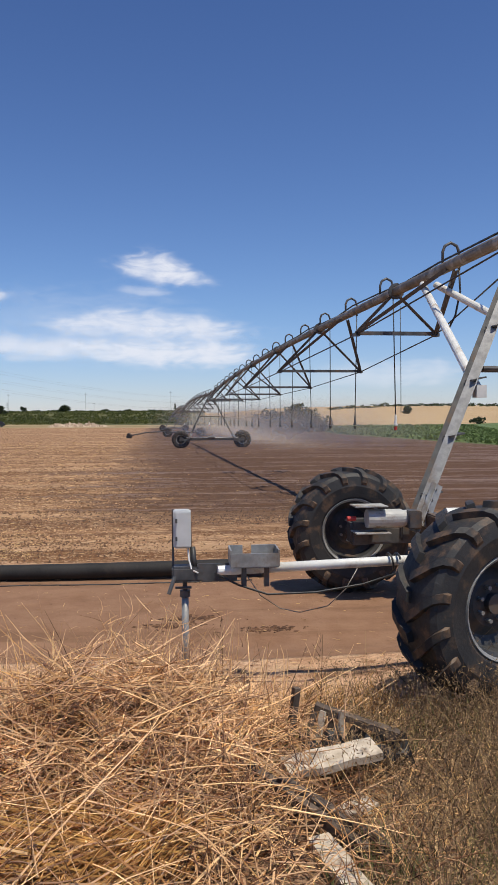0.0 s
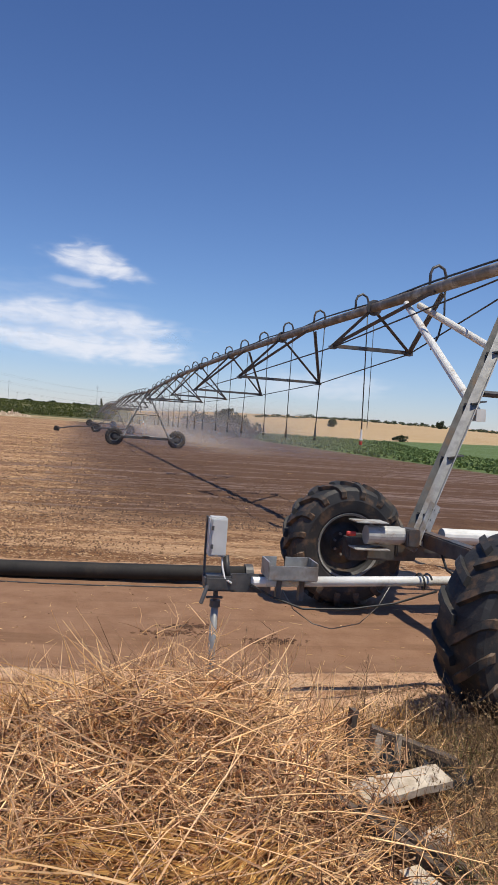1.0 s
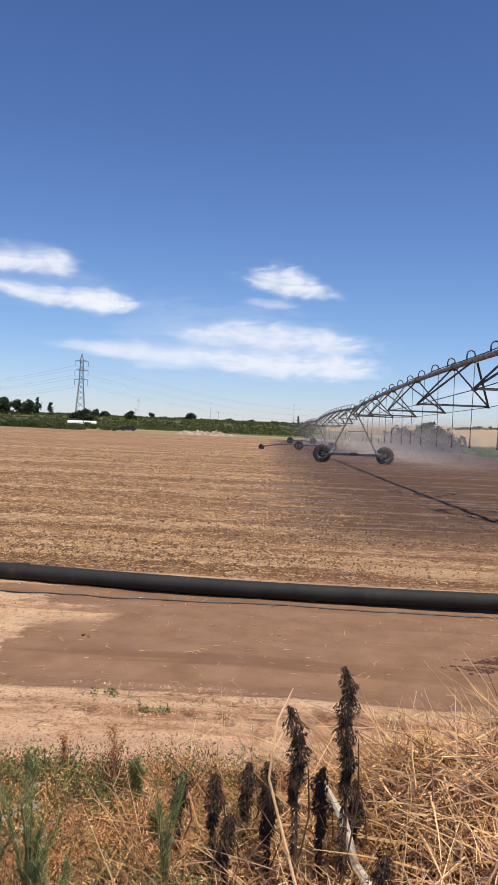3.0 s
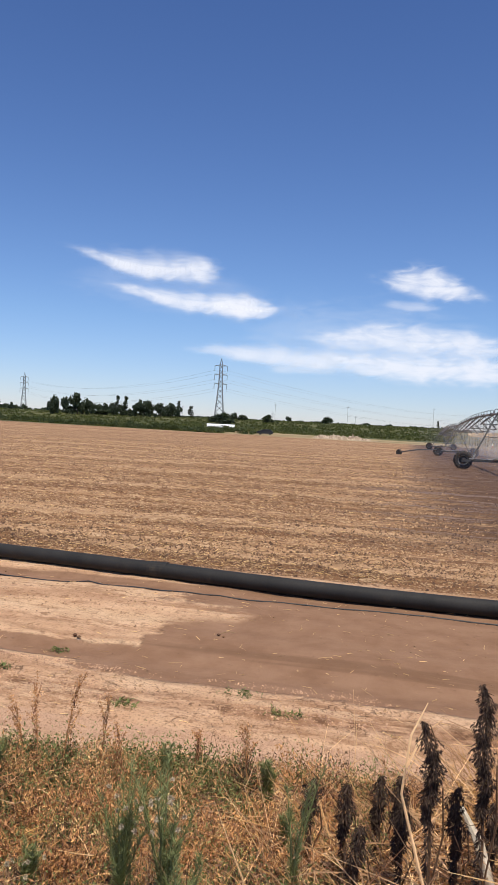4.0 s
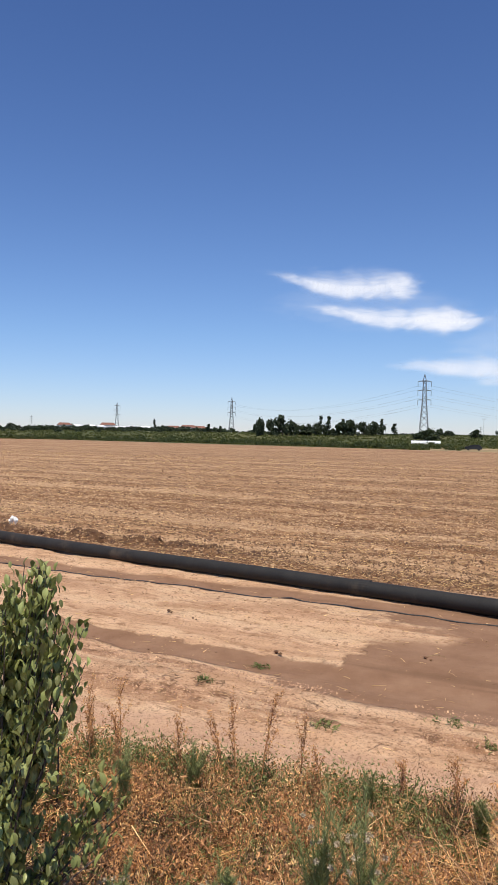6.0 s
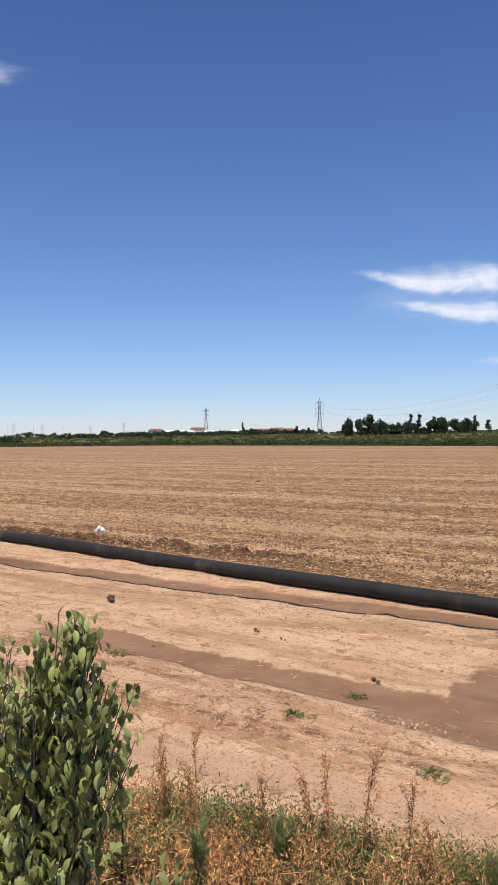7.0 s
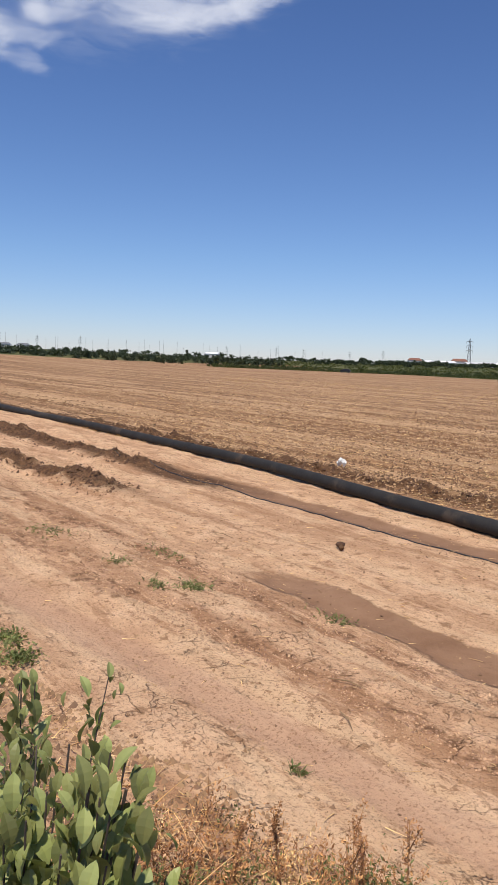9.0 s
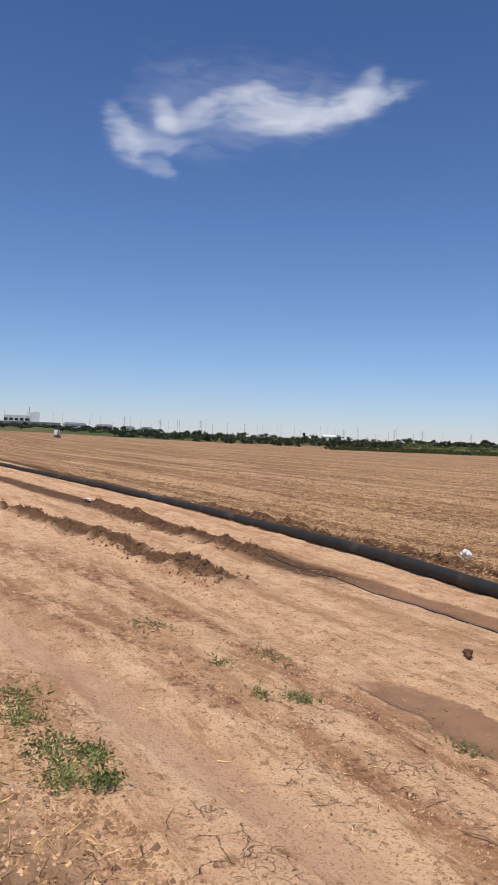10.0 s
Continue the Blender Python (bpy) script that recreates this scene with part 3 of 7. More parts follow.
def lugged_tyre():
    s = Shape()
    s.lathe([(0.285, -0.14), (0.33, -0.178), (0.43, -0.197), (0.52, -0.18), (0.55, -0.155), (0.56, -0.08), (0.562, 0), (0.56, 0.08), (0.55, 0.155), (0.52, 0.18), (0.43, 0.197), (0.33, 0.178), (0.285, 0.14)], 48)
    return mesh_of(s, "tyre", RUBBER)


def tread_lug(side):
    """One bent rubber bar from the middle of the tread over its shoulder."""
    crown = [(0.0, 0.60, 0.54), (0.08, 0.597, 0.54), (0.14, 0.587, 0.53), (0.18, 0.562, 0.51), (0.203, 0.52, 0.48), (0.204, 0.47, 0.44)]
    bar = []
    for y, outer, inner in crown:
        shift = -0.27 * min(1.0, y / 0.2) ** 1.2
        for rr, w in ((inner, -0.068), (outer, -0.045), (outer, 0.045), (inner, 0.068)):
            yy = y if rr == outer else y * 0.93
            bar.append(Vector((rr * math.cos(shift + w), side * yy, rr * math.sin(shift + w))))
    m = len(crown)
    faces = [(4 * i + q, 4 * i + (q + 1) % 4, 4 * i + 4 + (q + 1) % 4, 4 * i + 4 + q) for i in range(m - 1) for q in range(4)]
    faces += [(0, 3, 2, 1), (4 * m - 4, 4 * m - 3, 4 * m - 2, 4 * m - 1)]
    return mesh_of(Shape().add(bar, faces if side > 0 else [tuple(reversed(f)) for f in faces]), "tread_lug", RUBBER)


LUGS = {-1: tread_lug(-1), 1: tread_lug(1)}


def wheel_rim():
    s = Shape()
    s.lathe([(0.285, -0.15), (0.305, -0.15), (0.305, -0.135), (0.265, -0.11), (0.255, 0.0), (0.265, 0.11), (0.305, 0.135), (0.305, 0.15), (0.285, 0.15)], 40)
    s.lathe([(0.265, 0.02), (0.20, 0.045), (0.14, 0.01), (0.05, 0.01), (0.05, -0.02), (0.14, -0.02), (0.20, 0.015), (0.265, -0.01)], 40)
    return mesh_of(s, "rim", RIM)


TYRE, RIM_MESH = lugged_tyre(), wheel_rim()
BEAD = mesh_of(Shape().lathe([(0.286, -0.156), (0.306, -0.172), (0.312, -0.160), (0.292, -0.148)], 40), "rim_flange", GALV)
HUB = mesh_of(Shape().tube([(0, -0.06, 0), (0, 0.06, 0)], 0.06, 14), "hub", GALV_DARK)
BOLT = mesh_of(Shape().tube([(0, -0.035, 0), (0, 0, 0)], 0.013, 6), "bolt", GALV)


def add_wheel(parent, m):
    w = new("wheel")
    w.parent, w.matrix_basis = parent, m
    for name, me in (("tyre", TYRE), ("rim", RIM_MESH), ("rim_flange", BEAD), ("hub", HUB)):
        o = new(name, me)
        o.parent = w
    for k in range(16):
        for side in (-1, 1):
            o = new("tread_lug", LUGS[side])
            o.parent, o.matrix_basis = w, pose(0, 0, 0, 0, (k + (0.5 if side > 0 else 0)) * 22.5, 0)
    for k in range(8):
        o = new("wheel_bolt", BOLT)
        o.parent, o.matrix_basis = w, pose(0.105 * math.cos(k * math.tau / 8), -0.02, 0.105 * math.sin(k * math.tau / 8))
    return w


def build_tower(name, label, detailed):
    """A-frame drive tower: base beam on two wheels, four angle-iron legs to the pipe."""
    t = empty(name, label, "irrigation tower")
    for sx in (-1, 1):
        add_wheel(t, pose(2.05 * sx, 0.06, 0.585, 0, 37 * sx + 10, 0))
        for y0 in (-0.31, -0.17):
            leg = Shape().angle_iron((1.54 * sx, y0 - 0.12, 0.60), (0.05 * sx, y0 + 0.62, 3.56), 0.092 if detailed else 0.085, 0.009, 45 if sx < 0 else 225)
            # near tower: lit front iron and shaded rear iron told apart by colour
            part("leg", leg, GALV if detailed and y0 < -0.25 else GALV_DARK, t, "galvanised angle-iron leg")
        for k, f in enumerate((0.12, 0.30, 0.48, 0.66, 0.84)):
            x = 1.54 - 1.49 * f
            z = 0.60 + 2.96 * f
            plate = Shape().box((0, 0, 0), (0.15, 0.17, 0.014), pose(x * sx, -0.38 + 0.74 * f, z, 0, 12 * sx, 0))
            part("leg_bracket", plate, GALV_DARK, t)
        # splice plate with slots at the foot of the leg
        part("foot_plate", Shape().box((0, 0, 0), (0.11, 0.012, 0.42), pose(1.43 * sx, -0.42, 0.86, -14, -26.7 * sx, 0)), GALV, t)
        for k in range(4):
            part("slot_bolt", Shape().tube([(1.50 * sx - 0.045 * k * sx, -0.47 + 0.024 * k, 0.72 + 0.09 * k), (1.50 * sx - 0.045 * k * sx, -0.44 + 0.024 * k, 0.72 + 0.09 * k)], 0.014, 6), GALV_DARK, t)
        # wheel gearbox and its arm
        part("gearbox", Shape().box((2.03 * sx, -0.2, 0.60), (0.2, 0.17, 0.24), None, 0.03), GALV_DARK, t)
        part("wheel_arm", Shape().box((1.75 * sx, -0.22, 0.56), (0.62, 0.07, 0.15), None, 0.01), GALV_DARK, t)
    part("base_beam", Shape().box((0, -0.22, 0.60), (3.3, 0.13, 0.15), None, 0.012), GALV_DARK, t)
    part("drive_shaft", Shape().tube([(-1.7, -0.36, 0.70), (1.7, -0.36, 0.70)], 0.035, 10), GALV, t, smooth=True)
    part("centre_motor", Shape().tube([(-0.28, -0.36, 0.72), (0.2, -0.36, 0.72)], 0.10, 16), GALV_DARK, t)
    part("tower_cap", Shape().box((0, 0.40, 3.50), (0.36, 0.34, 0.05), None, 0.01), GALV_DARK, t)
    for y0 in (-0.12, 0.12):
        part("cross_brace", Shape().tube([(-0.77, y0 + 0.05, 2.12), (0.77, y0 + 0.05, 2.12)], 0.025, 8), GALV_DARK, t)
    if detailed:
        # gear motor in a bracket before the wheel
        part("gear_motor", Shape().tube([(-2.02, -0.42, 0.745), (-1.70, -0.42, 0.745)], 0.085, 20).tube([(-1.70, -0.42, 0.745), (-1.52, -0.42, 0.755)], [0.075, 0.06], 16), CAST, t, "pale grey cast gear motor", smooth=False)
        part("motor_guard", Shape().box((-2.0, -0.42, 0.865), (0.30, 0.22, 0.012), None, 0.004), CAST, t)
        part("motor_guard", Shape().box((-1.98, -0.42, 0.625), (0.32, 0.22, 0.012), None, 0.004), CAST, t)
        part("shaft_cover", Shape().tube([(-2.2, -0.42, 0.75), (-2.12, -0.42, 0.75)], 0.022, 10), RED, t, "red plastic shaft cover")
        part("coupling", Shape().box((-1.60, -0.45, 0.74), (0.12, 0.16, 0.16), None, 0.01), GALV_DARK, t)
        part("line_shaft", Shape().tube([(-1.28, -0.42, 0.76), (-0.62, -0.42, 0.755)], 0.07, 16).tube([(-0.62, -0.42, 0.755), (-0.42, -0.42, 0.755)], 0.075, 16), WHITE_PIPE, t, "white painted shaft tube", smooth=False)
        part("shaft_band", Shape().tube([(-0.66, -0.42, 0.755), (-0.60, -0.42, 0.755)], 0.079, 16), HOSE, t)
        part("pump_block", Shape().box((-0.36, -0.35, 1.0), (0.36, 0.3, 0.22), None, 0.03).tube([(-0.46, -0.42, 1.1), (-0.46, -0.42, 1.18)], 0.04, 10).tube([(-0.3, -0.42, 1.1), (-0.3, -0.42, 1.16)], 0.03, 10), GREEN_PAINT, t, "dark green painted control block")
        for k in range(5):
            a, b2 = -1.25 + 0.2 * k, -0.9 + 0.18 * k
            mid = ((a + b2) / 2, -0.46 - 0.03 * k, 0.36 + 0.03 * (k % 3))
            part("hose_loop", Shape().tube([(a, -0.38, 0.6), (a + 0.04, -0.44, 0.45), mid, (b2 - 0.04, -0.42, 0.48), (b2, -0.36, 0.62)], 0.012, 6), HOSE, t, smooth=True)
        # second axle of the end cart, nearer the verge
        add_wheel(t, pose(-1.98, -2.88, 0.585, 0, 20, 17))
        part("cart_beam", Shape().box((-1.42, -1.35, 0.72), (0.12, 2.3, 0.14), None, 0.012), GALV_DARK, t)
        part("cart_axle", Shape().tube([(-1.98, -2.85, 0.585), (-1.42, -2.40, 0.66)], 0.05, 10), GALV_DARK, t)
        add_wheel(t, pose(2.0, -2.62, 0.585, 0, 5, 3))
        part("cart_beam", Shape().box((1.42, -1.35, 0.72), (0.12, 2.3, 0.14), None, 0.012), GALV_DARK, t)
        part("cart_axle", Shape().tube([(2.0, -2.62, 0.585), (1.42, -2.40, 0.66)], 0.05, 10), GALV_DARK, t)
        part("cart_cross_beam", Shape().box((0, -2.42, 0.74), (2.95, 0.12, 0.12), None, 0.012), GALV_DARK, t)
    return t


SPAN = 43.8
NODES = [(4.95, 0.66, 0.70), (10.65, 0.97, 1.02), (16.8, 1.05, 1.18), (22.6, 1.05, 1.2), (28.4, 1.05, 1.18), (34.2, 0.95, 1.02), (39.6, 0.62, 0.70)]


def arch(y):
    return PIPE_Z + 0.28 * math.sin(math.pi * max(0.0, min(1.0, y / SPAN))) - 0.0101 * max(0.0, y)


GOOSE_BEND = [(-0.0, 0.06), (-0.0, 0.23), (0.03, 0.31), (0.115, 0.355), (0.20, 0.31), (0.23, 0.23), (0.232, 0.0)]


def build_span(name, label):
    """One span: bowed pipe, hanging triangular trusses with tie rods, goose-neck drops."""
    s = empty(name, label, "irrigation span")
    steps = np.linspace(-0.25, SPAN, 40)
    part("water_pipe", Shape().tube([(0, y, arch(y)) for y in steps], 0.076, 14), RUST, s, "weathered steel water pipe", smooth=True)
    for y in (0.3, *[n[0] for n in NODES], SPAN - 0.4):
        part("pipe_flange", Shape().tube([(0, y - 0.02, arch(y)), (0, y + 0.02, arch(y))], 0.13, 14), GALV_DARK, s)
    for y, half, drop in NODES:
        z0 = arch(y)
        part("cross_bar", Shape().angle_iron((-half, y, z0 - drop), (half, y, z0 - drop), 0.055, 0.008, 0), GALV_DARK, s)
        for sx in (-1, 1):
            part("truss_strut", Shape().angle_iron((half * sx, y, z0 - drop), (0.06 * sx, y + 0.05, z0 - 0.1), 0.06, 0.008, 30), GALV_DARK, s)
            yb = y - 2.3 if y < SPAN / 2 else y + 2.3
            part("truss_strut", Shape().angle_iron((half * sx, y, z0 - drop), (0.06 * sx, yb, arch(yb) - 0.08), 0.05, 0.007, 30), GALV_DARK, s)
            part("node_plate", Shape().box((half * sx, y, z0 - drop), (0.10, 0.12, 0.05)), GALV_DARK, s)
    for sx in (-1, 1):
        line = [(0.08 * sx, 0.2, arch(0.2) - 0.1)] + [(h * sx, y, arch(y) - d) for y, h, d in NODES] + [(0.08 * sx, SPAN - 0.2, arch(SPAN - 0.2) - 0.1)]
        for a, b in zip(line, line[1:]):
            part("tie_rod", Shape().tube([a, b], 0.011, 6), HOSE, s)
    for k in range(17):
        y = 3.45 + k * 2.38 if k else 2.95
        side = 1
        neck = Shape().tube([(x * side, y, arch(y) + z) for x, z in GOOSE_BEND], 0.021, 8)
        g = part("goose_neck", neck, GALV_DARK, s, smooth=True)
        sway = 0.05 * math.sin(k * 2.1)
        z1 = arch(y)
        low = 1.62 - 0.0101 * y
        if k == 0:
            part("drop_hose", Shape().tube([(0.232, y, z1 + 0.01), (0.25, y, z1 - 0.3), (0.19, y + 0.02, z1 - 0.62), (0.10, y + 0.03, z1 - 0.80)], 0.014, 6), HOSE, s, smooth=True)
            continue
        part("drop_hose", Shape().tube([(0.232, y, z1 + 0.01), (0.235 + 0.3 * sway, y, (z1 + low) / 2 + 0.4), (0.235 + sway, y, low + 0.1)], 0.010, 6), HOSE, s, smooth=True)
        if k == 1:
            part("drop_hose", Shape().tube([(0.36, y, z1 - 0.12), (0.37, y, (z1 + low) / 2), (0.375, y, low + 0.15)], 0.006, 6), HOSE, s, smooth=True)
        n = part("sprinkler", Shape().tube([(0.235 + sway, y, low + 0.12), (0.235 + sway, y, low - 0.04)], [0.016, 0.024], 8).tube([(0.235 + sway, y, low - 0.04), (0.235 + sway, y, low - 0.07)], 0.034, 10), WHITE if k == 1 else GALV_DARK, s, "small plastic sprinkler head")
        part("nozzle", Shape().tube([(0.235 + sway, y, low - 0.09), (0.235 + sway, y, low - 0.15)], [0.032, 0.026], 8), RED if k == 1 else HOSE, s)
    return s


cable_pts = [Vector((0.0, y, arch(y) + 0.10)) for y in np.linspace(0, SPAN, 30)]
tower = build_tower("drive_tower", "galvanised steel drive tower on large muddy tractor tyres", True)
tower.matrix_basis = MACHINE
plain = build_tower("drive_tower", "far drive tower on two dark muddy wheels", False)
span = build_span("irrigation_span", "overhead irrigation span with trusses, goose-necks and hanging sprinklers")
span.matrix_basis = MACHINE
for k in (1, 2, 3):
    m = MACHINE @ pose(0, 43.9 * k + 0.0, 0)
    z = -0.011 * min(100.0, 43.9 * k - 2.7) - 0.04
    m.translation.z = z
    if k == 1:
        plain.matrix_basis = m
    else:
        copy_thing(plain, m)
    if k < 3:
        copy_thing(span, m)
# low boom with a small wheel reaching out from the second far tower
boom = empty("guide_boom", "dark steel guide boom with a small wheel beside the far tower", "guide boom", MACHINE @ pose(0, 87.8, 0))
boom.matrix_basis.translation.z = -1.0
part("boom_tube", Shape().tube([(-2.3, 0.0, 0.75), (-4.4, -3.0, 0.72), (-6.5, -6.5, 0.42)], 0.07, 8), GALV_DARK, boom)
part("boom_wheel", Shape().tube([(-6.6, -6.65, 0.36), (-6.45, -6.5, 0.36)], 0.36, 16), RUBBER, boom)
# stays from the tower legs to the first span, painted white
for sx in (-1, 1):
    stay = thing("tower_stay", Shape().tube([(0.80 * sx - 0.02, -0.05, 1.93), (0.10 * sx, 3.45, PIPE_Z - 0.1)], 0.048, 14).box((0.80 * sx, -0.06, 1.90), (0.10, 0.10, 0.12)), WHITE_PIPE,
                 "white painted tubular stay bracing the tower leg", "pipe brace", "tower stays", smooth=False)
    stay.matrix_basis = MACHINE
# wiring clipped along the top of the first span
wire = thing("span_wiring", Shape().tube([(0.03 * math.sin(i * 2.3), p.y, p.z + 0.02 * math.sin(i * 1.7)) for i, p in enumerate(cable_pts)], 0.014, 6), HOSE, "black electric cable strapped along the water pipe", "cable", smooth=True)
wire.matrix_basis = MACHINE


# ---- tow bar with tray, stand and control box ----
def build_tow_bar():
    t = empty("tow_bar", "white steel tow bar carrying a grey open tray", "tow bar")
    part("bar", Shape().tube([(-0.02, 4.72, 0.735), (1.75, 4.86, 0.765)], 0.031, 16), WHITE_PIPE, t, smooth=True)
    part("bar_end", Shape().tube([(-0.10, 4.71, 0.735), (-0.02, 4.72, 0.735)], 0.03, 12), WHITE, t)
    tray = part("tray", Shape().box((0.12, 4.70, 0.775), (0.29, 0.2, 0.012)), GALV, t, "grey sheet-metal tray")
    for c, d in (((0.12, 4.60, 0.815), (0.29, 0.01, 0.08)), ((-0.025, 4.70, 0.825), (0.01, 0.2, 0.10)), ((0.265, 4.70, 0.825), (0.01, 0.2, 0.10)), ((0.19, 4.80, 0.83), (0.15, 0.01, 0.09)), ((0.02, 4.80, 0.83), (0.08, 0.01, 0.09))):
        part("tray_side", Shape().box(c, d), GALV, tray)
    part("hitch_plate", Shape().box((-0.10, 4.74, 0.72), (0.24, 0.012, 0.11)), GALV_DARK, t)
    for x in (0.06, 0.2):
        part("tray_bracket", Shape().box((x, 4.71, 0.70), (0.03, 0.05, 0.13)), GALV_DARK, t)
    for k, x in enumerate((0.98, 1.22, 1.3)):
        pts = [(x + 0.05 * a / 6, 4.79 + 0.05 * math.cos(a), 0.752 + 0.05 * math.sin(a)) for a in np.linspace(0, 9, 24)]
        part("wrapped_wire", Shape().tube(pts, 0.007, 5), HOSE, t)
    part("loose_wire", Shape().tube([(-0.12, 4.66, 0.73), (0.02, 4.64, 0.66), (0.2, 4.63, 0.60), (0.5, 4.65, 0.60), (0.8, 4.7, 0.63), (1.1, 4.76, 0.70)], 0.007, 5), HOSE, t, smooth=True)
    part("hanging_wire", Shape().tube([(0.78, 4.75, 0.72), (0.70, 4.72, 0.60), (0.58, 4.70, 0.50), (0.40, 4.68, 0.47), (0.28, 4.68, 0.50), (0.16, 4.69, 0.58), (0.08, 4.69, 0.70)], 0.003, 5), RUST, t, smooth=True)
    return t


def build_control_box():
    t = empty("control_box_stand", "grey control box on a galvanised jack stand beside the pipe", "control box")
    zg = z_at(-0.30, 4.80)
    part("post", Shape().tube([(-0.30, 4.80, zg - 0.02), (-0.30, 4.80, 0.57)], 0.022, 14), GALV, t, "galvanised tube post", smooth=True)
    part("inner_post", Shape().tube([(-0.30, 4.80, 0.57), (-0.30, 4.80, 0.74)], 0.015, 12), GALV_DARK, t)
    part("collar", Shape().tube([(-0.30, 4.80, 0.56), (-0.30, 4.80, 0.60)], 0.032, 12).tube([(-0.36, 4.78, 0.62), (-0.26, 4.78, 0.62)], 0.008, 6), GALV_DARK, t)
    part("back_rail", Shape().box((-0.372, 4.85, 0.89), (0.014, 0.018, 0.42)).box((-0.262, 4.85, 0.86), (0.012, 0.018, 0.32)), GALV_DARK, t)
    part("clamp", Shape().box((-0.28, 4.79, 0.71), (0.20, 0.12, 0.09), None, 0.012).tube([(-0.36, 4.74, 0.70), (-0.40, 4.70, 0.60)], 0.012, 8), GALV_DARK, t)
    box = part("enclosure", Shape().box((-0.315, 4.80, 0.985), (0.108, 0.09, 0.235), None, 0.008), GREY_BOX, t, "light grey steel enclosure")
    part("door_panel", Shape().box((-0.310, 4.75, 0.985), (0.090, 0.012, 0.215), None, 0.004), GREY_BOX, box)
    for z in (0.93, 1.04):
        part("latch", Shape().box((-0.350, 4.742, z), (0.012, 0.012, 0.026)), GALV_DARK, box)
    part("conduit", Shape().tube([(-0.28, 4.79, 0.87), (-0.275, 4.76, 0.80), (-0.26, 4.74, 0.74), (-0.22, 4.72, 0.72)], 0.006, 6), WHITE, t, smooth=True)
    part("conduit", Shape().tube([(-0.25, 4.80, 0.87), (-0.245, 4.78, 0.80), (-0.235, 4.76, 0.74)], 0.018, 6), HOSE, t, smooth=True)
    return t


build_tow_bar()
build_control_box()



# ---- the distance: hedges, trees, pylons, houses, clouds ----
EYE = Vector((-1.9, 0.8, 1.67))


def bearing(yaw, dist):
    a = radians(yaw)
    return EYE.x - math.sin(a) * dist, EYE.y + math.cos(a) * dist


LEAF_DARK = material("dark_tree_foliage", (0.020, 0.032, 0.017), (0.046, 0.066, 0.032), 0.8, 0.75, 0, 0, 9, vary=0.3, island=True, leafy=0.15)
LEAF_MID = material("hedge_foliage", (0.036, 0.052, 0.019), (0.078, 0.096, 0.036), 0.4, 0.75, 0, 0, 9, vary=0.2, island=True, leafy=0.4)
CROP = material("green_crop", (0.066, 0.074, 0.026), (0.120, 0.118, 0.046), 0.05, 0.8, 0, 0, 9, vary=0.15, island=True, leafy=0.5)
STRIP_GREEN = material("bright_young_crop", (0.105, 0.155, 0.046), (0.175, 0.24, 0.08), 0.2, 0.8, 0, 0, 9, vary=0.15, island=True, leafy=0.2)
BARK = material("grey_brown_bark", (0.06, 0.045, 0.035), (0.13, 0.10, 0.08), 6, 0.9, 0, 0.3, 30)
LATTICE = material("grey_pylon_steel", (0.16, 0.17, 0.18), (0.25, 0.26, 0.27), 0.4, 0.6, 0.3, 0, 9)
WALL_PAINT = material("pale_render", (0.55, 0.52, 0.48), (0.70, 0.68, 0.64), 0.4, 0.85, 0, 0, 9)
ROOF_TILE = material("red_roof_tiles", (0.17, 0.075, 0.05), (0.26, 0.12, 0.08), 1.5, 0.85, 0, 0, 9)
SHEET_WHITE = material("white_sheeting", (0.70, 0.71, 0.72), (0.82, 0.82, 0.82), 0.5, 0.5, 0, 0, 9)
DARK_PAINT = material("dark_vehicle_paint", (0.012, 0.013, 0.016), (0.03, 0.03, 0.035), 0.5, 0.35, 0, 0, 9)


def leaf_cloud(s, centre, size, n, leaf, seed):
    """n small leaf clumps (bent quads) spread through an uneven crown of several lobes."""
    g = np.random.default_rng(seed)
    lobes = g.normal(0, 0.42, (max(3, n // 40), 3))
    lobes[:, 2] *= 0.9
    pick = lobes[g.integers(0, len(lobes), n)]
    p = pick + g.normal(0, 0.24, (n, 3))
    p = p / np.maximum(1, np.linalg.norm(p, axis=1) / 1.0)[:, None] * 0.5
    p = p * np.array(size) + np.array(centre)
    d = g.normal(0, 1, (n, 3))
    d /= np.linalg.norm(d, axis=1)[:, None]
    e = np.cross(d, g.normal(0, 1, (n, 3)))
    e /= np.linalg.norm(e, axis=1)[:, None]
    k = np.cross(d, e)
    w = leaf * g.uniform(0.6, 1.4, (n, 1))
    v = np.stack([p - d * w, p + e * w * 0.7 + k * w * 0.2, p + d * w, p - e * w * 0.7 + k * w * 0.2], 1).reshape(-1, 3)
    base = len(s.v)
    s.v.extend(map(tuple, v.tolist()))
    for i in range(n):
        q = base + 4 * i
        s.f.extend(((q, q + 1, q + 2), (q, q + 2, q + 3)))
    return s


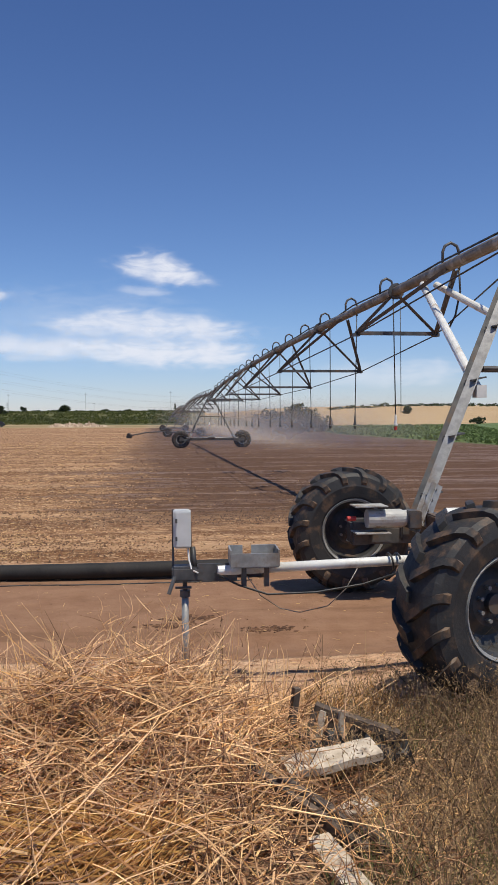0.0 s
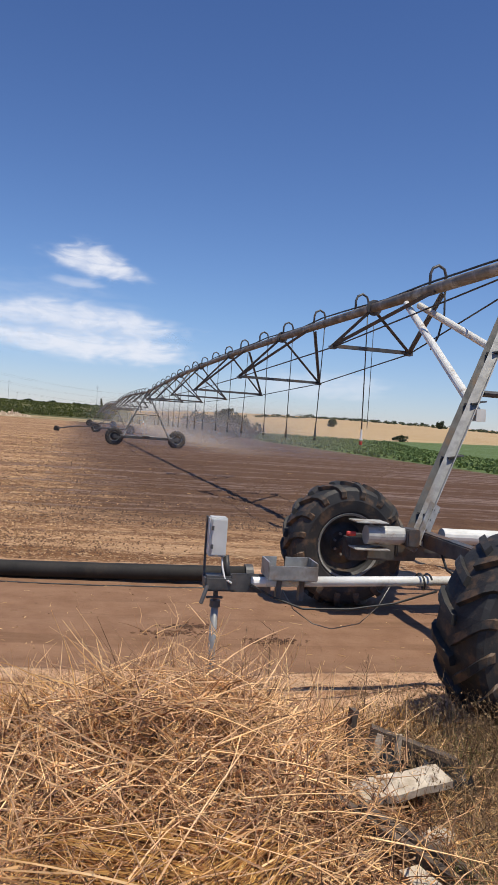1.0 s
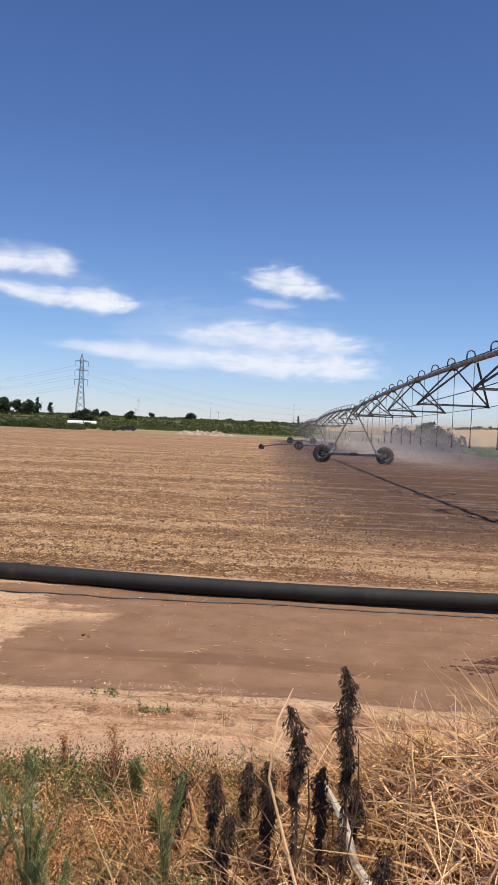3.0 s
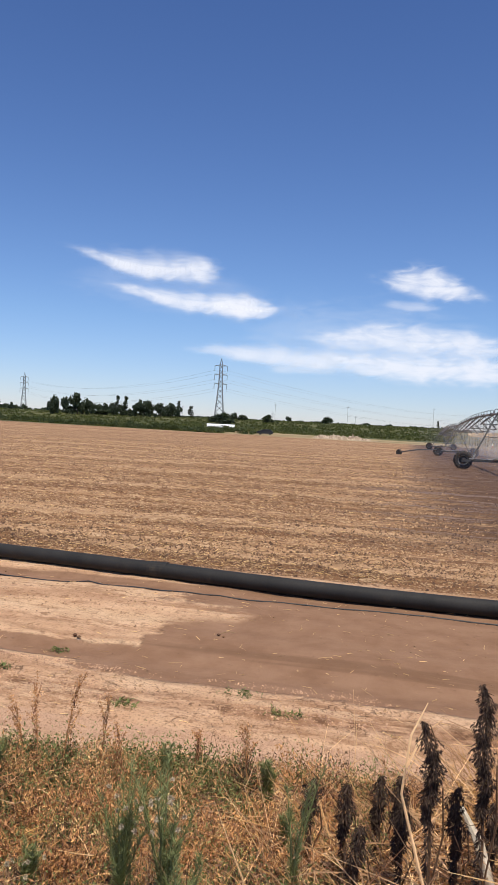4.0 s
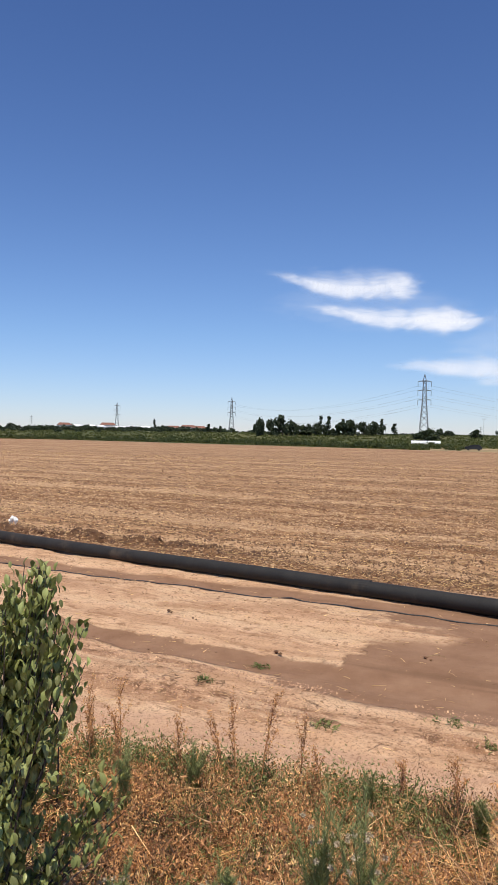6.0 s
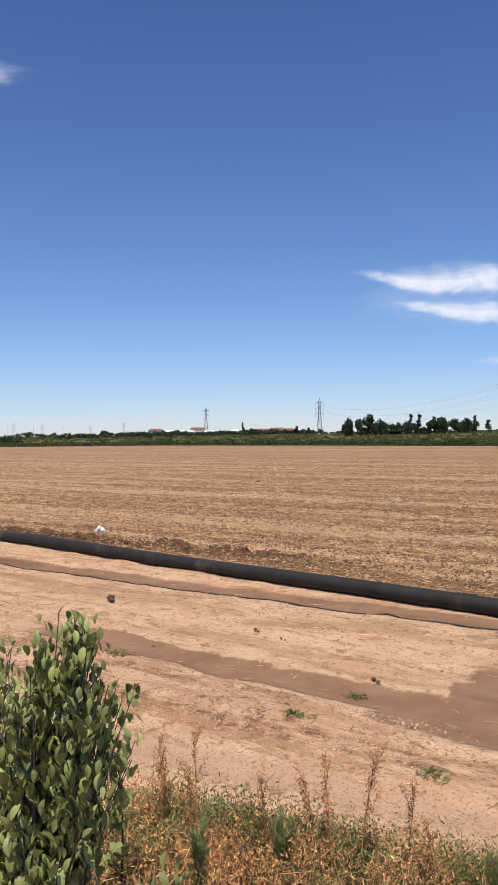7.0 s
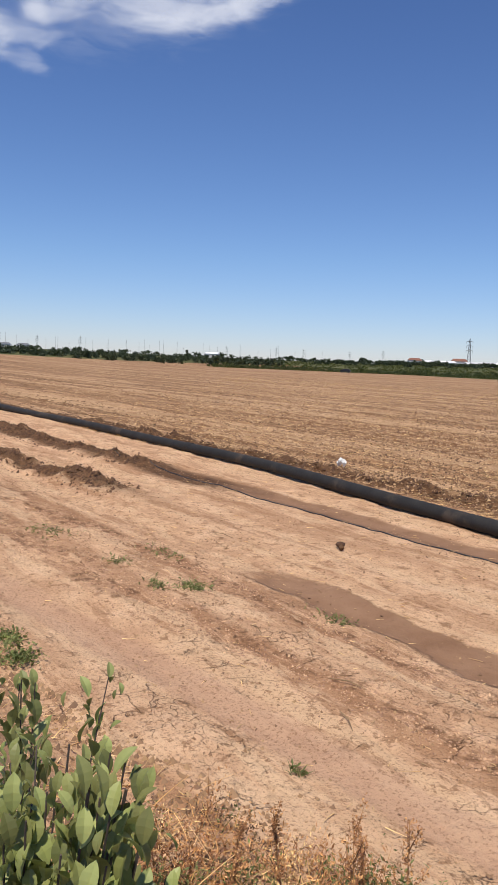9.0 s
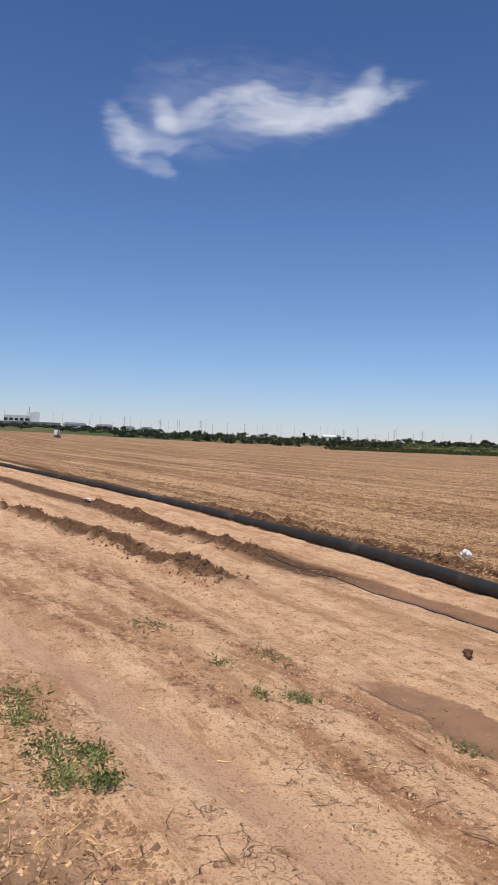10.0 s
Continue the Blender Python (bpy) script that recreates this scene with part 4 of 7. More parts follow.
def tree_mesh_pair(kind, seed):
    """Trunk and crown of a tree 1 m high, to be scaled."""
    g = np.random.default_rng(seed)
    trunk = Shape().tube([(0, 0, -0.05), (0.01, 0, 0.3), (0.0, 0.01, 0.62)], [0.035, 0.026, 0.012], 6)
    crown = Shape()
    if kind == "cypress":
        for k in range(9):
            z = 0.12 + 0.1 * k
            w = 0.20 * math.sin(math.pi * min(1, (k + 2.2) / 11.5)) + 0.03
            leaf_cloud(crown, (g.normal(0, 0.008), g.normal(0, 0.008), z), (w, w, 0.22), 60, 0.034, seed * 31 + k)
    else:
        for k in range(7):
            a = k * 2.4
            rr = 0.22 if k else 0.0
            c = (rr * math.cos(a), rr * math.sin(a), 0.16 + 0.46 * g.random() + (0.14 if not k else 0))
            trunk.tube([(0, 0, 0.3 + 0.03 * k), (c[0] * 0.6, c[1] * 0.6, c[2] - 0.1), c], [0.014, 0.01, 0.004], 5)
            leaf_cloud(crown, c, (0.56, 0.56, 0.56), 130, 0.055, seed * 17 + k)
    return mesh_of(trunk, "trunk", BARK), mesh_of(crown, "crown", LEAF_DARK)


CYPRESS = [tree_mesh_pair("cypress", 3), tree_mesh_pair("cypress", 4)]
ROUND = [tree_mesh_pair("round", 5), tree_mesh_pair("round", 6), tree_mesh_pair("round", 7)]


def far_tree(yaw, dist, height, width, cypress=False, label="", sink=0.0):
    x, y = bearing(yaw, dist)
    pool = CYPRESS if cypress else ROUND
    trunk, crown = pool[int(abs(yaw) * 10) % len(pool)]
    t = empty("cypress_tree" if cypress else "tree", label or ("tall narrow dark green cypress beyond the field" if cypress else "broad dark green tree beyond the field"), "tree",
              Matrix.LocRotScale((x, y, z_at(x, y) - 0.08 * height - sink), Euler((0, 0, yaw)), (width / (0.24 if cypress else 0.85), width / (0.24 if cypress else 0.85), height)), "trees on the horizon")
    for n, me in (("trunk", trunk), ("crown", crown)):
        o = new(n, me)
        o.parent = t


# yaw, distance, height, width, cypress
for yaw, dist, h, w, c in (
        (28.25, 380, 9.5, 4.6, 0), (27.4, 400, 9, 3.4, 0), (26.5, 380, 11, 6.5, 0), (25.6, 380, 7.5, 3.8, 0), (24.9, 390, 5.5, 9, 0),
        (24.0, 380, 7, 3.8, 0), (23.7, 385, 9, 1.8, 1), (23.1, 380, 8.8, 2.2, 1), (22.4, 385, 5.5, 2.2, 0), (21.7, 380, 8.4, 8.4, 0),
        (20.5, 380, 7.4, 5.5, 0), (19.6, 385, 7.4, 6.0, 0), (18.26, 380, 5.0, 2.2, 1), (15.9, 300, 5.0, 7.5, 0)):
    far_tree(yaw, dist, h * 1.3, w * (1.5 if c else 1.3), bool(c))
for yaw, dist, h, w, c in (
        (28.0, 384, 9, 4, 0), (26.1, 384, 9, 4, 0), (24.5, 386, 8, 4, 0), (22.0, 386, 9, 3, 1), (21.3, 384, 9.5, 5, 0), (19.2, 386, 9, 3, 1), (20.1, 384, 8, 4, 0), (23.4, 384, 8, 4, 0), (27.0, 384, 6, 6, 0), (22.8, 380, 5, 6, 0),
        (15.0, 380, 5.2, 3.8, 0), (14.4, 370, 4.0, 5.4, 0), (12.5, 340, 5.2, 5.6, 0), (36.0, 520, 9, 2.6, 1), (35.3, 560, 6.5, 6.5, 0),
        (33.9, 560, 6, 9.5, 0), (32.0, 470, 5.5, 3.5, 1), (31.1, 470, 5.5, 2.8, 0), (42.1, 560, 6.2, 6.6, 0), (40.9, 560, 5.8, 5.8, 0),
        (46.2, 560, 6.0, 7.4, 0), (8.1, 400, 5.2, 6.6, 0), (11.0, 400, 4.0, 3.0, 0), (0.1, 420, 5.2, 2.0, 1), (59.1, 480, 6.5, 2.9, 1), (58.2, 480, 6.2, 2.6, 0)):
    far_tree(yaw, dist, h, w, bool(c))
far_tree(-9.1, 139, 6.6, 7.2, False, "large round tree behind the water spray")
far_tree(-17.0, 420, 5.6, 6.5, False, "dark tree on the edge of the stubble field")
far_tree(-22.2, 215, 2.6, 3.9, False, "round bush at the edge of the pale stubble field")
far_tree(-24.8, 640, 9.0, 6.0, False, "lone tree on the rise beyond the stubble")


def shrub_mass(name, label, spots, n, leaf, mat, seed):
    s = Shape()
    for k, (yaw, dist, w, h) in enumerate(spots):
        x, y = bearing(yaw, dist)
        leaf_cloud(s, (x, y, z_at(x, y) + h * 0.42), (w, w, h * 1.15), n, leaf, seed + k)
    return thing(name, s, mat, label, "bushes", kind="stuff")


shrub_mass("bush_thicket", "dense dark bushes standing in the water spray", [(-6.9 - 0.62 * k, 126 + 1.5 * math.sin(k * 1.7), 3.8, 3.7 + 0.6 * math.sin(k * 2.3)) for k in range(8)], 380, 0.24, LEAF_DARK, 100)
g = np.random.default_rng(12)
spots = []
for yaw in np.arange(13.5, 58, 0.42):
    edge = float(field_reach(yaw))
    spots.append((yaw + g.normal(0, 0.1), edge + 14 + g.uniform(0, 16), g.uniform(2.5, 5.5), g.uniform(0.8, 2.3) * (1.2 if yaw > 27 else 0.9)))
for yaw in np.arange(16.5, 57, 0.24):
    edge = float(field_reach(yaw))
    spots.append((yaw + g.normal(0, 0.08), edge + 5 + g.uniform(0, 5), g.uniform(2.0, 4.0), g.uniform(0.6, 1.5) * (0.6 + 0.6 * abs(math.sin(yaw * 0.7)))))
shrub_mass("hedge_row", "uneven green hedge bushes along the far field edge", spots, 120, 0.28, LEAF_MID, 200)
spots = []
for yaw in np.arange(-1, 86, 0.18):
    d = 470 + g.uniform(-40, 60)
    if 52 < yaw < 73:
        spots.append((yaw, d - 60, g.uniform(5, 9), g.uniform(3.2, 5.2)))
    elif yaw > 66 and g.random() < 0.95:
        spots.append((yaw, d, g.uniform(4, 9), g.uniform(1.4, 2.8) + (1.0 if yaw < 74 else 0.0)))
    elif g.random() < 0.8:
        spots.append((yaw, d + 30, g.uniform(3, 7), g.uniform(1.8, 3.8) if yaw > 30 else g.uniform(0.8, 2.0)))
for yaw in np.arange(30.5, 45, 0.16):
    spots.append((yaw, 535 + g.uniform(-12, 12), g.uniform(3, 7), g.uniform(1.6, 3.6)))
for yaw in np.arange(-32, -11, 0.3):
    spots.append((yaw, 720 + g.uniform(-20, 20), g.uniform(6, 12), g.uniform(2.0, 4.0)))
shrub_mass("far_woods", "dark line of trees and scrub on the horizon", spots, 110, 0.55, LEAF_DARK, 600)


def build_tall_crop():
    gg = np.random.default_rng(77)
    s = Shape()
    for k in range(5200):
        yaw = gg.uniform(-1, 57)
        edge = float(field_reach(yaw))
        x, y = bearing(yaw, edge + (4 if yaw > 16 else 42) + 200 * gg.random() ** 1.3)
        leaf_cloud(s, (x, y, z_at(x, y) + 0.22), (3.2, 3.2, 0.6), 9, 0.42, 5000 + k)
    thing("crop_field", s, CROP, "olive green crop growing beyond the ploughed field", "crop", kind="stuff")


build_tall_crop()


def build_green_strip():
    gg = np.random.default_rng(78)
    s = Shape()
    for k in range(3000):
        y = 24 + 150 * gg.random() ** 1.5
        x = 20.6 + 0.02 * y + gg.uniform(0, 1) * (15 + 0.26 * max(0, y - 60))
        if x - 0.28 * y > 17.5:
            continue
        sc = 0.3 + y / 250
        leaf_cloud(s, (x, y, z_at(x, y) + 0.12), (1.0 * sc + 0.4, 1.0 * sc + 0.4, 0.35), 10, 0.10 * (1 + y / 60), 9000 + k)
    thing("green_crop_strip", s, STRIP_GREEN, "low bright green crop strip beside the watered field", "crop", kind="stuff")


build_green_strip()


def build_pylon(yaw, dist, height, turn, label, arms=3):
    x, y = bearing(yaw, dist)
    t = empty("electricity_pylon", label, "pylon", Matrix.LocRotScale((x, y, z_at(x, y) - 0.3), Euler((0, 0, radians(turn))), None), "pylons of the power line")
    r = 0.0042 * height
    waist, base = 0.030 * height, 0.075 * height
    zs = [0, 0.12, 0.23, 0.33, 0.42, 0.50, 0.58, 0.66, 0.74, 0.82, 0.90]
    half = [base + (waist - base) * min(1, z / 0.58) if z < 0.58 else waist * (1 - 0.25 * (z - 0.58) / 0.32) for z in zs]
    for sx in (-1, 1):
        for sy in (-1, 1):
            part("corner_post", Shape().tube([(h * sx, h * sy, z * height) for z, h in zip(zs, half)] + [(0, 0, height)], r, 4), LATTICE, t)
    for side in range(4):
        s = Shape()
        rot = pose(0, 0, 0, 0, 0, 90 * side)
        for (za, ha), (zb, hb) in zip(zip(zs, half), list(zip(zs, half))[1:]):
            s.tube([rot @ Vector((-ha, ha, za * height)), rot @ Vector((hb, hb, zb * height))], r * 0.6, 3)
            s.tube([rot @ Vector((ha, ha, za * height)), rot @ Vector((-hb, hb, zb * height))], r * 0.6, 3)
        part("bracing", s, LATTICE, t)
    for k, z in enumerate((0.88, 0.73, 0.58)[:arms]):
        w = 0.105 * height
        part("cross_arm", Shape().tube([(-w, 0, z * height), (0, 0, z * height + 0.02 * height), (w, 0, z * height)], r * 0.9, 4).tube([(-w, 0, z * height), (w, 0, z * height)], r * 0.9, 4), LATTICE, t)
        for sx in (-1, 1):
            part("insulator", Shape().tube([(w * sx, 0, z * height), (w * sx, 0, (z - 0.085) * height)], r * 0.9, 5), LATTICE, t)
    return t


PYLONS = ((16.17, 420, 33, 10), (30.3, 760, 36, 20), (38.75, 1000, 37, 30))
for k, (yaw, d, h, turn) in enumerate(PYLONS):
    build_pylon(yaw, d, h, turn, "grey steel lattice pylon with three cross arms")
for yaw, d, h in ((44.8, 1500, 27), (47.2, 1600, 24), (12.2, 900, 13), (52.6, 1300, 22), (56.3, 1400, 22), (66.9, 1200, 24), (69.9, 1300, 24), (72.5, 1250, 26), (50.6, 1450, 23)):
    build_pylon(yaw, d, h, yaw, "distant slim power pylon on the horizon", 3)


# pole grey lightened to paint in the haze of distance
POLE_HAZE = material("haze_grey_pole", (0.30, 0.31, 0.33), (0.42, 0.43, 0.45), 0.4, 0.7, 0.0, 0, 9)


def build_poles():
    for yaw, d, h in ((6.64, 480, 12.0), (0.45, 480, 13.0), (6.05, 520, 6.5), (12.0, 380, 9.0), (18.9, 480, 7), (61.2, 900, 17), (62.3, 950, 18), (63.6, 900, 16), (64.9, 950, 17), (66.0, 900, 14), (59.9, 900, 17),
                      *[(50.4 + 1.13 * k + 0.35 * math.sin(k * 5.1), 900, 14 + 4 * math.sin(k * 3.7)) for k in range(26)], (57.5, 900, 15), (55.2, 850, 13), (53.0, 900, 13), (49.2, 900, 13), (74.9, 900, 20), (76.9, 900, 19), (79.3, 900, 16), (80.9, 800, 18), (71.3, 950, 16), (68.6, 900, 16)):
        x, y = bearing(yaw, d)
        z = z_at(x, y)
        t = empty("utility_pole", "thin utility pole with a short cross arm on the horizon", "utility pole", Matrix.Translation((x, y, z)), "utility poles")
        part("pole", Shape().tube([(0, 0, -0.2), (0, 0, h)], [0.00013 * d + 0.04, 0.00009 * d + 0.03], 5), POLE_HAZE, t)
        part("cross_arm", Shape().box((0, 0, h * 0.93), (1.6, 0.15, 0.15)), LATTICE, t)


build_poles()


def build_wires():
    """Conductors sagging from the nearest big pylon to both its neighbours."""
    x0, y0 = bearing(16.17, 420)
    x1, y1 = bearing(30.3, 760)
    x2, y2 = bearing(-6.5, 1000)
    for xa, ya, xb, yb, sag in ((x0, y0, x1, y1, 9), (x0, y0, x2, y2, 14)):
        for f in (0.795, 0.645, 0.495):
            for side in (-3.8, 3.8):
                za, zb = z_at(xa, ya) + f * 33, z_at(xb, yb) + f * 36
                pts = []
                for u in np.linspace(0, 1, 24):
                    pts.append((xa + (xb - xa) * u + side, ya + (yb - ya) * u, za + (zb - za) * u - sag * 4 * u * (1 - u)))
                thing("power_line", Shape().tube(pts, 0.03, 3), LATTICE, "thin sagging power line between pylons", "power line", "power lines")


build_wires()


def build_house(yaw, dist, w, h, roof, label, depth=8.0):
    x, y = bearing(yaw, dist)
    t = empty("house", label, "house", Matrix.LocRotScale((x, y, z_at(x, y) - 0.3), Euler((0, 0, radians(yaw + 8))), None), "houses of the village")
    part("wall", Shape().box((0, 0, h * 0.35), (w, depth, h * 0.7)), WALL_PAINT, t)
    s = Shape()
    s.add([(-w / 2 - 0.3, -depth / 2 - 0.3, h * 0.7), (w / 2 + 0.3, -depth / 2 - 0.3, h * 0.7), (w / 2 + 0.3, depth / 2 + 0.3, h * 0.7), (-w / 2 - 0.3, depth / 2 + 0.3, h * 0.7), (-w / 2 + 1.2, 0, h), (w / 2 - 1.2, 0, h)],
          [(0, 1, 5, 4), (1, 2, 5), (2, 3, 4, 5), (3, 0, 4), (3, 2, 1, 0)])
    part("roof", s, roof, t)
    for k in range(max(1, int(w // 4))):
        part("window", Shape().box((-w / 2 + 2 + 4 * k, -depth / 2 - 0.02, h * 0.4), (1.2, 0.06, 1.1)), DARK_PAINT, t)


for yaw, d, w, h, red in ((42.5, 560, 9, 5.5, 1), (41.6, 570, 8, 4.5, 0), (40.2, 575, 12, 4.5, 0), (39.4, 590, 11, 6.5, 1), (38.4, 580, 14, 4, 0), (37.4, 575, 14, 4.2, 0), (36.7, 590, 9, 4.5, 0), (34.6, 580, 10, 5, 1), (33.5, 570, 11, 5.5, 1), (32.7, 560, 10, 4.8, 1), (32.1, 575, 8, 4.2, 0),
                       (57.3, 620, 12, 5, 0), (76.0, 660, 18, 5.5, 2), (75.2, 690, 9, 4.5, 0), (73.9, 680, 14, 5.5, 2), (72.2, 690, 12, 5, 2), (70.8, 690, 10, 5, 2)):
    build_house(yaw, d, w, h, (SHEET_WHITE, ROOF_TILE, LATTICE)[red], ("low pale building with a white roof", "low village house with a red tiled roof", "low pale building with a grey roof")[red])


def build_factory():
    x, y = bearing(79.8, 800)
    t = empty("factory_building", "pale industrial building with a raised white tower", "factory", Matrix.LocRotScale((x, y, z_at(x, y) - 0.5), Euler((0, 0, radians(80))), None))
    part("hall", Shape().box((-4, 0, 6), (24, 20, 12)), WALL_PAINT, t)
    part("tower", Shape().box((12, 2, 8), (12, 14, 16)), SHEET_WHITE, t)
    part("low_wing", Shape().box((6, -9, 3), (64, 14, 6)), LATTICE, t)
    for k in range(5):
        part("window", Shape().box((-14 + 5 * k, -10.05, 8), (3.4, 0.1, 2.4)), DARK_PAINT, t)
    part("mast", Shape().tube([(8, 0, 16), (8, 0, 21)], 0.25, 5), LATTICE, t)


build_factory()


def build_greenhouse(yaw, dist, w):
    x, y = bearing(yaw, dist)
    t = empty("plastic_tunnel", "long low white plastic growing tunnel at the field edge", "greenhouse", Matrix.LocRotScale((x, y, z_at(x, y)), Euler((0, 0, radians(yaw))), None), "growing tunnels")
    s = Shape()
    n = 8
    ring = [(1.6 * math.cos(a), 0.85 * math.sin(a)) for a in np.linspace(0, math.pi, n)]
    s.add([(xx, yy, zz + 0.5) for xx in (-w / 2, w / 2) for yy, zz in ring], [(k, k + 1, n + k + 1, n + k) for k in range(n - 1)] + [tuple(range(n)), tuple(range(2 * n - 1, n - 1, -1))])
    part("cover", s, SHEET_WHITE, t)
    part("footing", Shape().box((0, 0, 0.25), (w, 3.2, 0.5)), WALL_PAINT, t)


build_greenhouse(16.0, 262, 9.4)
build_greenhouse(67.6, 520, 10.5)


def build_car(yaw, dist, turn, label):
    x, y = bearing(yaw, dist)
    c = empty("car", label, "car", Matrix.LocRotScale((x, y, z_at(x, y)), Euler((0, 0, radians(turn))), None))
    s = Shape()
    prof = [(-2.1, 0.35), (-2.15, 0.8), (-1.9, 1.05), (-1.2, 1.1), (-0.6, 1.5), (1.3, 1.52), (1.95, 1.05), (2.1, 0.7), (2.05, 0.35)]
    n = len(prof)
    s.add([(a, yy, b) for yy in (-0.85, 0.85) for a, b in prof], [(k, (k + 1) % n, n + (k + 1) % n, n + k) for k in range(n)] + [tuple(range(n - 1, -1, -1)), tuple(range(n, 2 * n))])
    part("body", s, DARK_PAINT, c)
    part("windscreen", Shape().box((-0.93, 0, 1.28), (0.05, 1.4, 0.4), pose(0, 0, 0)), GREY_BOX, c)
    for sx in (-1.3, 1.3):
        for sy in (-0.85, 0.85):
            part("wheel", Shape().tube([(sx, sy - 0.1, 0.33), (sx, sy + 0.1, 0.33)], 0.33, 12), HOSE, c)


build_car(12.66, 205, 12, "dark parked car at the far edge of the field")
build_car(47.4, 318, 40, "dark pickup parked by the far hedge")


def build_tank():
    x, y = bearing(76.95, 190)
    t = empty("water_tank", "small white plastic tank on a dark frame at the field edge", "tank", Matrix.Translation((x, y, z_at(x, y))))
    part("tank_body", Shape().tube([(0, 0, 0.5), (0, 0, 0.6), (0, 0, 1.7), (0, 0, 1.85)], [0.5, 0.7, 0.7, 0.3], 16), WHITE, t, smooth=False)
    part("frame", Shape().box((0.3, 0, 0.25), (2.2, 1.2, 0.5), None, 0.04).tube([(1.2, 0, 0), (1.2, 0, 2.6)], 0.12, 6), GALV_DARK, t)


build_tank()


def build_soil_heap():
    x0, y0 = bearing(6.7, 196)
    g2 = np.random.default_rng(5)
    nx, ny = 70, 14
    vs, fs = [], []
    for j in range(ny):
        for i in range(nx):
            u, v = i / (nx - 1) * 2 - 1, j / (ny - 1) * 2 - 1
            h = 1.5 * max(0, 1 - u * u - v * v) ** 0.6 * max(0.05, 0.42 + 1.3 * float(fbm(np.array(u * 7), np.array(v * 3), 1.0, 4, 4, 0.7)) - 0.15 * u)
            vs.append((x0 + u * 8.4, y0 + v * 2.4, z_at(x0 + u * 8.4, y0 + v * 2.4) + h - 0.05))
    fs = [(j * nx + i, j * nx + i + 1, (j + 1) * nx + i + 1, (j + 1) * nx + i) for j in range(ny - 1) for i in range(nx - 1)]
    thing("soil_heap", Shape().add(vs, fs), material("pale_heaped_soil", (0.30, 0.21, 0.14), (0.56, 0.45, 0.33), 0.9, 0.95, 0, 0.2, 8), "pale heap of dumped soil at the field edge", "heap")


build_soil_heap()


def cloud_material():
    m = bpy.data.materials.new("cirrus_cloud")
    m.use_nodes = True
    nt = m.node_tree
    nt.nodes.remove(nt.nodes["Principled BSDF"])
    coord = nt.nodes.new("ShaderNodeTexCoord")
    sep = nt.nodes.new("ShaderNodeSeparateXYZ")
    nt.links.new(coord.outputs["UV"], sep.inputs[0])
    u = math_node(nt, "SUBTRACT", math_node(nt, "MULTIPLY", sep.outputs[0], 2.0), 1.0)
    v = math_node(nt, "SUBTRACT", math_node(nt, "MULTIPLY", sep.outputs[1], 2.0), 1.0)
    across = math_node(nt, "SUBTRACT", 1.0, smooth_step(nt, math_node(nt, "ABSOLUTE", v), 0.0, 1.0))
    ends = math_node(nt, "SUBTRACT", 1.0, smooth_step(nt, math_node(nt, "ABSOLUTE", u), 0.3, 1.0))
    form = math_node(nt, "MULTIPLY", across, ends)
    mp = nt.nodes.new("ShaderNodeMapping")
    mp.inputs["Scale"].default_value = (0.0060, 0.012, 0.017)
    mp.inputs["Rotation"].default_value = (0, radians(8), 0)
    nt.links.new(coord.outputs["Object"], mp.inputs[0])
    big = noise_tex(nt, mp.outputs[0], 1.0, 5, 0.48, 1.0)
    mp2 = nt.nodes.new("ShaderNodeMapping")
    mp2.inputs["Scale"].default_value = (0.008, 0.02, 0.045)
    mp2.inputs["Rotation"].default_value = (0, radians(6), 0)
    nt.links.new(coord.outputs["Object"], mp2.inputs[0])
    fib = noise_tex(nt, mp2.outputs[0], 1.0, 4, 0.5, 0.4)
    ragged = math_node(nt, "ADD", math_node(nt, "MULTIPLY", big, 0.72), math_node(nt, "MULTIPLY", fib, 0.28))
    eaten = math_node(nt, "ADD", form, math_node(nt, "MULTIPLY", math_node(nt, "SUBTRACT", ragged, 0.5), 2.2))
    a = math_node(nt, "MULTIPLY", smooth_step(nt, eaten, 0.02, 1.28), math_node(nt, "MULTIPLY", form, 1.9, True))
    a = math_node(nt, "MULTIPLY", a, nt.nodes.new("ShaderNodeObjectInfo").outputs["Alpha"])
    # the vapour glows by itself, in place of sunlight falling on it
    em = nt.nodes.new("ShaderNodeEmission")
    em.inputs[0].default_value = (0.90, 0.92, 1.0, 1)
    em.inputs[1].default_value = 0.94
    tr = nt.nodes.new("ShaderNodeBsdfTransparent")
    mx = nt.nodes.new("ShaderNodeMixShader")
    nt.links.new(a, mx.inputs[0])
    nt.links.new(tr.outputs[0], mx.inputs[1])
    nt.links.new(em.outputs[0], mx.inputs[2])
    nt.links.new(mx.outputs[0], nt.nodes["Material Output"].inputs[0])
    return m


CLOUD = cloud_material()
CLOUD_FAR = 3600.0


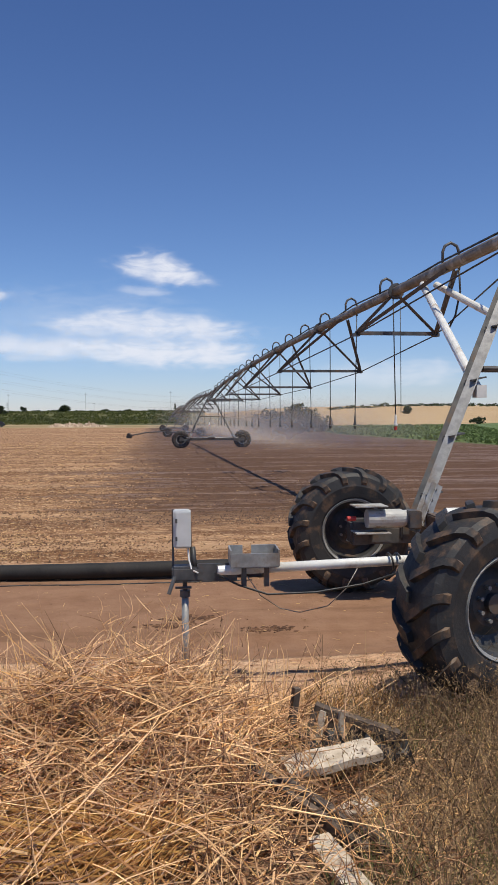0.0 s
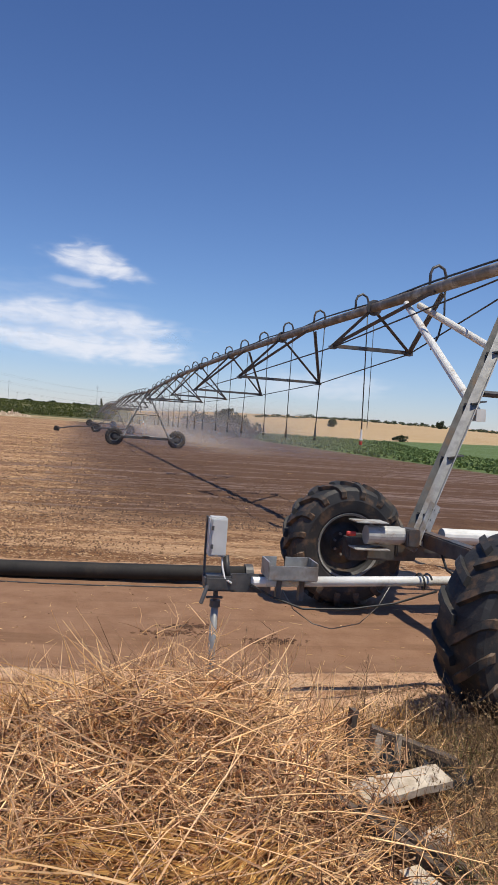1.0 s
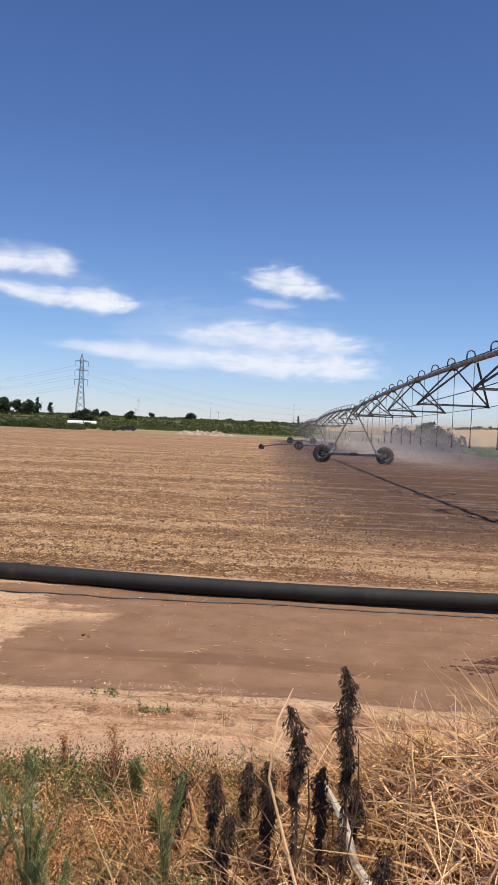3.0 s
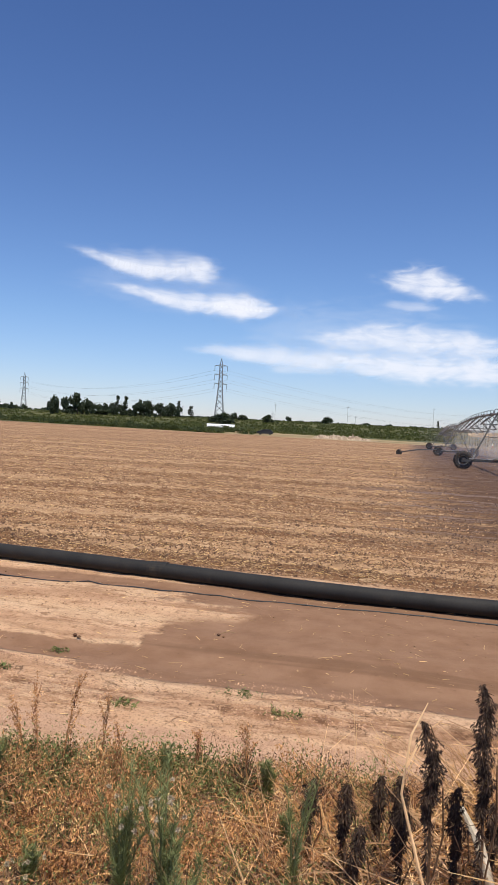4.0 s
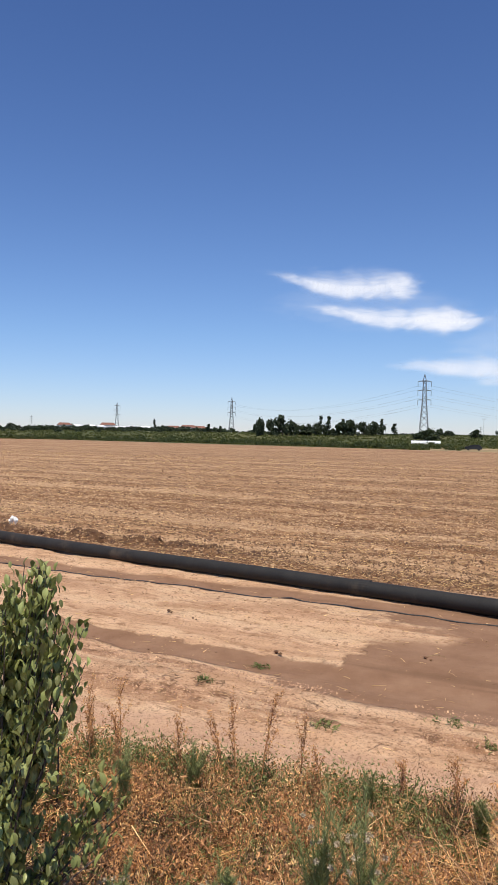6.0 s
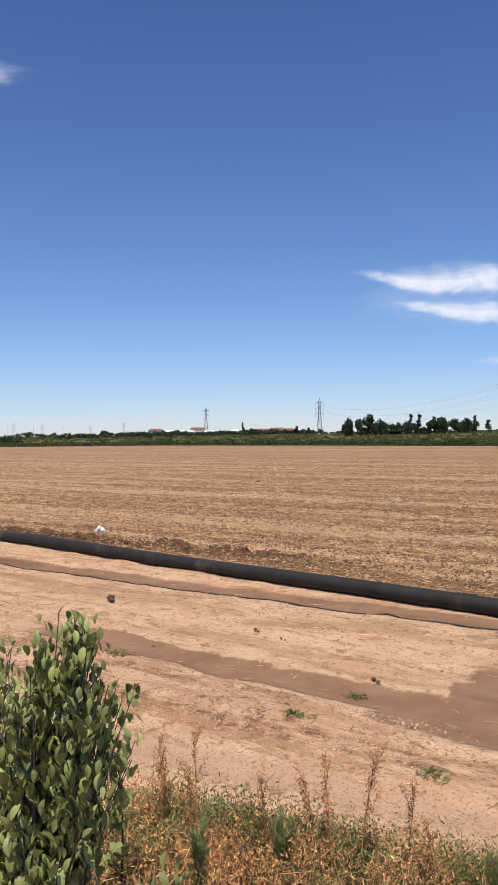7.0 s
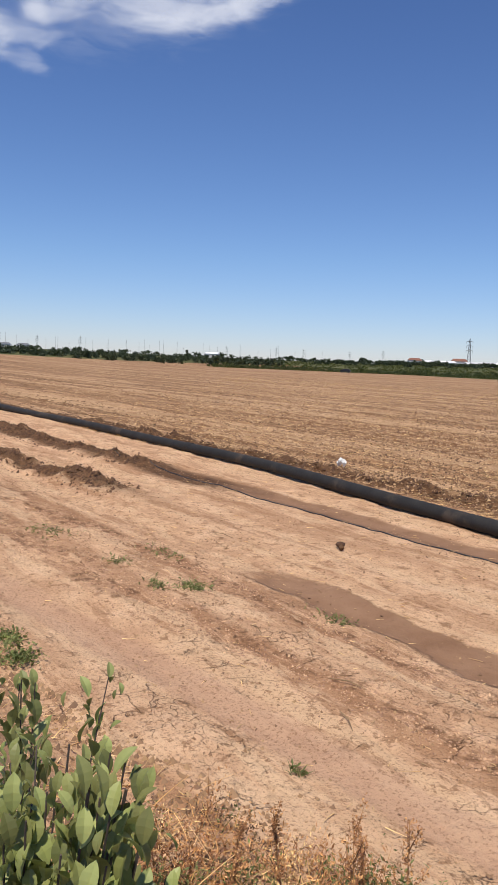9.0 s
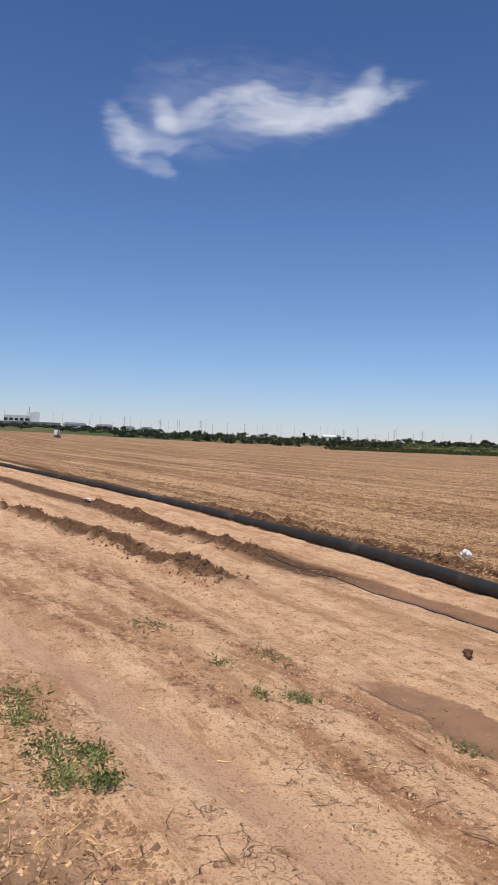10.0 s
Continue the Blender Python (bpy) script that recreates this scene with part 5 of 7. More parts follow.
def build_cloud(line, amount, swell=1.55):
    """A tapered ribbon of vapour through (yaw, pitch, half height in degrees)."""
    line = np.array(line)
    n, rows = 40, 8
    t = np.linspace(0, len(line) - 1, n + 1)
    k = np.arange(len(line))
    yaw, pitch, half = (np.interp(t, k, line[:, c]) for c in range(3))
    for arr in (yaw, pitch, half):
        arr[1:-1] = (arr[:-2] + arr[1:-1] + arr[2:]) / 3
    run = np.stack([np.gradient(yaw) * math.cos(radians(pitch.mean())), np.gradient(pitch)], 1)
    run /= np.maximum(1e-6, np.linalg.norm(run, axis=1))[:, None]
    for _ in range(6):
        run[1:-1] = (run[:-2] + run[1:-1] + run[2:]) / 3
    run /= np.maximum(1e-6, np.linalg.norm(run, axis=1))[:, None]
    side = np.stack([run[:, 1] / math.cos(radians(pitch.mean())), -run[:, 0]], 1)
    a0, p0 = radians(yaw.mean()), radians(pitch.mean())
    centre = EYE + Vector((-math.sin(a0) * math.cos(p0), math.cos(a0) * math.cos(p0), math.sin(p0))) * CLOUD_FAR
    turn = Matrix.Translation(centre) @ pose(0, 0, 0, 0, 0, math.degrees(a0))
    back = turn.inverted()
    vs, uv = [], []
    for j in range(rows + 1):
        for i in range(n + 1):
            k = half[i] * swell * (j / rows * 2 - 1)
            a, p = radians(yaw[i] + k * side[i][0]), radians(pitch[i] + k * side[i][1])
            vs.append(back @ (EYE + Vector((-math.sin(a) * math.cos(p), math.cos(a) * math.cos(p), math.sin(p))) * CLOUD_FAR))
            uv.append((i / n, j / rows))
    fs = [(j * (n + 1) + i, j * (n + 1) + i + 1, (j + 1) * (n + 1) + i + 1, (j + 1) * (n + 1) + i) for j in range(rows) for i in range(n)]
    ob = thing("cloud", Shape().add(vs, fs), CLOUD, "thin white wispy cloud in the blue sky", "cloud", "clouds", "structure")
    layer = ob.data.uv_layers.new(name="along")
    for loop in ob.data.loops:
        layer.data[loop.index].uv = uv[loop.vertex_index]
    ob.matrix_basis = turn
    ob.color = (1, 1, 1, amount)


build_cloud([(69.65, 22.13, 0.67), (67.39, 22.99, 1.26), (65.09, 23.31, 1.68), (63.42, 23.45, 1.77), (61.3, 23.14, 1.52), (58.78, 23.03, 1.26), (56.31, 23.58, 1.18), (53.87, 24.29, 1.01), (51.87, 24.76, 0.76), (49.1, 25.2, 0.34)], 0.52)
build_cloud([(68.8, 21.69, 0.42), (68.19, 23.22, 0.63), (66.47, 24.1, 0.59), (64.63, 24.32, 0.59), (63.54, 24.5, 0.63), (62.09, 23.91, 0.72), (60.45, 22.94, 0.59)], 0.32)
build_cloud([(69.22, 21.87, 0.42), (65.04, 22.1, 0.59), (61.48, 22.36, 0.67), (58.35, 22.82, 0.72), (55.89, 23.36, 0.76), (53.06, 24.19, 0.51)], 0.34)
build_cloud([(71.8, 21.7, 0.5), (69.8, 22.2, 0.9), (67.6, 22.8, 1.1), (65.4, 23.4, 0.6)], 0.4)
build_cloud([(71.73, 24.36, 0.59), (70.77, 23.12, 0.93), (70.14, 22.02, 0.93), (69.5, 20.55, 0.51)], 0.42)
build_cloud([(75.14, 23.69, 0.59), (73.93, 21.88, 1.09), (72.64, 20.31, 1.26), (72.14, 18.2, 0.67)], 0.42)
build_cloud([(74.39, 22.37, 0.59), (72.09, 21.08, 1.01), (70.0, 20.51, 0.76), (67.11, 21.35, 0.42)], 0.32)
build_cloud([(73.06, 19.61, 0.42), (70.78, 19.28, 0.76), (68.67, 18.52, 0.42)], 0.25)
build_cloud([(76.96, 21.21, 2.53), (70.93, 22.86, 3.58), (64.26, 23.42, 3.37), (57.57, 23.87, 2.78), (50.28, 25.01, 1.68)], 0.12)
build_cloud([(57.55, 23.52, 0.59), (55.53, 24.71, 1.09), (53.96, 26.19, 0.59)], 0.32)
build_cloud([(29.36, 12.33, 0.21), (26.47, 11.73, 0.38), (23.96, 11.07, 0.63), (21.03, 10.8, 0.84), (18.52, 10.97, 1.09), (16.84, 10.86, 1.01), (15.82, 10.57, 0.51)], 0.85)
build_cloud([(27.3, 11.84, 0.59), (23.56, 11.41, 0.93), (19.79, 11.41, 1.09), (16.42, 10.95, 0.84)], 0.3)
build_cloud([(26.41, 9.89, 0.21), (23.49, 9.4, 0.42), (20.12, 8.89, 0.72), (16.75, 8.59, 0.93), (13.82, 8.34, 0.84), (10.92, 8.39, 0.42)], 0.85)
build_cloud([(30.09, 9.94, 1.26), (23.08, 9.74, 1.77), (15.94, 9.19, 1.77), (10.92, 8.47, 1.01)], 0.11)
build_cloud([(20.42, 5.41, 0.29), (16.63, 5.29, 0.51), (12.45, 5.08, 0.67), (8.33, 4.76, 0.59), (4.31, 4.43, 0.42)], 0.5)
build_cloud([(5.08, 9.35, 0.34), (2.59, 9.08, 0.38), (-0.34, 8.97, 0.29)], 0.4)
build_cloud([(18.06, 9.14, 0.67), (16.56, 8.82, 0.84), (14.66, 8.67, 1.01), (12.91, 8.5, 0.76), (10.74, 8.58, 0.34)], 0.9)
build_cloud([(11.89, 7.31, 0.42), (9.88, 6.72, 0.76), (7.44, 6.38, 1.01), (4.59, 6.94, 1.09), (2.92, 6.78, 1.26), (-0.01, 6.58, 1.09), (-3.39, 6.21, 0.84), (-6.33, 6.06, 0.67), (-10.07, 5.91, 0.34)], 0.8)
build_cloud([(11.46, 6.13, 0.34), (8.63, 5.41, 0.67), (6.16, 4.72, 1.01), (3.27, 4.78, 1.26), (-0.51, 4.61, 1.26), (-3.87, 4.48, 1.18), (-6.39, 4.4, 0.76), (-8.47, 4.63, 0.34)], 0.85)
build_cloud([(18.7, 5.62, 0.42), (15.7, 5.29, 0.67), (12.22, 5.28, 0.84), (8.62, 5.01, 0.76), (5.35, 5.26, 0.51)], 0.5)
build_cloud([(17.99, 6.84, 1.68), (9.88, 6.64, 2.78), (1.65, 6.26, 3.37), (-7.17, 5.75, 1.85)], 0.16)
build_cloud([(13.36, 4.01, 0.34), (10.21, 4.43, 0.51), (6.15, 4.4, 0.59)], 0.4)
build_cloud([(-7.3, 2.43, 0.76), (-13.06, 3.02, 1.09), (-17.84, 2.98, 1.26), (-23.14, 3.41, 0.84)], 0.4)
build_cloud([(6.58, 11.1, 0.34), (4.31, 10.84, 0.76), (2.45, 10.94, 1.09), (1.19, 10.77, 1.26), (-0.3, 10.27, 1.01), (-1.99, 9.77, 0.59), (-4.1, 9.52, 0.25)], 0.95)


# ---- drifting water spray under the far spans ----
def spray_material():
    m = bpy.data.materials.new("water_spray")
    m.use_nodes = True
    nt = m.node_tree
    nt.nodes.remove(nt.nodes["Principled BSDF"])
    vec = nt.nodes.new("ShaderNodeTexCoord").outputs["Object"]
    sep = nt.nodes.new("ShaderNodeSeparateXYZ")
    nt.links.new(vec, sep.inputs[0])
    n = noise_tex(nt, vec, 0.35, 5, 0.6)
    across = math_node(nt, "SUBTRACT", 1.0, smooth_step(nt, math_node(nt, "ABSOLUTE", sep.outputs[0]), 0.5, 12.0))
    up = math_node(nt, "SUBTRACT", 1.0, smooth_step(nt, sep.outputs[2], 1.0, 3.5))
    amt = nt.nodes.new("ShaderNodeObjectInfo").outputs["Alpha"]
    a = math_node(nt, "MULTIPLY", math_node(nt, "MULTIPLY", across, up), math_node(nt, "ADD", 0.35, n))
    a = math_node(nt, "MULTIPLY", a, amt, True)
    d = nt.nodes.new("ShaderNodeBsdfDiffuse")
    d.inputs[0].default_value = (0.80, 0.71, 0.62, 1)
    tl = nt.nodes.new("ShaderNodeBsdfTranslucent")
    tl.inputs[0].default_value = (0.80, 0.71, 0.62, 1)
    both = nt.nodes.new("ShaderNodeMixShader")
    nt.links.new(d.outputs[0], both.inputs[1])
    nt.links.new(tl.outputs[0], both.inputs[2])
    tr = nt.nodes.new("ShaderNodeBsdfTransparent")
    mx = nt.nodes.new("ShaderNodeMixShader")
    nt.links.new(a, mx.inputs[0])
    nt.links.new(tr.outputs[0], mx.inputs[1])
    nt.links.new(both.outputs[0], mx.inputs[2])
    nt.links.new(mx.outputs[0], nt.nodes["Material Output"].inputs[0])
    return m


SPRAY = spray_material()


def build_spray():
    for y, amt in ((40.0, 0.22), (52.0, 0.36), (66.0, 0.42), (84.0, 0.46), (106.0, 0.46)):
        nx, nz = 28, 6
        vs = []
        for j in range(nz + 1):
            for i in range(nx + 1):
                u = i / nx * 2 - 1
                vs.append((u * 12.0, 2.4 * u * u + 0.5 * math.sin(u * 7 + j), 3.9 * j / nz - 0.4))
        fs = [(j * (nx + 1) + i, j * (nx + 1) + i + 1, (j + 1) * (nx + 1) + i + 1, (j + 1) * (nx + 1) + i) for j in range(nz) for i in range(nx)]
        ob = thing("water_spray", Shape().add(vs, fs), SPRAY, "fine drifting water spray under the irrigation span", "spray", "water spray", "stuff", smooth=True)
        m = MACHINE @ pose(7.0, y, 0)
        m.translation.z = z_at(m.translation.x, m.translation.y) - 0.02
        ob.matrix_basis = m @ Matrix.Diagonal((1, 1, 0.8 + y / 140, 1))
        ob.color = (1, 1, 1, amt)


build_spray()


# ---- vegetation and debris of the verge ----
STRAW = material("pale_dry_straw", (0.48, 0.25, 0.108), (0.95, 0.63, 0.36), 3, 0.75, 0, 0, 30, vary=0.55, island=True, leafy=0.12)
STRAW_GOLD = material("golden_straw", (0.42, 0.20, 0.055), (0.72, 0.42, 0.15), 3, 0.65, 0, 0, 30, vary=0.4, island=True, leafy=0.1)
RUST_STRAW = material("rust_brown_straw", (0.36, 0.165, 0.062), (0.78, 0.43, 0.18), 3, 0.8, 0, 0, 30, vary=0.5, island=True, leafy=0.1)
DRY_BROWN = material("dry_brown_weed", (0.15, 0.088, 0.045), (0.36, 0.235, 0.125), 3, 0.85, 0, 0, 30, vary=0.6, island=True, leafy=0.1)
# brown of dead stalks, also used to colour in shade between stems
DEAD_SHADE_BROWN = material("dead_and_shade_brown_stems", (0.075, 0.038, 0.020), (0.20, 0.110, 0.055), 3, 0.85, 0, 0, 30, vary=0.5, island=True, leafy=0.05)
RED_WEED = material("rust_red_dry_weed", (0.30, 0.125, 0.052), (0.84, 0.44, 0.190), 9, 0.8, 0, 0, 30, vary=0.4, island=True, leafy=0.12)
TAN_WEED = material("tan_dry_weed", (0.52, 0.31, 0.13), (0.92, 0.63, 0.32), 4, 0.8, 0, 0, 30, vary=0.5, island=True, leafy=0.12)
FEATHER_GREEN = material("feathery_green_weed", (0.185, 0.212, 0.078), (0.40, 0.42, 0.18), 4, 0.75, 0, 0, 30, vary=0.4, island=True, leafy=0.3)
GREEN_WEED = material("grey_green_weed", (0.125, 0.148, 0.045), (0.29, 0.305, 0.110), 4, 0.75, 0, 0, 30, vary=0.45, island=True, leafy=0.3)
SPIKE = material("blackish_seed_head", (0.026, 0.015, 0.010), (0.10, 0.058, 0.036), 12, 0.9, 0, 0, 40, vary=0.5, island=True)
SHRUB_LEAF = material("leathery_green_leaf", (0.175, 0.200, 0.064), (0.37, 0.385, 0.135), 9, 0.45, 0, 0.05, 40, vary=0.5, island=True, leafy=0.22)
SHRUB_YOUNG = material("young_yellow_leaf", (0.22, 0.24, 0.06), (0.36, 0.36, 0.12), 9, 0.5, 0, 0.05, 40, vary=0.3, island=True, leafy=0.3)
WOOD = material("bleached_timber", (0.42, 0.34, 0.24), (0.72, 0.63, 0.50), 12, 0.85, 0, 0.3, 50, stain=(0.22, 0.15, 0.10), stain_amount=0.3, stain_scale=9)
WOOD_DARK = material("weathered_dark_timber", (0.06, 0.045, 0.035), (0.17, 0.125, 0.09), 12, 0.9, 0, 0.3, 50)
BLACK_SHEET = material("black_torn_plastic", (0.012, 0.012, 0.012), (0.03, 0.03, 0.03), 8, 0.5, 0, 0.1, 40)
WHITE_FLUFF = material("dry_white_flower", (0.38, 0.31, 0.20), (0.58, 0.49, 0.34), 20, 0.9, 0, 0, 40)


def strands(s, p, d, length, droop, radius, segs, gg, wiggle=0.08):
    """Thin three-sided stalks from points p along directions d, sagging by droop."""
    n = len(p)
    d = d / np.linalg.norm(d, axis=1)[:, None]
    side = np.cross(d, np.array([0.3, 0.2, 1.0]))
    side /= np.maximum(1e-6, np.linalg.norm(side, axis=1))[:, None]
    top = np.cross(side, d)
    length, droop, radius = (np.broadcast_to(np.asarray(v, float), (n,)) for v in (length, droop, radius))
    bend = gg.normal(0, wiggle, (n, 3))
    rings = []
    for i in range(segs + 1):
        t = i / segs
        c = p + d * (length * t)[:, None] + bend * (length * t * t)[:, None]
        c[:, 2] -= droop * length * t * t
        r = (radius * (1 - 0.75 * t))[:, None]
        for k in range(3):
            a = k * math.tau / 3
            rings.append(c + (side * math.cos(a) + top * math.sin(a)) * r)
    v = np.stack(rings, 1)
    m = (segs + 1) * 3
    base = len(s.v)
    s.v.extend(map(tuple, v.reshape(-1, 3).tolist()))
    quad = np.array([(i * 3 + k, i * 3 + (k + 1) % 3, (i + 1) * 3 + (k + 1) % 3, (i + 1) * 3 + k) for i in range(segs) for k in range(3)])
    f = (quad[None] + (np.arange(n) * m)[:, None, None] + base).reshape(-1, 4)
    s.f.extend(map(tuple, f.tolist()))
    return s


def leaves(s, p, d, length, width, gg):
    """Small folded leaves at p along d: four triangles each."""
    n = len(p)
    d = d / np.linalg.norm(d, axis=1)[:, None]
    side = np.cross(d, gg.normal(0, 1, (n, 3)))
    side /= np.maximum(1e-6, np.linalg.norm(side, axis=1))[:, None]
    up = np.cross(side, d)
    ln, wd = np.broadcast_to(np.asarray(length, float), (n,))[:, None], np.broadcast_to(np.asarray(width, float), (n,))[:, None]
    a, b = p, p + d * ln
    m = p + d * ln * 0.5 - up * wd * 0.15
    v = np.stack([a, p + d * ln * 0.45 + side * wd / 2 + up * wd * 0.12, b, p + d * ln * 0.45 - side * wd / 2 + up * wd * 0.12, m], 1)
    base = len(s.v)
    s.v.extend(map(tuple, v.reshape(-1, 3).tolist()))
    tri = np.array([(0, 1, 4), (1, 2, 4), (2, 3, 4), (3, 0, 4)])
    f = (tri[None] + (np.arange(n) * 5)[:, None, None] + base).reshape(-1, 3)
    s.f.extend(map(tuple, f.tolist()))
    return s


def directions(n, lo, hi, gg, toward=None, spread=math.pi):
    az = gg.uniform(0, math.tau, n) if toward is None else toward + gg.normal(0, spread, n)
    el = np.radians(gg.uniform(lo, hi, n))
    return np.stack([np.cos(az) * np.cos(el), np.sin(az) * np.cos(el), np.sin(el)], 1)


def ground_points(x, y, lift=0.0):
    return np.stack([x, y, ground_height(x, y) + lift], 1)


def heap_height(x, y):
    h = 0.40 * np.exp(-(((x + 0.55) / 0.75) ** 2) - ((y - 3.55) / 0.55) ** 2) + 0.14 * np.exp(-(((x + 0.35) / 0.4) ** 2) - ((y - 3.95) / 0.4) ** 2)
    h = h + 0.24 * np.exp(-(((x + 1.15) / 0.6) ** 2) - ((y - 3.75) / 0.5) ** 2)
    h = h + 0.20 * np.exp(-(((x + 0.9) / 1.2) ** 2) - ((y - 2.6) / 0.7) ** 2)
    return h


def build_straw():
    gg = np.random.default_rng(41)
    n = 6200
    x, y = gg.normal(-0.75, 0.85, n), gg.normal(3.3, 0.65, n)
    ok = (x > -2.5) & (x < 0.75) & (y > 1.5) & (y < verge_edge(x) + 0.05) & ~((x > 0.02) & (y < 3.5) & (gg.random(n) < 0.85))
    x, y = x[ok], y[ok]
    p = ground_points(x, y)
    p[:, 2] += heap_height(x, y) * gg.uniform(0.0, 1.0, len(x))
    s = strands(Shape(), p, directions(len(x), -8, 30, gg), gg.uniform(0.15, 0.5, len(x)), gg.uniform(0.05, 0.3, len(x)), gg.uniform(0.0018, 0.0058, len(x)), 3, gg, 0.16)
    # upright wisps
    n = 1700
    x, y = gg.normal(-0.6, 0.7, n), gg.normal(3.65, 0.45, n)
    ok = (x > -1.7) & (x < 0.5) & (y < verge_edge(x) + 0.1) & (y > 2.2)
    x, y = x[ok], y[ok]
    p = ground_points(x, y)
    p[:, 2] += heap_height(x, y) * 0.5
    strands(s, p, directions(len(x), 35, 85, gg), gg.uniform(0.18, 0.5, len(x)), gg.uniform(0.1, 0.6, len(x)), gg.uniform(0.0018, 0.0048, len(x)), 4, gg, 0.22)
    n = 190
    x, y = gg.normal(-0.65, 0.75, n), gg.normal(3.2, 0.55, n)
    ok = (x > -2.2) & (x < 0.3) & (y > 1.7) & (y < verge_edge(x) - 0.1)
    x, y = x[ok], y[ok]
    p = ground_points(x, y)
    p[:, 2] += heap_height(x, y) * gg.uniform(0.8, 1.15, len(x)) + 0.02
    strands(s, p, directions(len(x), -6, 22, gg), gg.uniform(0.3, 0.75, len(x)), gg.uniform(0.05, 0.25, len(x)), gg.uniform(0.0026, 0.0050, len(x)), 4, gg, 0.12)
    thing("dry_straw", s, STRAW, "tangled heap of pale dry straw on the verge", "straw", kind="stuff")
    # dark brown stems inside the heap, their colour standing for shade in its gaps
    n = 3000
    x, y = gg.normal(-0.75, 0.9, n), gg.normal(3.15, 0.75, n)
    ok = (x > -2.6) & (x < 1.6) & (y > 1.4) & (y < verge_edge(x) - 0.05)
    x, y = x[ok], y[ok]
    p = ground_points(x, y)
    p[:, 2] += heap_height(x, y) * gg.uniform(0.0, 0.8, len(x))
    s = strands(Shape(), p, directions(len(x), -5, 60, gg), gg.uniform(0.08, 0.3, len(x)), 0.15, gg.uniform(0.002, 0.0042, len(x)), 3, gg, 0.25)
    thing("dead_stems", s, DEAD_SHADE_BROWN, "dark brown stems standing for shade under the straw", "dead stems", kind="stuff")
    n = 3400
    x, y = gg.normal(-0.8, 0.8, n), gg.normal(3.3, 0.6, n)
    ok = (x > -2.4) & (x < 0.6) & (y > 1.5) & (y < verge_edge(x))
    x, y = x[ok], y[ok]
    p = ground_points(x, y)
    p[:, 2] += heap_height(x, y) * gg.uniform(0.1, 0.95, len(x))
    s = strands(Shape(), p, directions(len(x), -5, 55, gg), gg.uniform(0.1, 0.4, len(x)), 0.2, gg.uniform(0.002, 0.0045, len(x)), 3, gg, 0.2)
    thing("rusty_straw", s, RUST_STRAW, "rust-brown older straw tangled through the heap", "straw", kind="stuff")
    # golden flattened bundle
    n = 420
    x, y = gg.normal(-0.62, 0.16, n), gg.normal(2.72, 0.10, n)
    p = ground_points(x, y)
    p[:, 2] += 0.10 + heap_height(x, y) * 0.5 * gg.uniform(0.3, 1.1, n)
    s = strands(Shape(), p, directions(n, -8, 16, gg, radians(165), 0.28), gg.uniform(0.3, 0.62, n), 0.12, gg.uniform(0.0028, 0.0048, n), 3, gg, 0.05)
    n = 260
    x, y = gg.normal(-0.45, 0.09, n), gg.normal(2.74, 0.10, n)
    p = ground_points(x, y)
    p[:, 2] += 0.14 + 0.1 * gg.random(n)
    strands(s, p, directions(n, -20, 8, gg, radians(228), 0.2), gg.uniform(0.25, 0.5, n), 0.1, gg.uniform(0.0028, 0.0048, n), 3, gg, 0.05)
    thing("straw_bundle", s, STRAW_GOLD, "golden flattened bundle of reed straw", "straw", kind="stuff")
    # reddish grass tuft clumps towards the track
    s = Shape()
    for cx, cy, k, ln in ((-1.27, 3.9, 330, 0.56), (-1.05, 3.85, 240, 0.5), (-1.5, 3.75, 160, 0.4), (-1.1, 3.55, 200, 0.42), (0.45, 4.2, 90, 0.35), (0.75, 4.25, 80, 0.35), (-0.1, 4.15, 60, 0.3), (-1.9, 4.05, 60, 0.25)):
        x, y = gg.normal(cx, 0.08, k), gg.normal(cy, 0.06, k)
        strands(s, ground_points(x, y), directions(k, 35, 86, gg), gg.uniform(0.4, 1.0, k) * ln, 0.25, 0.0036, 4, gg, 0.12)
    thing("grass_tufts", s, STRAW_GOLD, "rust-gold tufts of dry grass at the track edge", "dry grass", kind="stuff")
    # bare branching stalks standing through the heap
    s = Shape()
    for k in range(46):
        x, y = gg.normal(-0.45, 0.22), gg.normal(3.75, 0.22)
        h = gg.uniform(0.35, 0.72)
        base = np.array([[x, y, z_at(x, y) + 0.05]])
        d = directions(1, 60, 88, gg)
        strands(s, base, d, h, 0.05, 0.0045, 5, gg, 0.12)
        m = 12
        u = gg.uniform(0.3, 0.95, m)
        strands(s, base + d * (h * u)[:, None], directions(m, 10, 70, gg), gg.uniform(0.06, 0.2, m), 0.2, 0.0026, 3, gg, 0.3)
    thing("twiggy_stalks", s, STRAW, "bare branching pale stalks standing through the straw", "dry stalks", kind="stuff")
    # long single reeds leaning over the heap
    for (x, y, z), (dx, dy, dz), ln in (((-1.02, 2.15, 0.12), (0.55, 0.9, 0.42), 1.35), ((-0.95, 2.9, 0.2), (0.75, 0.5, 0.42), 0.9), ((-0.35, 3.55, 0.35), (0.5, 0.4, 0.55), 0.55), ((0.1, 3.1, 0.2), (-0.6, 0.2, 0.42), 0.75), ((-0.6, 3.3, 0.3), (0.9, 0.1, 0.15), 0.9)):
        one = strands(Shape(), np.array([[x, y, z]]), np.array([[dx, dy, dz]]), ln, 0.06, 0.005, 5, gg, 0.03)
        thing("dry_reed", one, STRAW, "single long pale reed leaning over the straw", "reed", "loose reeds")
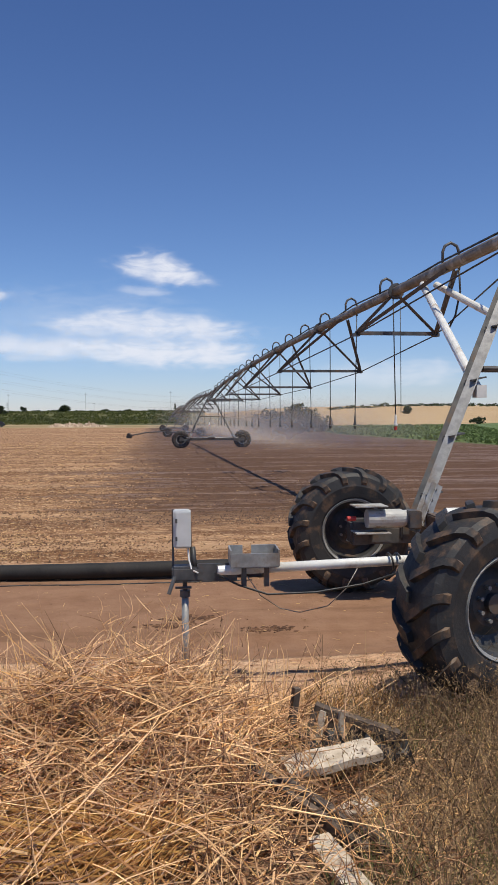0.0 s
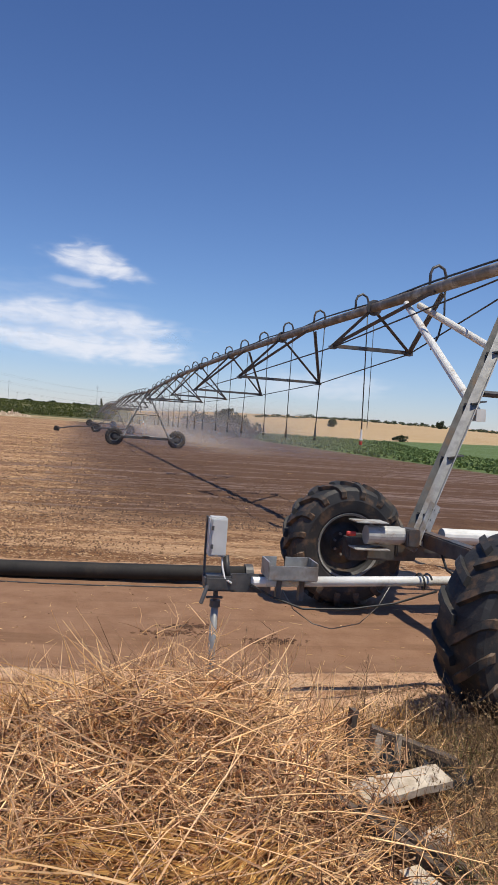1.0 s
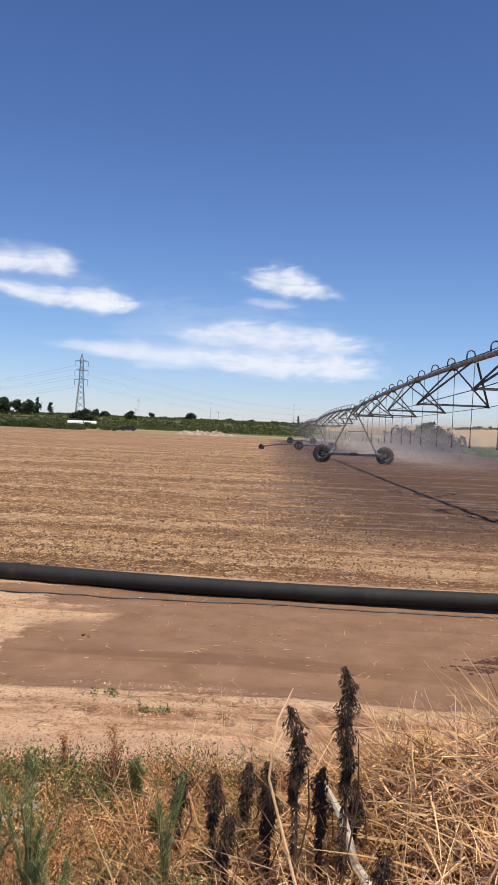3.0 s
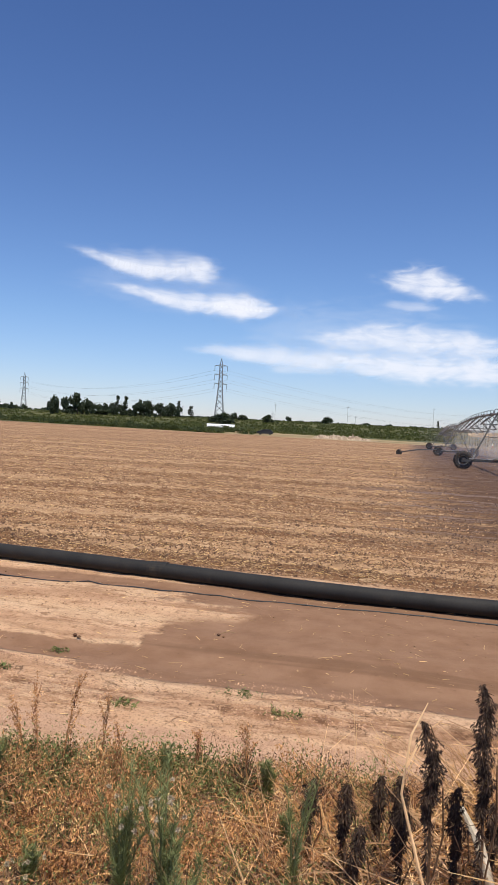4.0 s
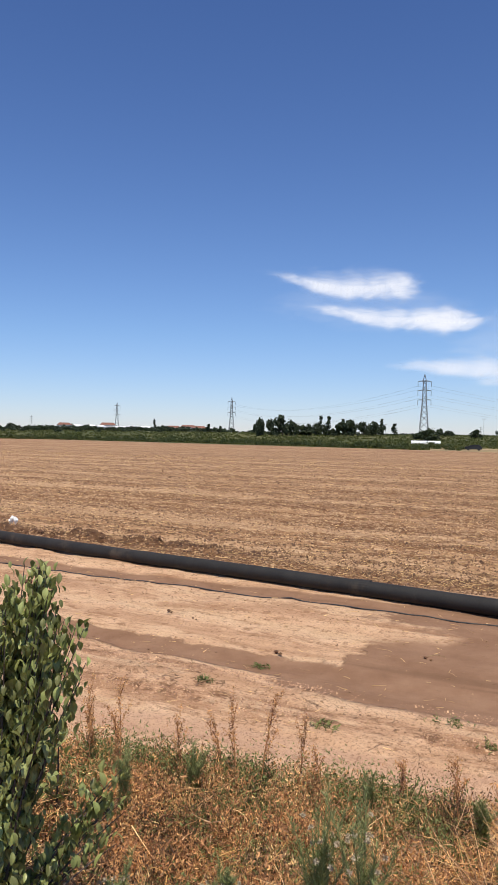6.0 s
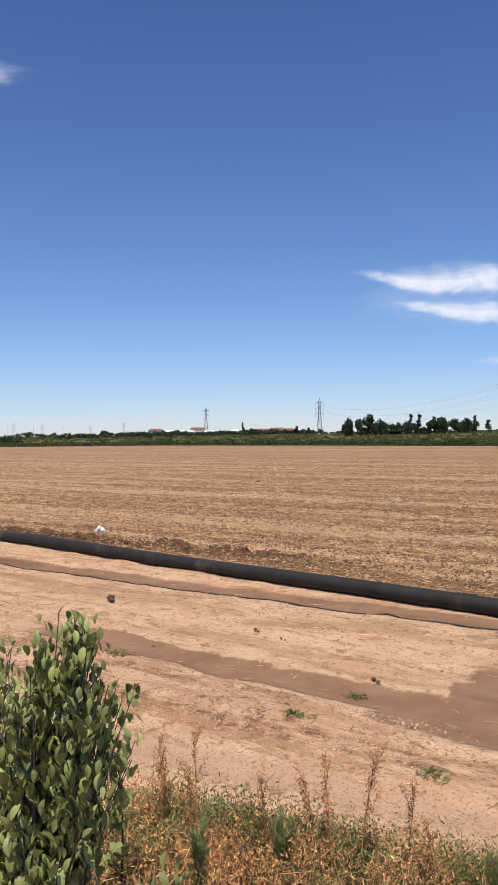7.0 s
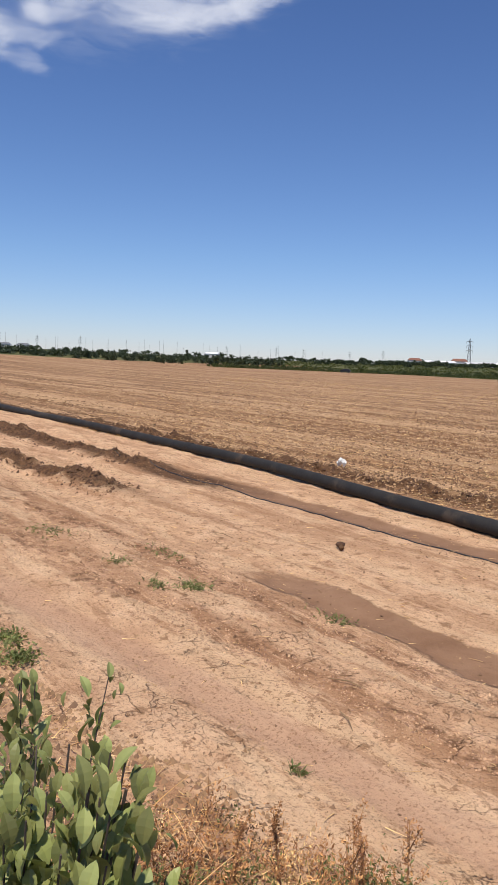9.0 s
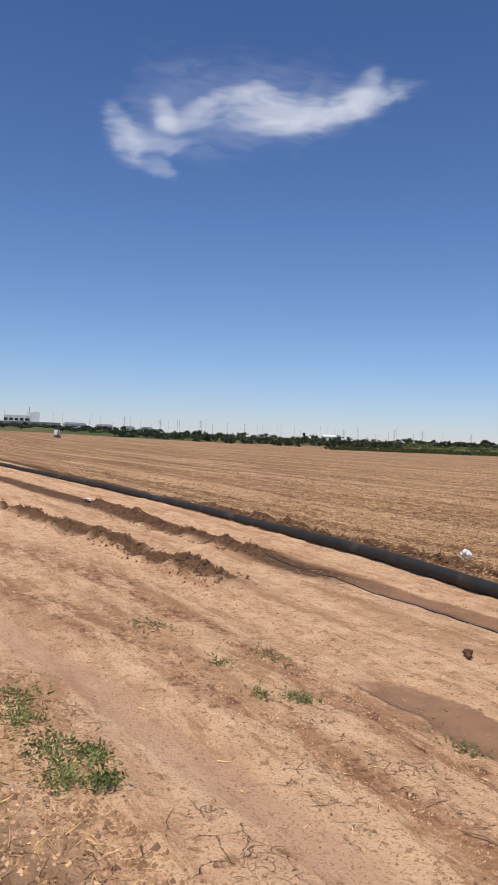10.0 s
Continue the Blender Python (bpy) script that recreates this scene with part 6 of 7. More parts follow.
    for x, y, h in ((-0.12, 4.05, 0.62), (-0.62, 3.9, 0.5), (0.42, 4.1, 0.45)):
        one = strands(Shape(), np.array([[x, y, z_at(x, y)]]), np.array([[0.05, 0.05, 1.0]]), h, 0.0, 0.005, 6, gg, 0.06)
        k = 14
        strands(one, np.array([[x, y, z_at(x, y) + h * u] for u in np.linspace(0.3, 0.95, k)]), directions(k, 20, 60, gg), 0.07, 0.0, 0.002, 2, gg, 0.2)
        thing("dead_stalk", one, DEAD_SHADE_BROWN, "thin upright dead weed stalk", "weed stalk", "dead stalks")


build_straw()


def build_right_weeds():
    """Grey-brown dead weeds with a little green before the near cart wheel."""
    gg = np.random.default_rng(43)
    n = 5600
    x, y = gg.uniform(0.35, 2.1, n), gg.uniform(1.9, 4.4, n)
    ok = gg.random(n) < np.clip(0.25 + 0.9 * (x - 0.35), 0, 1)
    x, y = x[ok], y[ok]
    n = len(x)
    s = strands(Shape(), ground_points(x, y), directions(n, 30, 88, gg), gg.uniform(0.1, 0.36, n) * (1 + 0.5 * smooth01(x, 0.8, 1.6)), 0.15, gg.uniform(0.0014, 0.0034, n), 4, gg, 0.22)
    t = gg.uniform(0.3, 1.0, (n, 5))
    tips = np.repeat(ground_points(x, y), 5, 0) + np.stack([gg.normal(0, 0.05, n * 5), gg.normal(0, 0.05, n * 5), (t * 0.30).ravel()], 1)
    leaves(s, tips, gg.normal(0, 1, (n * 5, 3)) + np.array([0, 0, 0.3]), gg.uniform(0.012, 0.028, n * 5), gg.uniform(0.003, 0.008, n * 5), gg)
    thing("dead_weeds", s, DRY_BROWN, "grey-brown dead weeds beside the cart wheel", "dead weeds", kind="stuff")
    n = 1500
    x, y = gg.uniform(0.3, 2.0, n), gg.uniform(1.9, 4.35, n)
    s = strands(Shape(), ground_points(x, y), directions(n, 10, 80, gg), gg.uniform(0.1, 0.35, n), 0.25, 0.0018, 3, gg, 0.2)
    n = 5200
    x, y = gg.uniform(-0.1, 2.0, n), gg.uniform(1.7, 4.3, n)
    clear = ~((x > 0.02) & (x < 0.62) & (y > 2.35) & (y < 3.5) & (gg.random(n) < 0.8))
    x, y = x[clear], y[clear]
    n = len(x)
    strands(s, ground_points(x, y, 0.006), directions(n, -3, 22, gg), gg.uniform(0.03, 0.16, n), 0.05, gg.uniform(0.0012, 0.003, n), 2, gg, 0.2)
    thing("thin_dry_grass", s, TAN_WEED, "sparse tan dry grass beside the timber", "dry grass", kind="stuff")
    s = Shape()
    for cx, cy, k, r in ((0.95, 2.6, 360, 0.16), (1.3, 3.1, 320, 0.16), (1.15, 2.75, 260, 0.12), (0.8, 3.75, 140, 0.1), (0.28, 3.55, 110, 0.08), (0.45, 2.75, 120, 0.09), (0.35, 2.15, 120, 0.12), (-0.25, 2.12, 520, 0.18), (1.15, 3.9, 120, 0.14), (0.62, 4.0, 60, 0.10), (0.2, 2.5, 60, 0.1), (0.1, 3.9, 90, 0.12)):
        x, y = gg.normal(cx, r, k), gg.normal(cy, r, k)
        strands(s, ground_points(x, y), directions(k, 40, 88, gg), gg.uniform(0.06, 0.2, k), 0.2, 0.002, 3, gg, 0.15)
    thing("green_grass_tufts", s, GREEN_WEED, "small green grass tufts among the litter", "grass", kind="stuff")


build_right_weeds()


def build_debris():
    def board(name, c, size, rot, mat, label):
        s = Shape()
        m = pose(*c, *rot)
        lx, ly, lz = size
        gg = np.random.default_rng(int(abs(c[0] * 1000)) + 3)
        n = 7
        top = [(lx * (i / (n - 1) - 0.5), ly * (0.5 - 0.12 * gg.random()), lz / 2) for i in range(n)]
        bot = [(lx * (i / (n - 1) - 0.5), -ly * (0.5 - 0.12 * gg.random()), lz / 2) for i in range(n)]
        verts = [m @ Vector(q) for q in top + bot] + [m @ Vector((q[0], q[1], -lz / 2)) for q in top + bot]
        faces = [(i, i + n, i + n + 1, i + 1) for i in range(n - 1)] + [(2 * n + i, 2 * n + i + 1, 3 * n + i + 1, 3 * n + i) for i in range(n - 1)]
        faces += [(i, i + 1, 2 * n + i + 1, 2 * n + i) for i in range(n - 1)] + [(n + i + 1, n + i, 3 * n + i, 3 * n + i + 1) for i in range(n - 1)]
        faces += [(0, 2 * n, 3 * n, n), (n - 1, 2 * n - 1, 4 * n - 1, 3 * n - 1)]
        thing(name, s.add(verts, faces), mat, label, "plank", "scrap timber")

    board("plank", (0.33, 3.33, 0.17), (0.44, 0.16, 0.035), (8, -4, 12), WOOD, "broken pale timber plank lying in the weeds")
    board("plank", (0.25, 2.66, 0.06), (0.48, 0.105, 0.03), (-4, 0, 104), WOOD, "bleached narrow plank end pointing out of the litter")
    board("plank", (0.28, 2.98, 0.10), (0.55, 0.05, 0.04), (0, 16, -38), WOOD_DARK, "dark weathered batten across the scrap wood")
    board("plank", (0.16, 3.02, 0.12), (0.60, 0.045, 0.04), (0, 14, -46), WOOD_DARK, "dark weathered batten leaning on the scrap wood")
    board("plank", (0.52, 3.66, 0.20), (0.42, 0.06, 0.03), (0, 14, -20), WOOD_DARK, "dark thin board resting on its edge")
    board("plank", (0.40, 3.12, 0.05), (0.16, 0.10, 0.03), (0, 0, 30), WOOD, "short pale wood offcut on the ground")
    board("plank", (0.215, 3.72, 0.20), (0.30, 0.05, 0.03), (0, -82, 10), WOOD_DARK, "short dark stake standing upright")
    for k in range(4):
        board("plank", (0.28 + 0.055 * k, 3.66, 0.14), (0.22, 0.035, 0.012), (10, -70 - 6 * k, 20 + 14 * k), WOOD if k % 2 else WOOD_DARK, "splintered slat leaning among the weeds")
    # torn black sheet
    gg = np.random.default_rng(9)
    nx, ny = 12, 8
    vs = []
    for j in range(ny):
        for i in range(nx):
            u, v = i / (nx - 1), j / (ny - 1)
            x, y = 0.22 + 0.5 * u + 0.04 * gg.random(), 3.42 + 0.26 * v + 0.04 * gg.random()
            vs.append((x, y, z_at(x, y) + 0.05 + 0.14 * abs(math.sin(u * 5 + v * 3)) * gg.random()))
    fs = [(j * nx + i, j * nx + i + 1, (j + 1) * nx + i + 1, (j + 1) * nx + i) for j in range(ny - 1) for i in range(nx - 1)]
    thing("plastic_sheet", Shape().add(vs, fs), BLACK_SHEET, "crumpled black plastic sheet under the scrap wood", "plastic sheet")


build_debris()


def build_seed_spikes():
    gg = np.random.default_rng(51)
    for x, y, h, head in ((-1.61, 3.14, 0.90, 0.42), (-1.77, 3.15, 0.74, 0.33), (-1.68, 3.25, 0.50, 0.24), (-2.06, 3.35, 0.42, 0.20), (-1.86, 3.3, 0.40, 0.20), (-2.0, 3.2, 0.36, 0.20), (-1.50, 3.0, 0.36, 0.14), (-1.95, 3.5, 0.40, 0.20), (-1.88, 3.52, 0.40, 0.18), (-2.2, 3.45, 0.38, 0.18), (-1.56, 3.3, 0.44, 0.2)):
        z = z_at(x, y)
        t = empty("dead_seed_spike", "tall blackened dead weed with a drooping seed head", "dried weed", Matrix.Translation((x, y, z)), "blackened seed spikes")
        bend = -0.022 if h > 0.6 else 0.012
        part("stem", Shape().tube([(0, 0, -0.02), (0.01, 0.0, h * 0.4), (0.0, 0.01, h * 0.75), (0.01, 0, h * 0.92), (bend * 0.5, 0, h * 0.99), (bend, 0, h * 0.96)], [0.006, 0.005, 0.004, 0.003, 0.002, 0.001], 5).tube([(0.0, 0, h * 0.15), (0.05, 0.02, h * 0.5), (0.04, 0.0, h * 0.72)], [0.003, 0.003, 0.002], 4), DEAD_SHADE_BROWN, t)
        n = int(2300 * head / 0.3)
        zz = h - head * gg.random(n) ** 0.8
        r = (0.030 + 0.012 * np.sin(zz * 70 + h * 40)) * np.clip((h - zz) / head * 5, 0.35, 1) * np.clip((zz - (h - head * 1.1)) / head * 2.0, 0.22, 1)
        a = gg.uniform(0, math.tau, n)
        tip = np.clip((zz - h * 0.86) / (h * 0.14), 0, 1)
        out = gg.random(n)
        p = np.stack([np.cos(a) * r * out + bend * tip ** 1.5 + 0.008 * np.sin(zz * 23 + h), np.sin(a) * r * out, zz], 1)
        d = np.stack([np.cos(a), np.sin(a), gg.uniform(-2.6, -0.3, n)], 1)
        part("seed_head", leaves(Shape(), p, d, gg.uniform(0.008, 0.022, n), 0.0045, gg), SPIKE, t)
        n = int(150 * h / 0.5)
        zz = gg.uniform(0.1 * h, h - head * 0.8, n)
        a = gg.uniform(0, math.tau, n)
        part("shrivelled_leaves", leaves(Shape(), np.stack([0 * zz, 0 * zz, zz], 1), np.stack([np.cos(a), np.sin(a), gg.uniform(-2.8, -0.3, n)], 1), gg.uniform(0.015, 0.04, n), 0.006, gg), SPIKE, t)
    # bleached forked stick and a rag of white bark
    s = Shape().tube([(-1.70, 3.05, 0.02), (-1.78, 3.12, 0.25), (-1.86, 3.2, 0.48), (-1.84, 3.25, 0.66), (-1.79, 3.3, 0.76)], [0.006, 0.006, 0.005, 0.004, 0.002], 6)
    s.tube([(-1.85, 3.22, 0.56), (-1.80, 3.28, 0.66), (-1.74, 3.32, 0.70)], [0.005, 0.003, 0.002], 5)
    thing("bleached_stick", s, STRAW, "bleached forked stalk standing among dead weeds", "stick")
    s = Shape().tube([(-1.66, 3.35, 0.40), (-1.60, 3.28, 0.32), (-1.56, 3.18, 0.22), (-1.47, 3.08, 0.14), (-1.42, 3.0, 0.03)], [0.008, 0.018, 0.016, 0.022, 0.010], 7)
    thing("bleached_branch", s, WOOD, "whitish peeling branch leaning in the weeds", "branch")


build_seed_spikes()


def build_weed_bank():
    """Rust-brown, tan and green weeds between the seed spikes and the shrub."""
    gg = np.random.default_rng(61)
    kinds = iter(range(71, 200, 3))

    def bank(count, x0, x1, y0, y1, hlo, hhi, per, leaf, mat, name, label, el=(40, 88), edge=0.0, thin=0.0024, spread=0.028):
        m = max(1, count // 11)
        who = gg.integers(0, m, count)
        off = gg.normal(0, 0.055, (2, count))
        x, y = gg.uniform(x0, x1, m)[who] + off[0], gg.uniform(y0, y1, m)[who] + off[1]
        dome = 0.55 + 0.6 * np.exp(-(off[0] ** 2 + off[1] ** 2) / 0.005)
        tall = gg.uniform(hlo, hhi, m)[who] * dome
        keep = (y < verge_edge(x) - edge) & (fbm(x, y, 1.9, 3, next(kinds)) > gg.uniform(-0.45, 0.12, count)) & (x > -5.0 + 0.5 * gg.random(count) ** 0.5 * np.where(gg.random(count) < 0.8, 1, 0))
        x, y, tall = x[keep], y[keep], tall[keep]
        n = len(x)
        h = tall * gg.uniform(0.75, 1.15, n) * np.clip(1.0 + 1.2 * fbm(x, y, 1.1, 3, 75), 0.5, 1.6)
        p = ground_points(x, y)
        d = directions(n, el[0], el[1], gg)
        s = strands(Shape(), p, d, h, 0.05, thin, 3, gg, 0.15)
        t = gg.uniform(0.15, 1.0, (n, per))
        q = (p[:, None] + d[:, None] * (h[:, None] * t)[:, :, None]).reshape(-1, 3) + gg.normal(0, spread, (n * per, 3)) * np.array([1.0, 1.0, 0.5])
        leaves(s, q, gg.normal(0, 1, (n * per, 3)) + np.array([0, 0, 0.8]), gg.uniform(0.5, 1.4, n * per) * leaf, gg.uniform(0.2, 0.45, n * per) * leaf, gg)
        thing(name, s, mat, label, "weeds", kind="stuff")

    bank(7000, -5.6, -1.7, 1.6, 4.4, 0.06, 0.21, 24, 0.020, RED_WEED, "rusty_weeds", "rust-brown drying weeds covering the verge")
    bank(2600, -5.6, -1.4, 1.6, 4.4, 0.06, 0.18, 24, 0.018, TAN_WEED, "tan_weeds", "tan dead weeds mixed through the verge")
    bank(2700, -5.2, -1.9, 1.8, 4.5, 0.06, 0.20, 26, 0.019, GREEN_WEED, "green_weeds", "grey-green low weeds along the track edge")
    # low dark growth puts the shadow between clumps into colour
    bank(6200, -5.4, -1.6, 1.6, 4.35, 0.05, 0.20, 20, 0.016, DEAD_SHADE_BROWN, "brown_stems", "thin dark stems standing for shade among the verge weeds", (30, 88))
    # fallen golden and pale stems woven through the growth
    for count, mat, name, label in ((1800, STRAW_GOLD, "golden_stems", "golden fallen stems woven through the verge weeds"), (1500, STRAW, "pale_stems", "pale fallen stems woven through the verge weeds"), (2600, RUST_STRAW, "rusty_stems", "rust-brown fallen stems woven through the verge weeds")):
        x, y = gg.uniform(-5.3, -1.8, count), gg.uniform(1.7, 4.25, count)
        keep = (y < verge_edge(x) - 0.12) & (fbm(x, y, 1.6, 3, next(kinds)) > gg.uniform(-0.4, 0.25, count))
        x, y = x[keep], y[keep]
        n = len(x)
        thing(name, strands(Shape(), ground_points(x, y, 0.0) + np.array([0, 0, 1.0]) * gg.uniform(0.02, 0.17, n)[:, None], directions(n, -25, 50, gg), gg.uniform(0.04, 0.15, n), 0.15, gg.uniform(0.0010, 0.0024, n), 3, gg, 0.25), mat, label, "dry stems", kind="stuff")
    # upright dock stalks with rust-red seed clusters
    for x, y, h in [(-4.15, 3.55, 0.46), (-4.0, 3.6, 0.5), (-3.75, 3.72, 0.36), (-3.48, 3.75, 0.44), (-3.40, 3.8, 0.48), (-3.25, 3.85, 0.42), (-3.08, 3.75, 0.30), (-2.55, 3.95, 0.34), (-2.78, 3.9, 0.26), (-4.35, 3.5, 0.40), (-3.9, 3.45, 0.38), (-3.6, 3.85, 0.34), (-4.45, 3.35, 0.36), (-4.25, 3.7, 0.30)]:
        d = Vector((gg.normal(0, 0.12), gg.normal(0, 0.08), 1)).normalized()
        s = Shape().tube([(0, 0, -0.01), tuple(d * h * 0.5 + Vector((gg.normal(0, 0.008), 0, 0))), tuple(d * h)], [0.0035, 0.0028, 0.001], 4)
        for b in range(4):
            u = 0.45 + 0.13 * b
            e = (d + Vector((gg.normal(0, 0.5), gg.normal(0, 0.5), 0.1))).normalized()
            s.tube([tuple(d * h * u), tuple(d * h * u + e * h * 0.26)], [0.002, 0.0008], 3)
            k = 46
            w = gg.uniform(0.15, 1, k)
            p = np.array(d * h * u)[None] + np.array(e)[None] * (h * 0.26 * w)[:, None] + gg.normal(0, 0.006, (k, 3))
            leaves(s, p, gg.normal(0, 1, (k, 3)) + np.array([0, 0, 0.8]), gg.uniform(0.006, 0.012, k), gg.uniform(0.004, 0.008, k), gg)
        k = 150
        w = gg.uniform(0.45, 1.0, k)
        p = np.array(d)[None] * (h * w)[:, None] + gg.normal(0, 0.008, (k, 3))
        leaves(s, p, gg.normal(0, 1, (k, 3)) + np.array([0, 0, 0.8]), gg.uniform(0.006, 0.013, k), gg.uniform(0.004, 0.008, k), gg)
        ob = thing("seeding_dock", s, RED_WEED, "upright rust-red seed stalk standing above the verge weeds", "weed stalk", "seeding docks")
        ob.location = (x, y, z_at(x, y))
    # green fringe at the edge of the track
    n = 1500
    x = gg.uniform(-4.3, -1.9, n)
    y = verge_edge(x) - np.abs(gg.normal(0.05, 0.16, n))
    keep = fbm(x, y, 1.4, 3, 131) > gg.uniform(-0.35, 0.2, n)
    x, y = x[keep], y[keep]
    n = len(x)
    per = 26
    p = np.repeat(ground_points(x, y), per, 0) + np.abs(gg.normal(0, 1, (n * per, 3))) * np.array([0.0, 0.0, 0.07]) + gg.normal(0, 0.03, (n * per, 3)) * np.array([1, 1, 0])
    s = leaves(Shape(), p, gg.normal(0, 1, (n * per, 3)) + np.array([0, 0, 0.6]), gg.uniform(0.012, 0.028, n * per), gg.uniform(0.004, 0.009, n * per), gg)
    thing("fringe_weeds", s, GREEN_WEED, "low green weeds fringing the edge of the track", "weeds", kind="stuff")
    # straggling dry stalks over the right end
    n = 900
    x, y = gg.uniform(-2.4, -1.0, n), gg.uniform(2.3, 4.2, n)
    s = strands(Shape(), ground_points(x, y), directions(n, 5, 75, gg), gg.uniform(0.15, 0.5, n), 0.2, 0.0022, 4, gg, 0.2)
    thing("pale_stalks", s, STRAW, "pale crossing dry stalks behind the seed spikes", "dry stalks", kind="stuff")


build_weed_bank()


def build_fleabane(x, y, h, stems, flowers, label):
    gg = np.random.default_rng(int(abs(x * 100)) + 5)
    t = empty("green_weed_plant", label, "weed plant", Matrix.Translation((x, y, z_at(x, y))), "green feathery weeds")
    lf = Shape()
    tips = []
    for k in range(stems):
        a, lean = k * 2.4 + gg.random(), gg.uniform(0.05, 0.28)
        hh = h * gg.uniform(0.6, 1.0)
        pts = [(lean * hh * u * u * math.cos(a), lean * hh * u * u * math.sin(a), hh * u) for u in np.linspace(0, 1, 6)]
        tips.append(pts[-1])
        part("stem", Shape().tube(pts, [0.004, 0.0035, 0.003, 0.003, 0.002, 0.001], 4), FEATHER_GREEN, t)
        n = 240
        u = gg.uniform(0.08, 1.0, n)
        p = np.stack([lean * hh * u * u * math.cos(a), lean * hh * u * u * math.sin(a), hh * u], 1)
        b = gg.uniform(0, math.tau, n)
        leaves(lf, p, np.stack([np.cos(b), np.sin(b), gg.uniform(0.5, 1.8, n)], 1), gg.uniform(0.02, 0.055, n) * (1.15 - 0.5 * u), 0.0026, gg)
    part("foliage", lf, FEATHER_GREEN, t)
    for k in range(flowers):
        b, r, z = gg.uniform(0, math.tau), gg.uniform(0.01, 0.10), h * gg.uniform(0.62, 0.84)
        n = 26
        p = np.tile(np.array([r * math.cos(b), r * math.sin(b) - 0.03, z]), (n, 1))
        part("flower_head", leaves(Shape(), p, gg.normal(0, 1, (n, 3)) + np.array([0, 0, 0.6]), 0.012, 0.005, gg), WHITE_FLUFF, t, "dry white flower head")


build_fleabane(-2.74, 2.95, 0.55, 12, 10, "feathery green weed with dry white flower heads")
build_fleabane(-2.58, 2.92, 0.60, 12, 12, "tall feathery green weed with dry white flower heads")
build_fleabane(-4.0, 2.95, 0.40, 9, 0, "bushy green feathery weed among rusty growth")
build_fleabane(-3.62, 3.62, 0.26, 7, 0, "low green feathery weed at the track edge")
build_fleabane(-2.9, 3.85, 0.22, 7, 0, "low green feathery weed fringing the track")
build_fleabane(-2.45, 3.9, 0.24, 7, 0, "low green feathery weed beside pale stems")
build_fleabane(-3.0, 2.5, 0.24, 7, 12, "low green weed with many dry flower heads")
build_fleabane(-3.1, 3.0, 0.20, 6, 8, "small grey-green weed with pale flower heads")
build_fleabane(-2.3, 3.55, 0.22, 6, 0, "small green weed in the gap of bare soil")
build_fleabane(-1.9, 2.75, 0.30, 7, 0, "green feathery weed beneath the dark seed heads")
build_fleabane(-2.21, 3.2, 0.50, 4, 0, "slender bright green feathery weed")
build_fleabane(-3.75, 3.3, 0.34, 8, 0, "low grey-green feathery weed")
build_fleabane(-2.49, 2.83, 0.38, 10, 0, "low green feathery weed among rusty growth")
build_fleabane(-3.35, 2.75, 0.26, 6, 9, "small green weed with dry white flower heads")
build_fleabane(-2.05, 2.8, 0.28, 6, 0, "thin green weed among dry stalks")


def leathery_leaf():
    """An oval leaf 1 long, folded along its rib."""
    s = Shape()
    prof = [(0.0, 0.015), (0.12, 0.11), (0.3, 0.205), (0.5, 0.245), (0.7, 0.225), (0.87, 0.13), (1.0, 0.0)]
    vs = []
    for u, w in prof:
        z = 0.10 * math.sin(u * math.pi)
        vs += [(u, -w, z + w * 0.35), (u, 0, z), (u, w, z + w * 0.35)]
    fs = []
    for i in range(len(prof) - 1):
        a = 3 * i
        fs += [(a, a + 1, a + 4, a + 3), (a + 1, a + 2, a + 5, a + 4)]
    return np.array(vs), fs


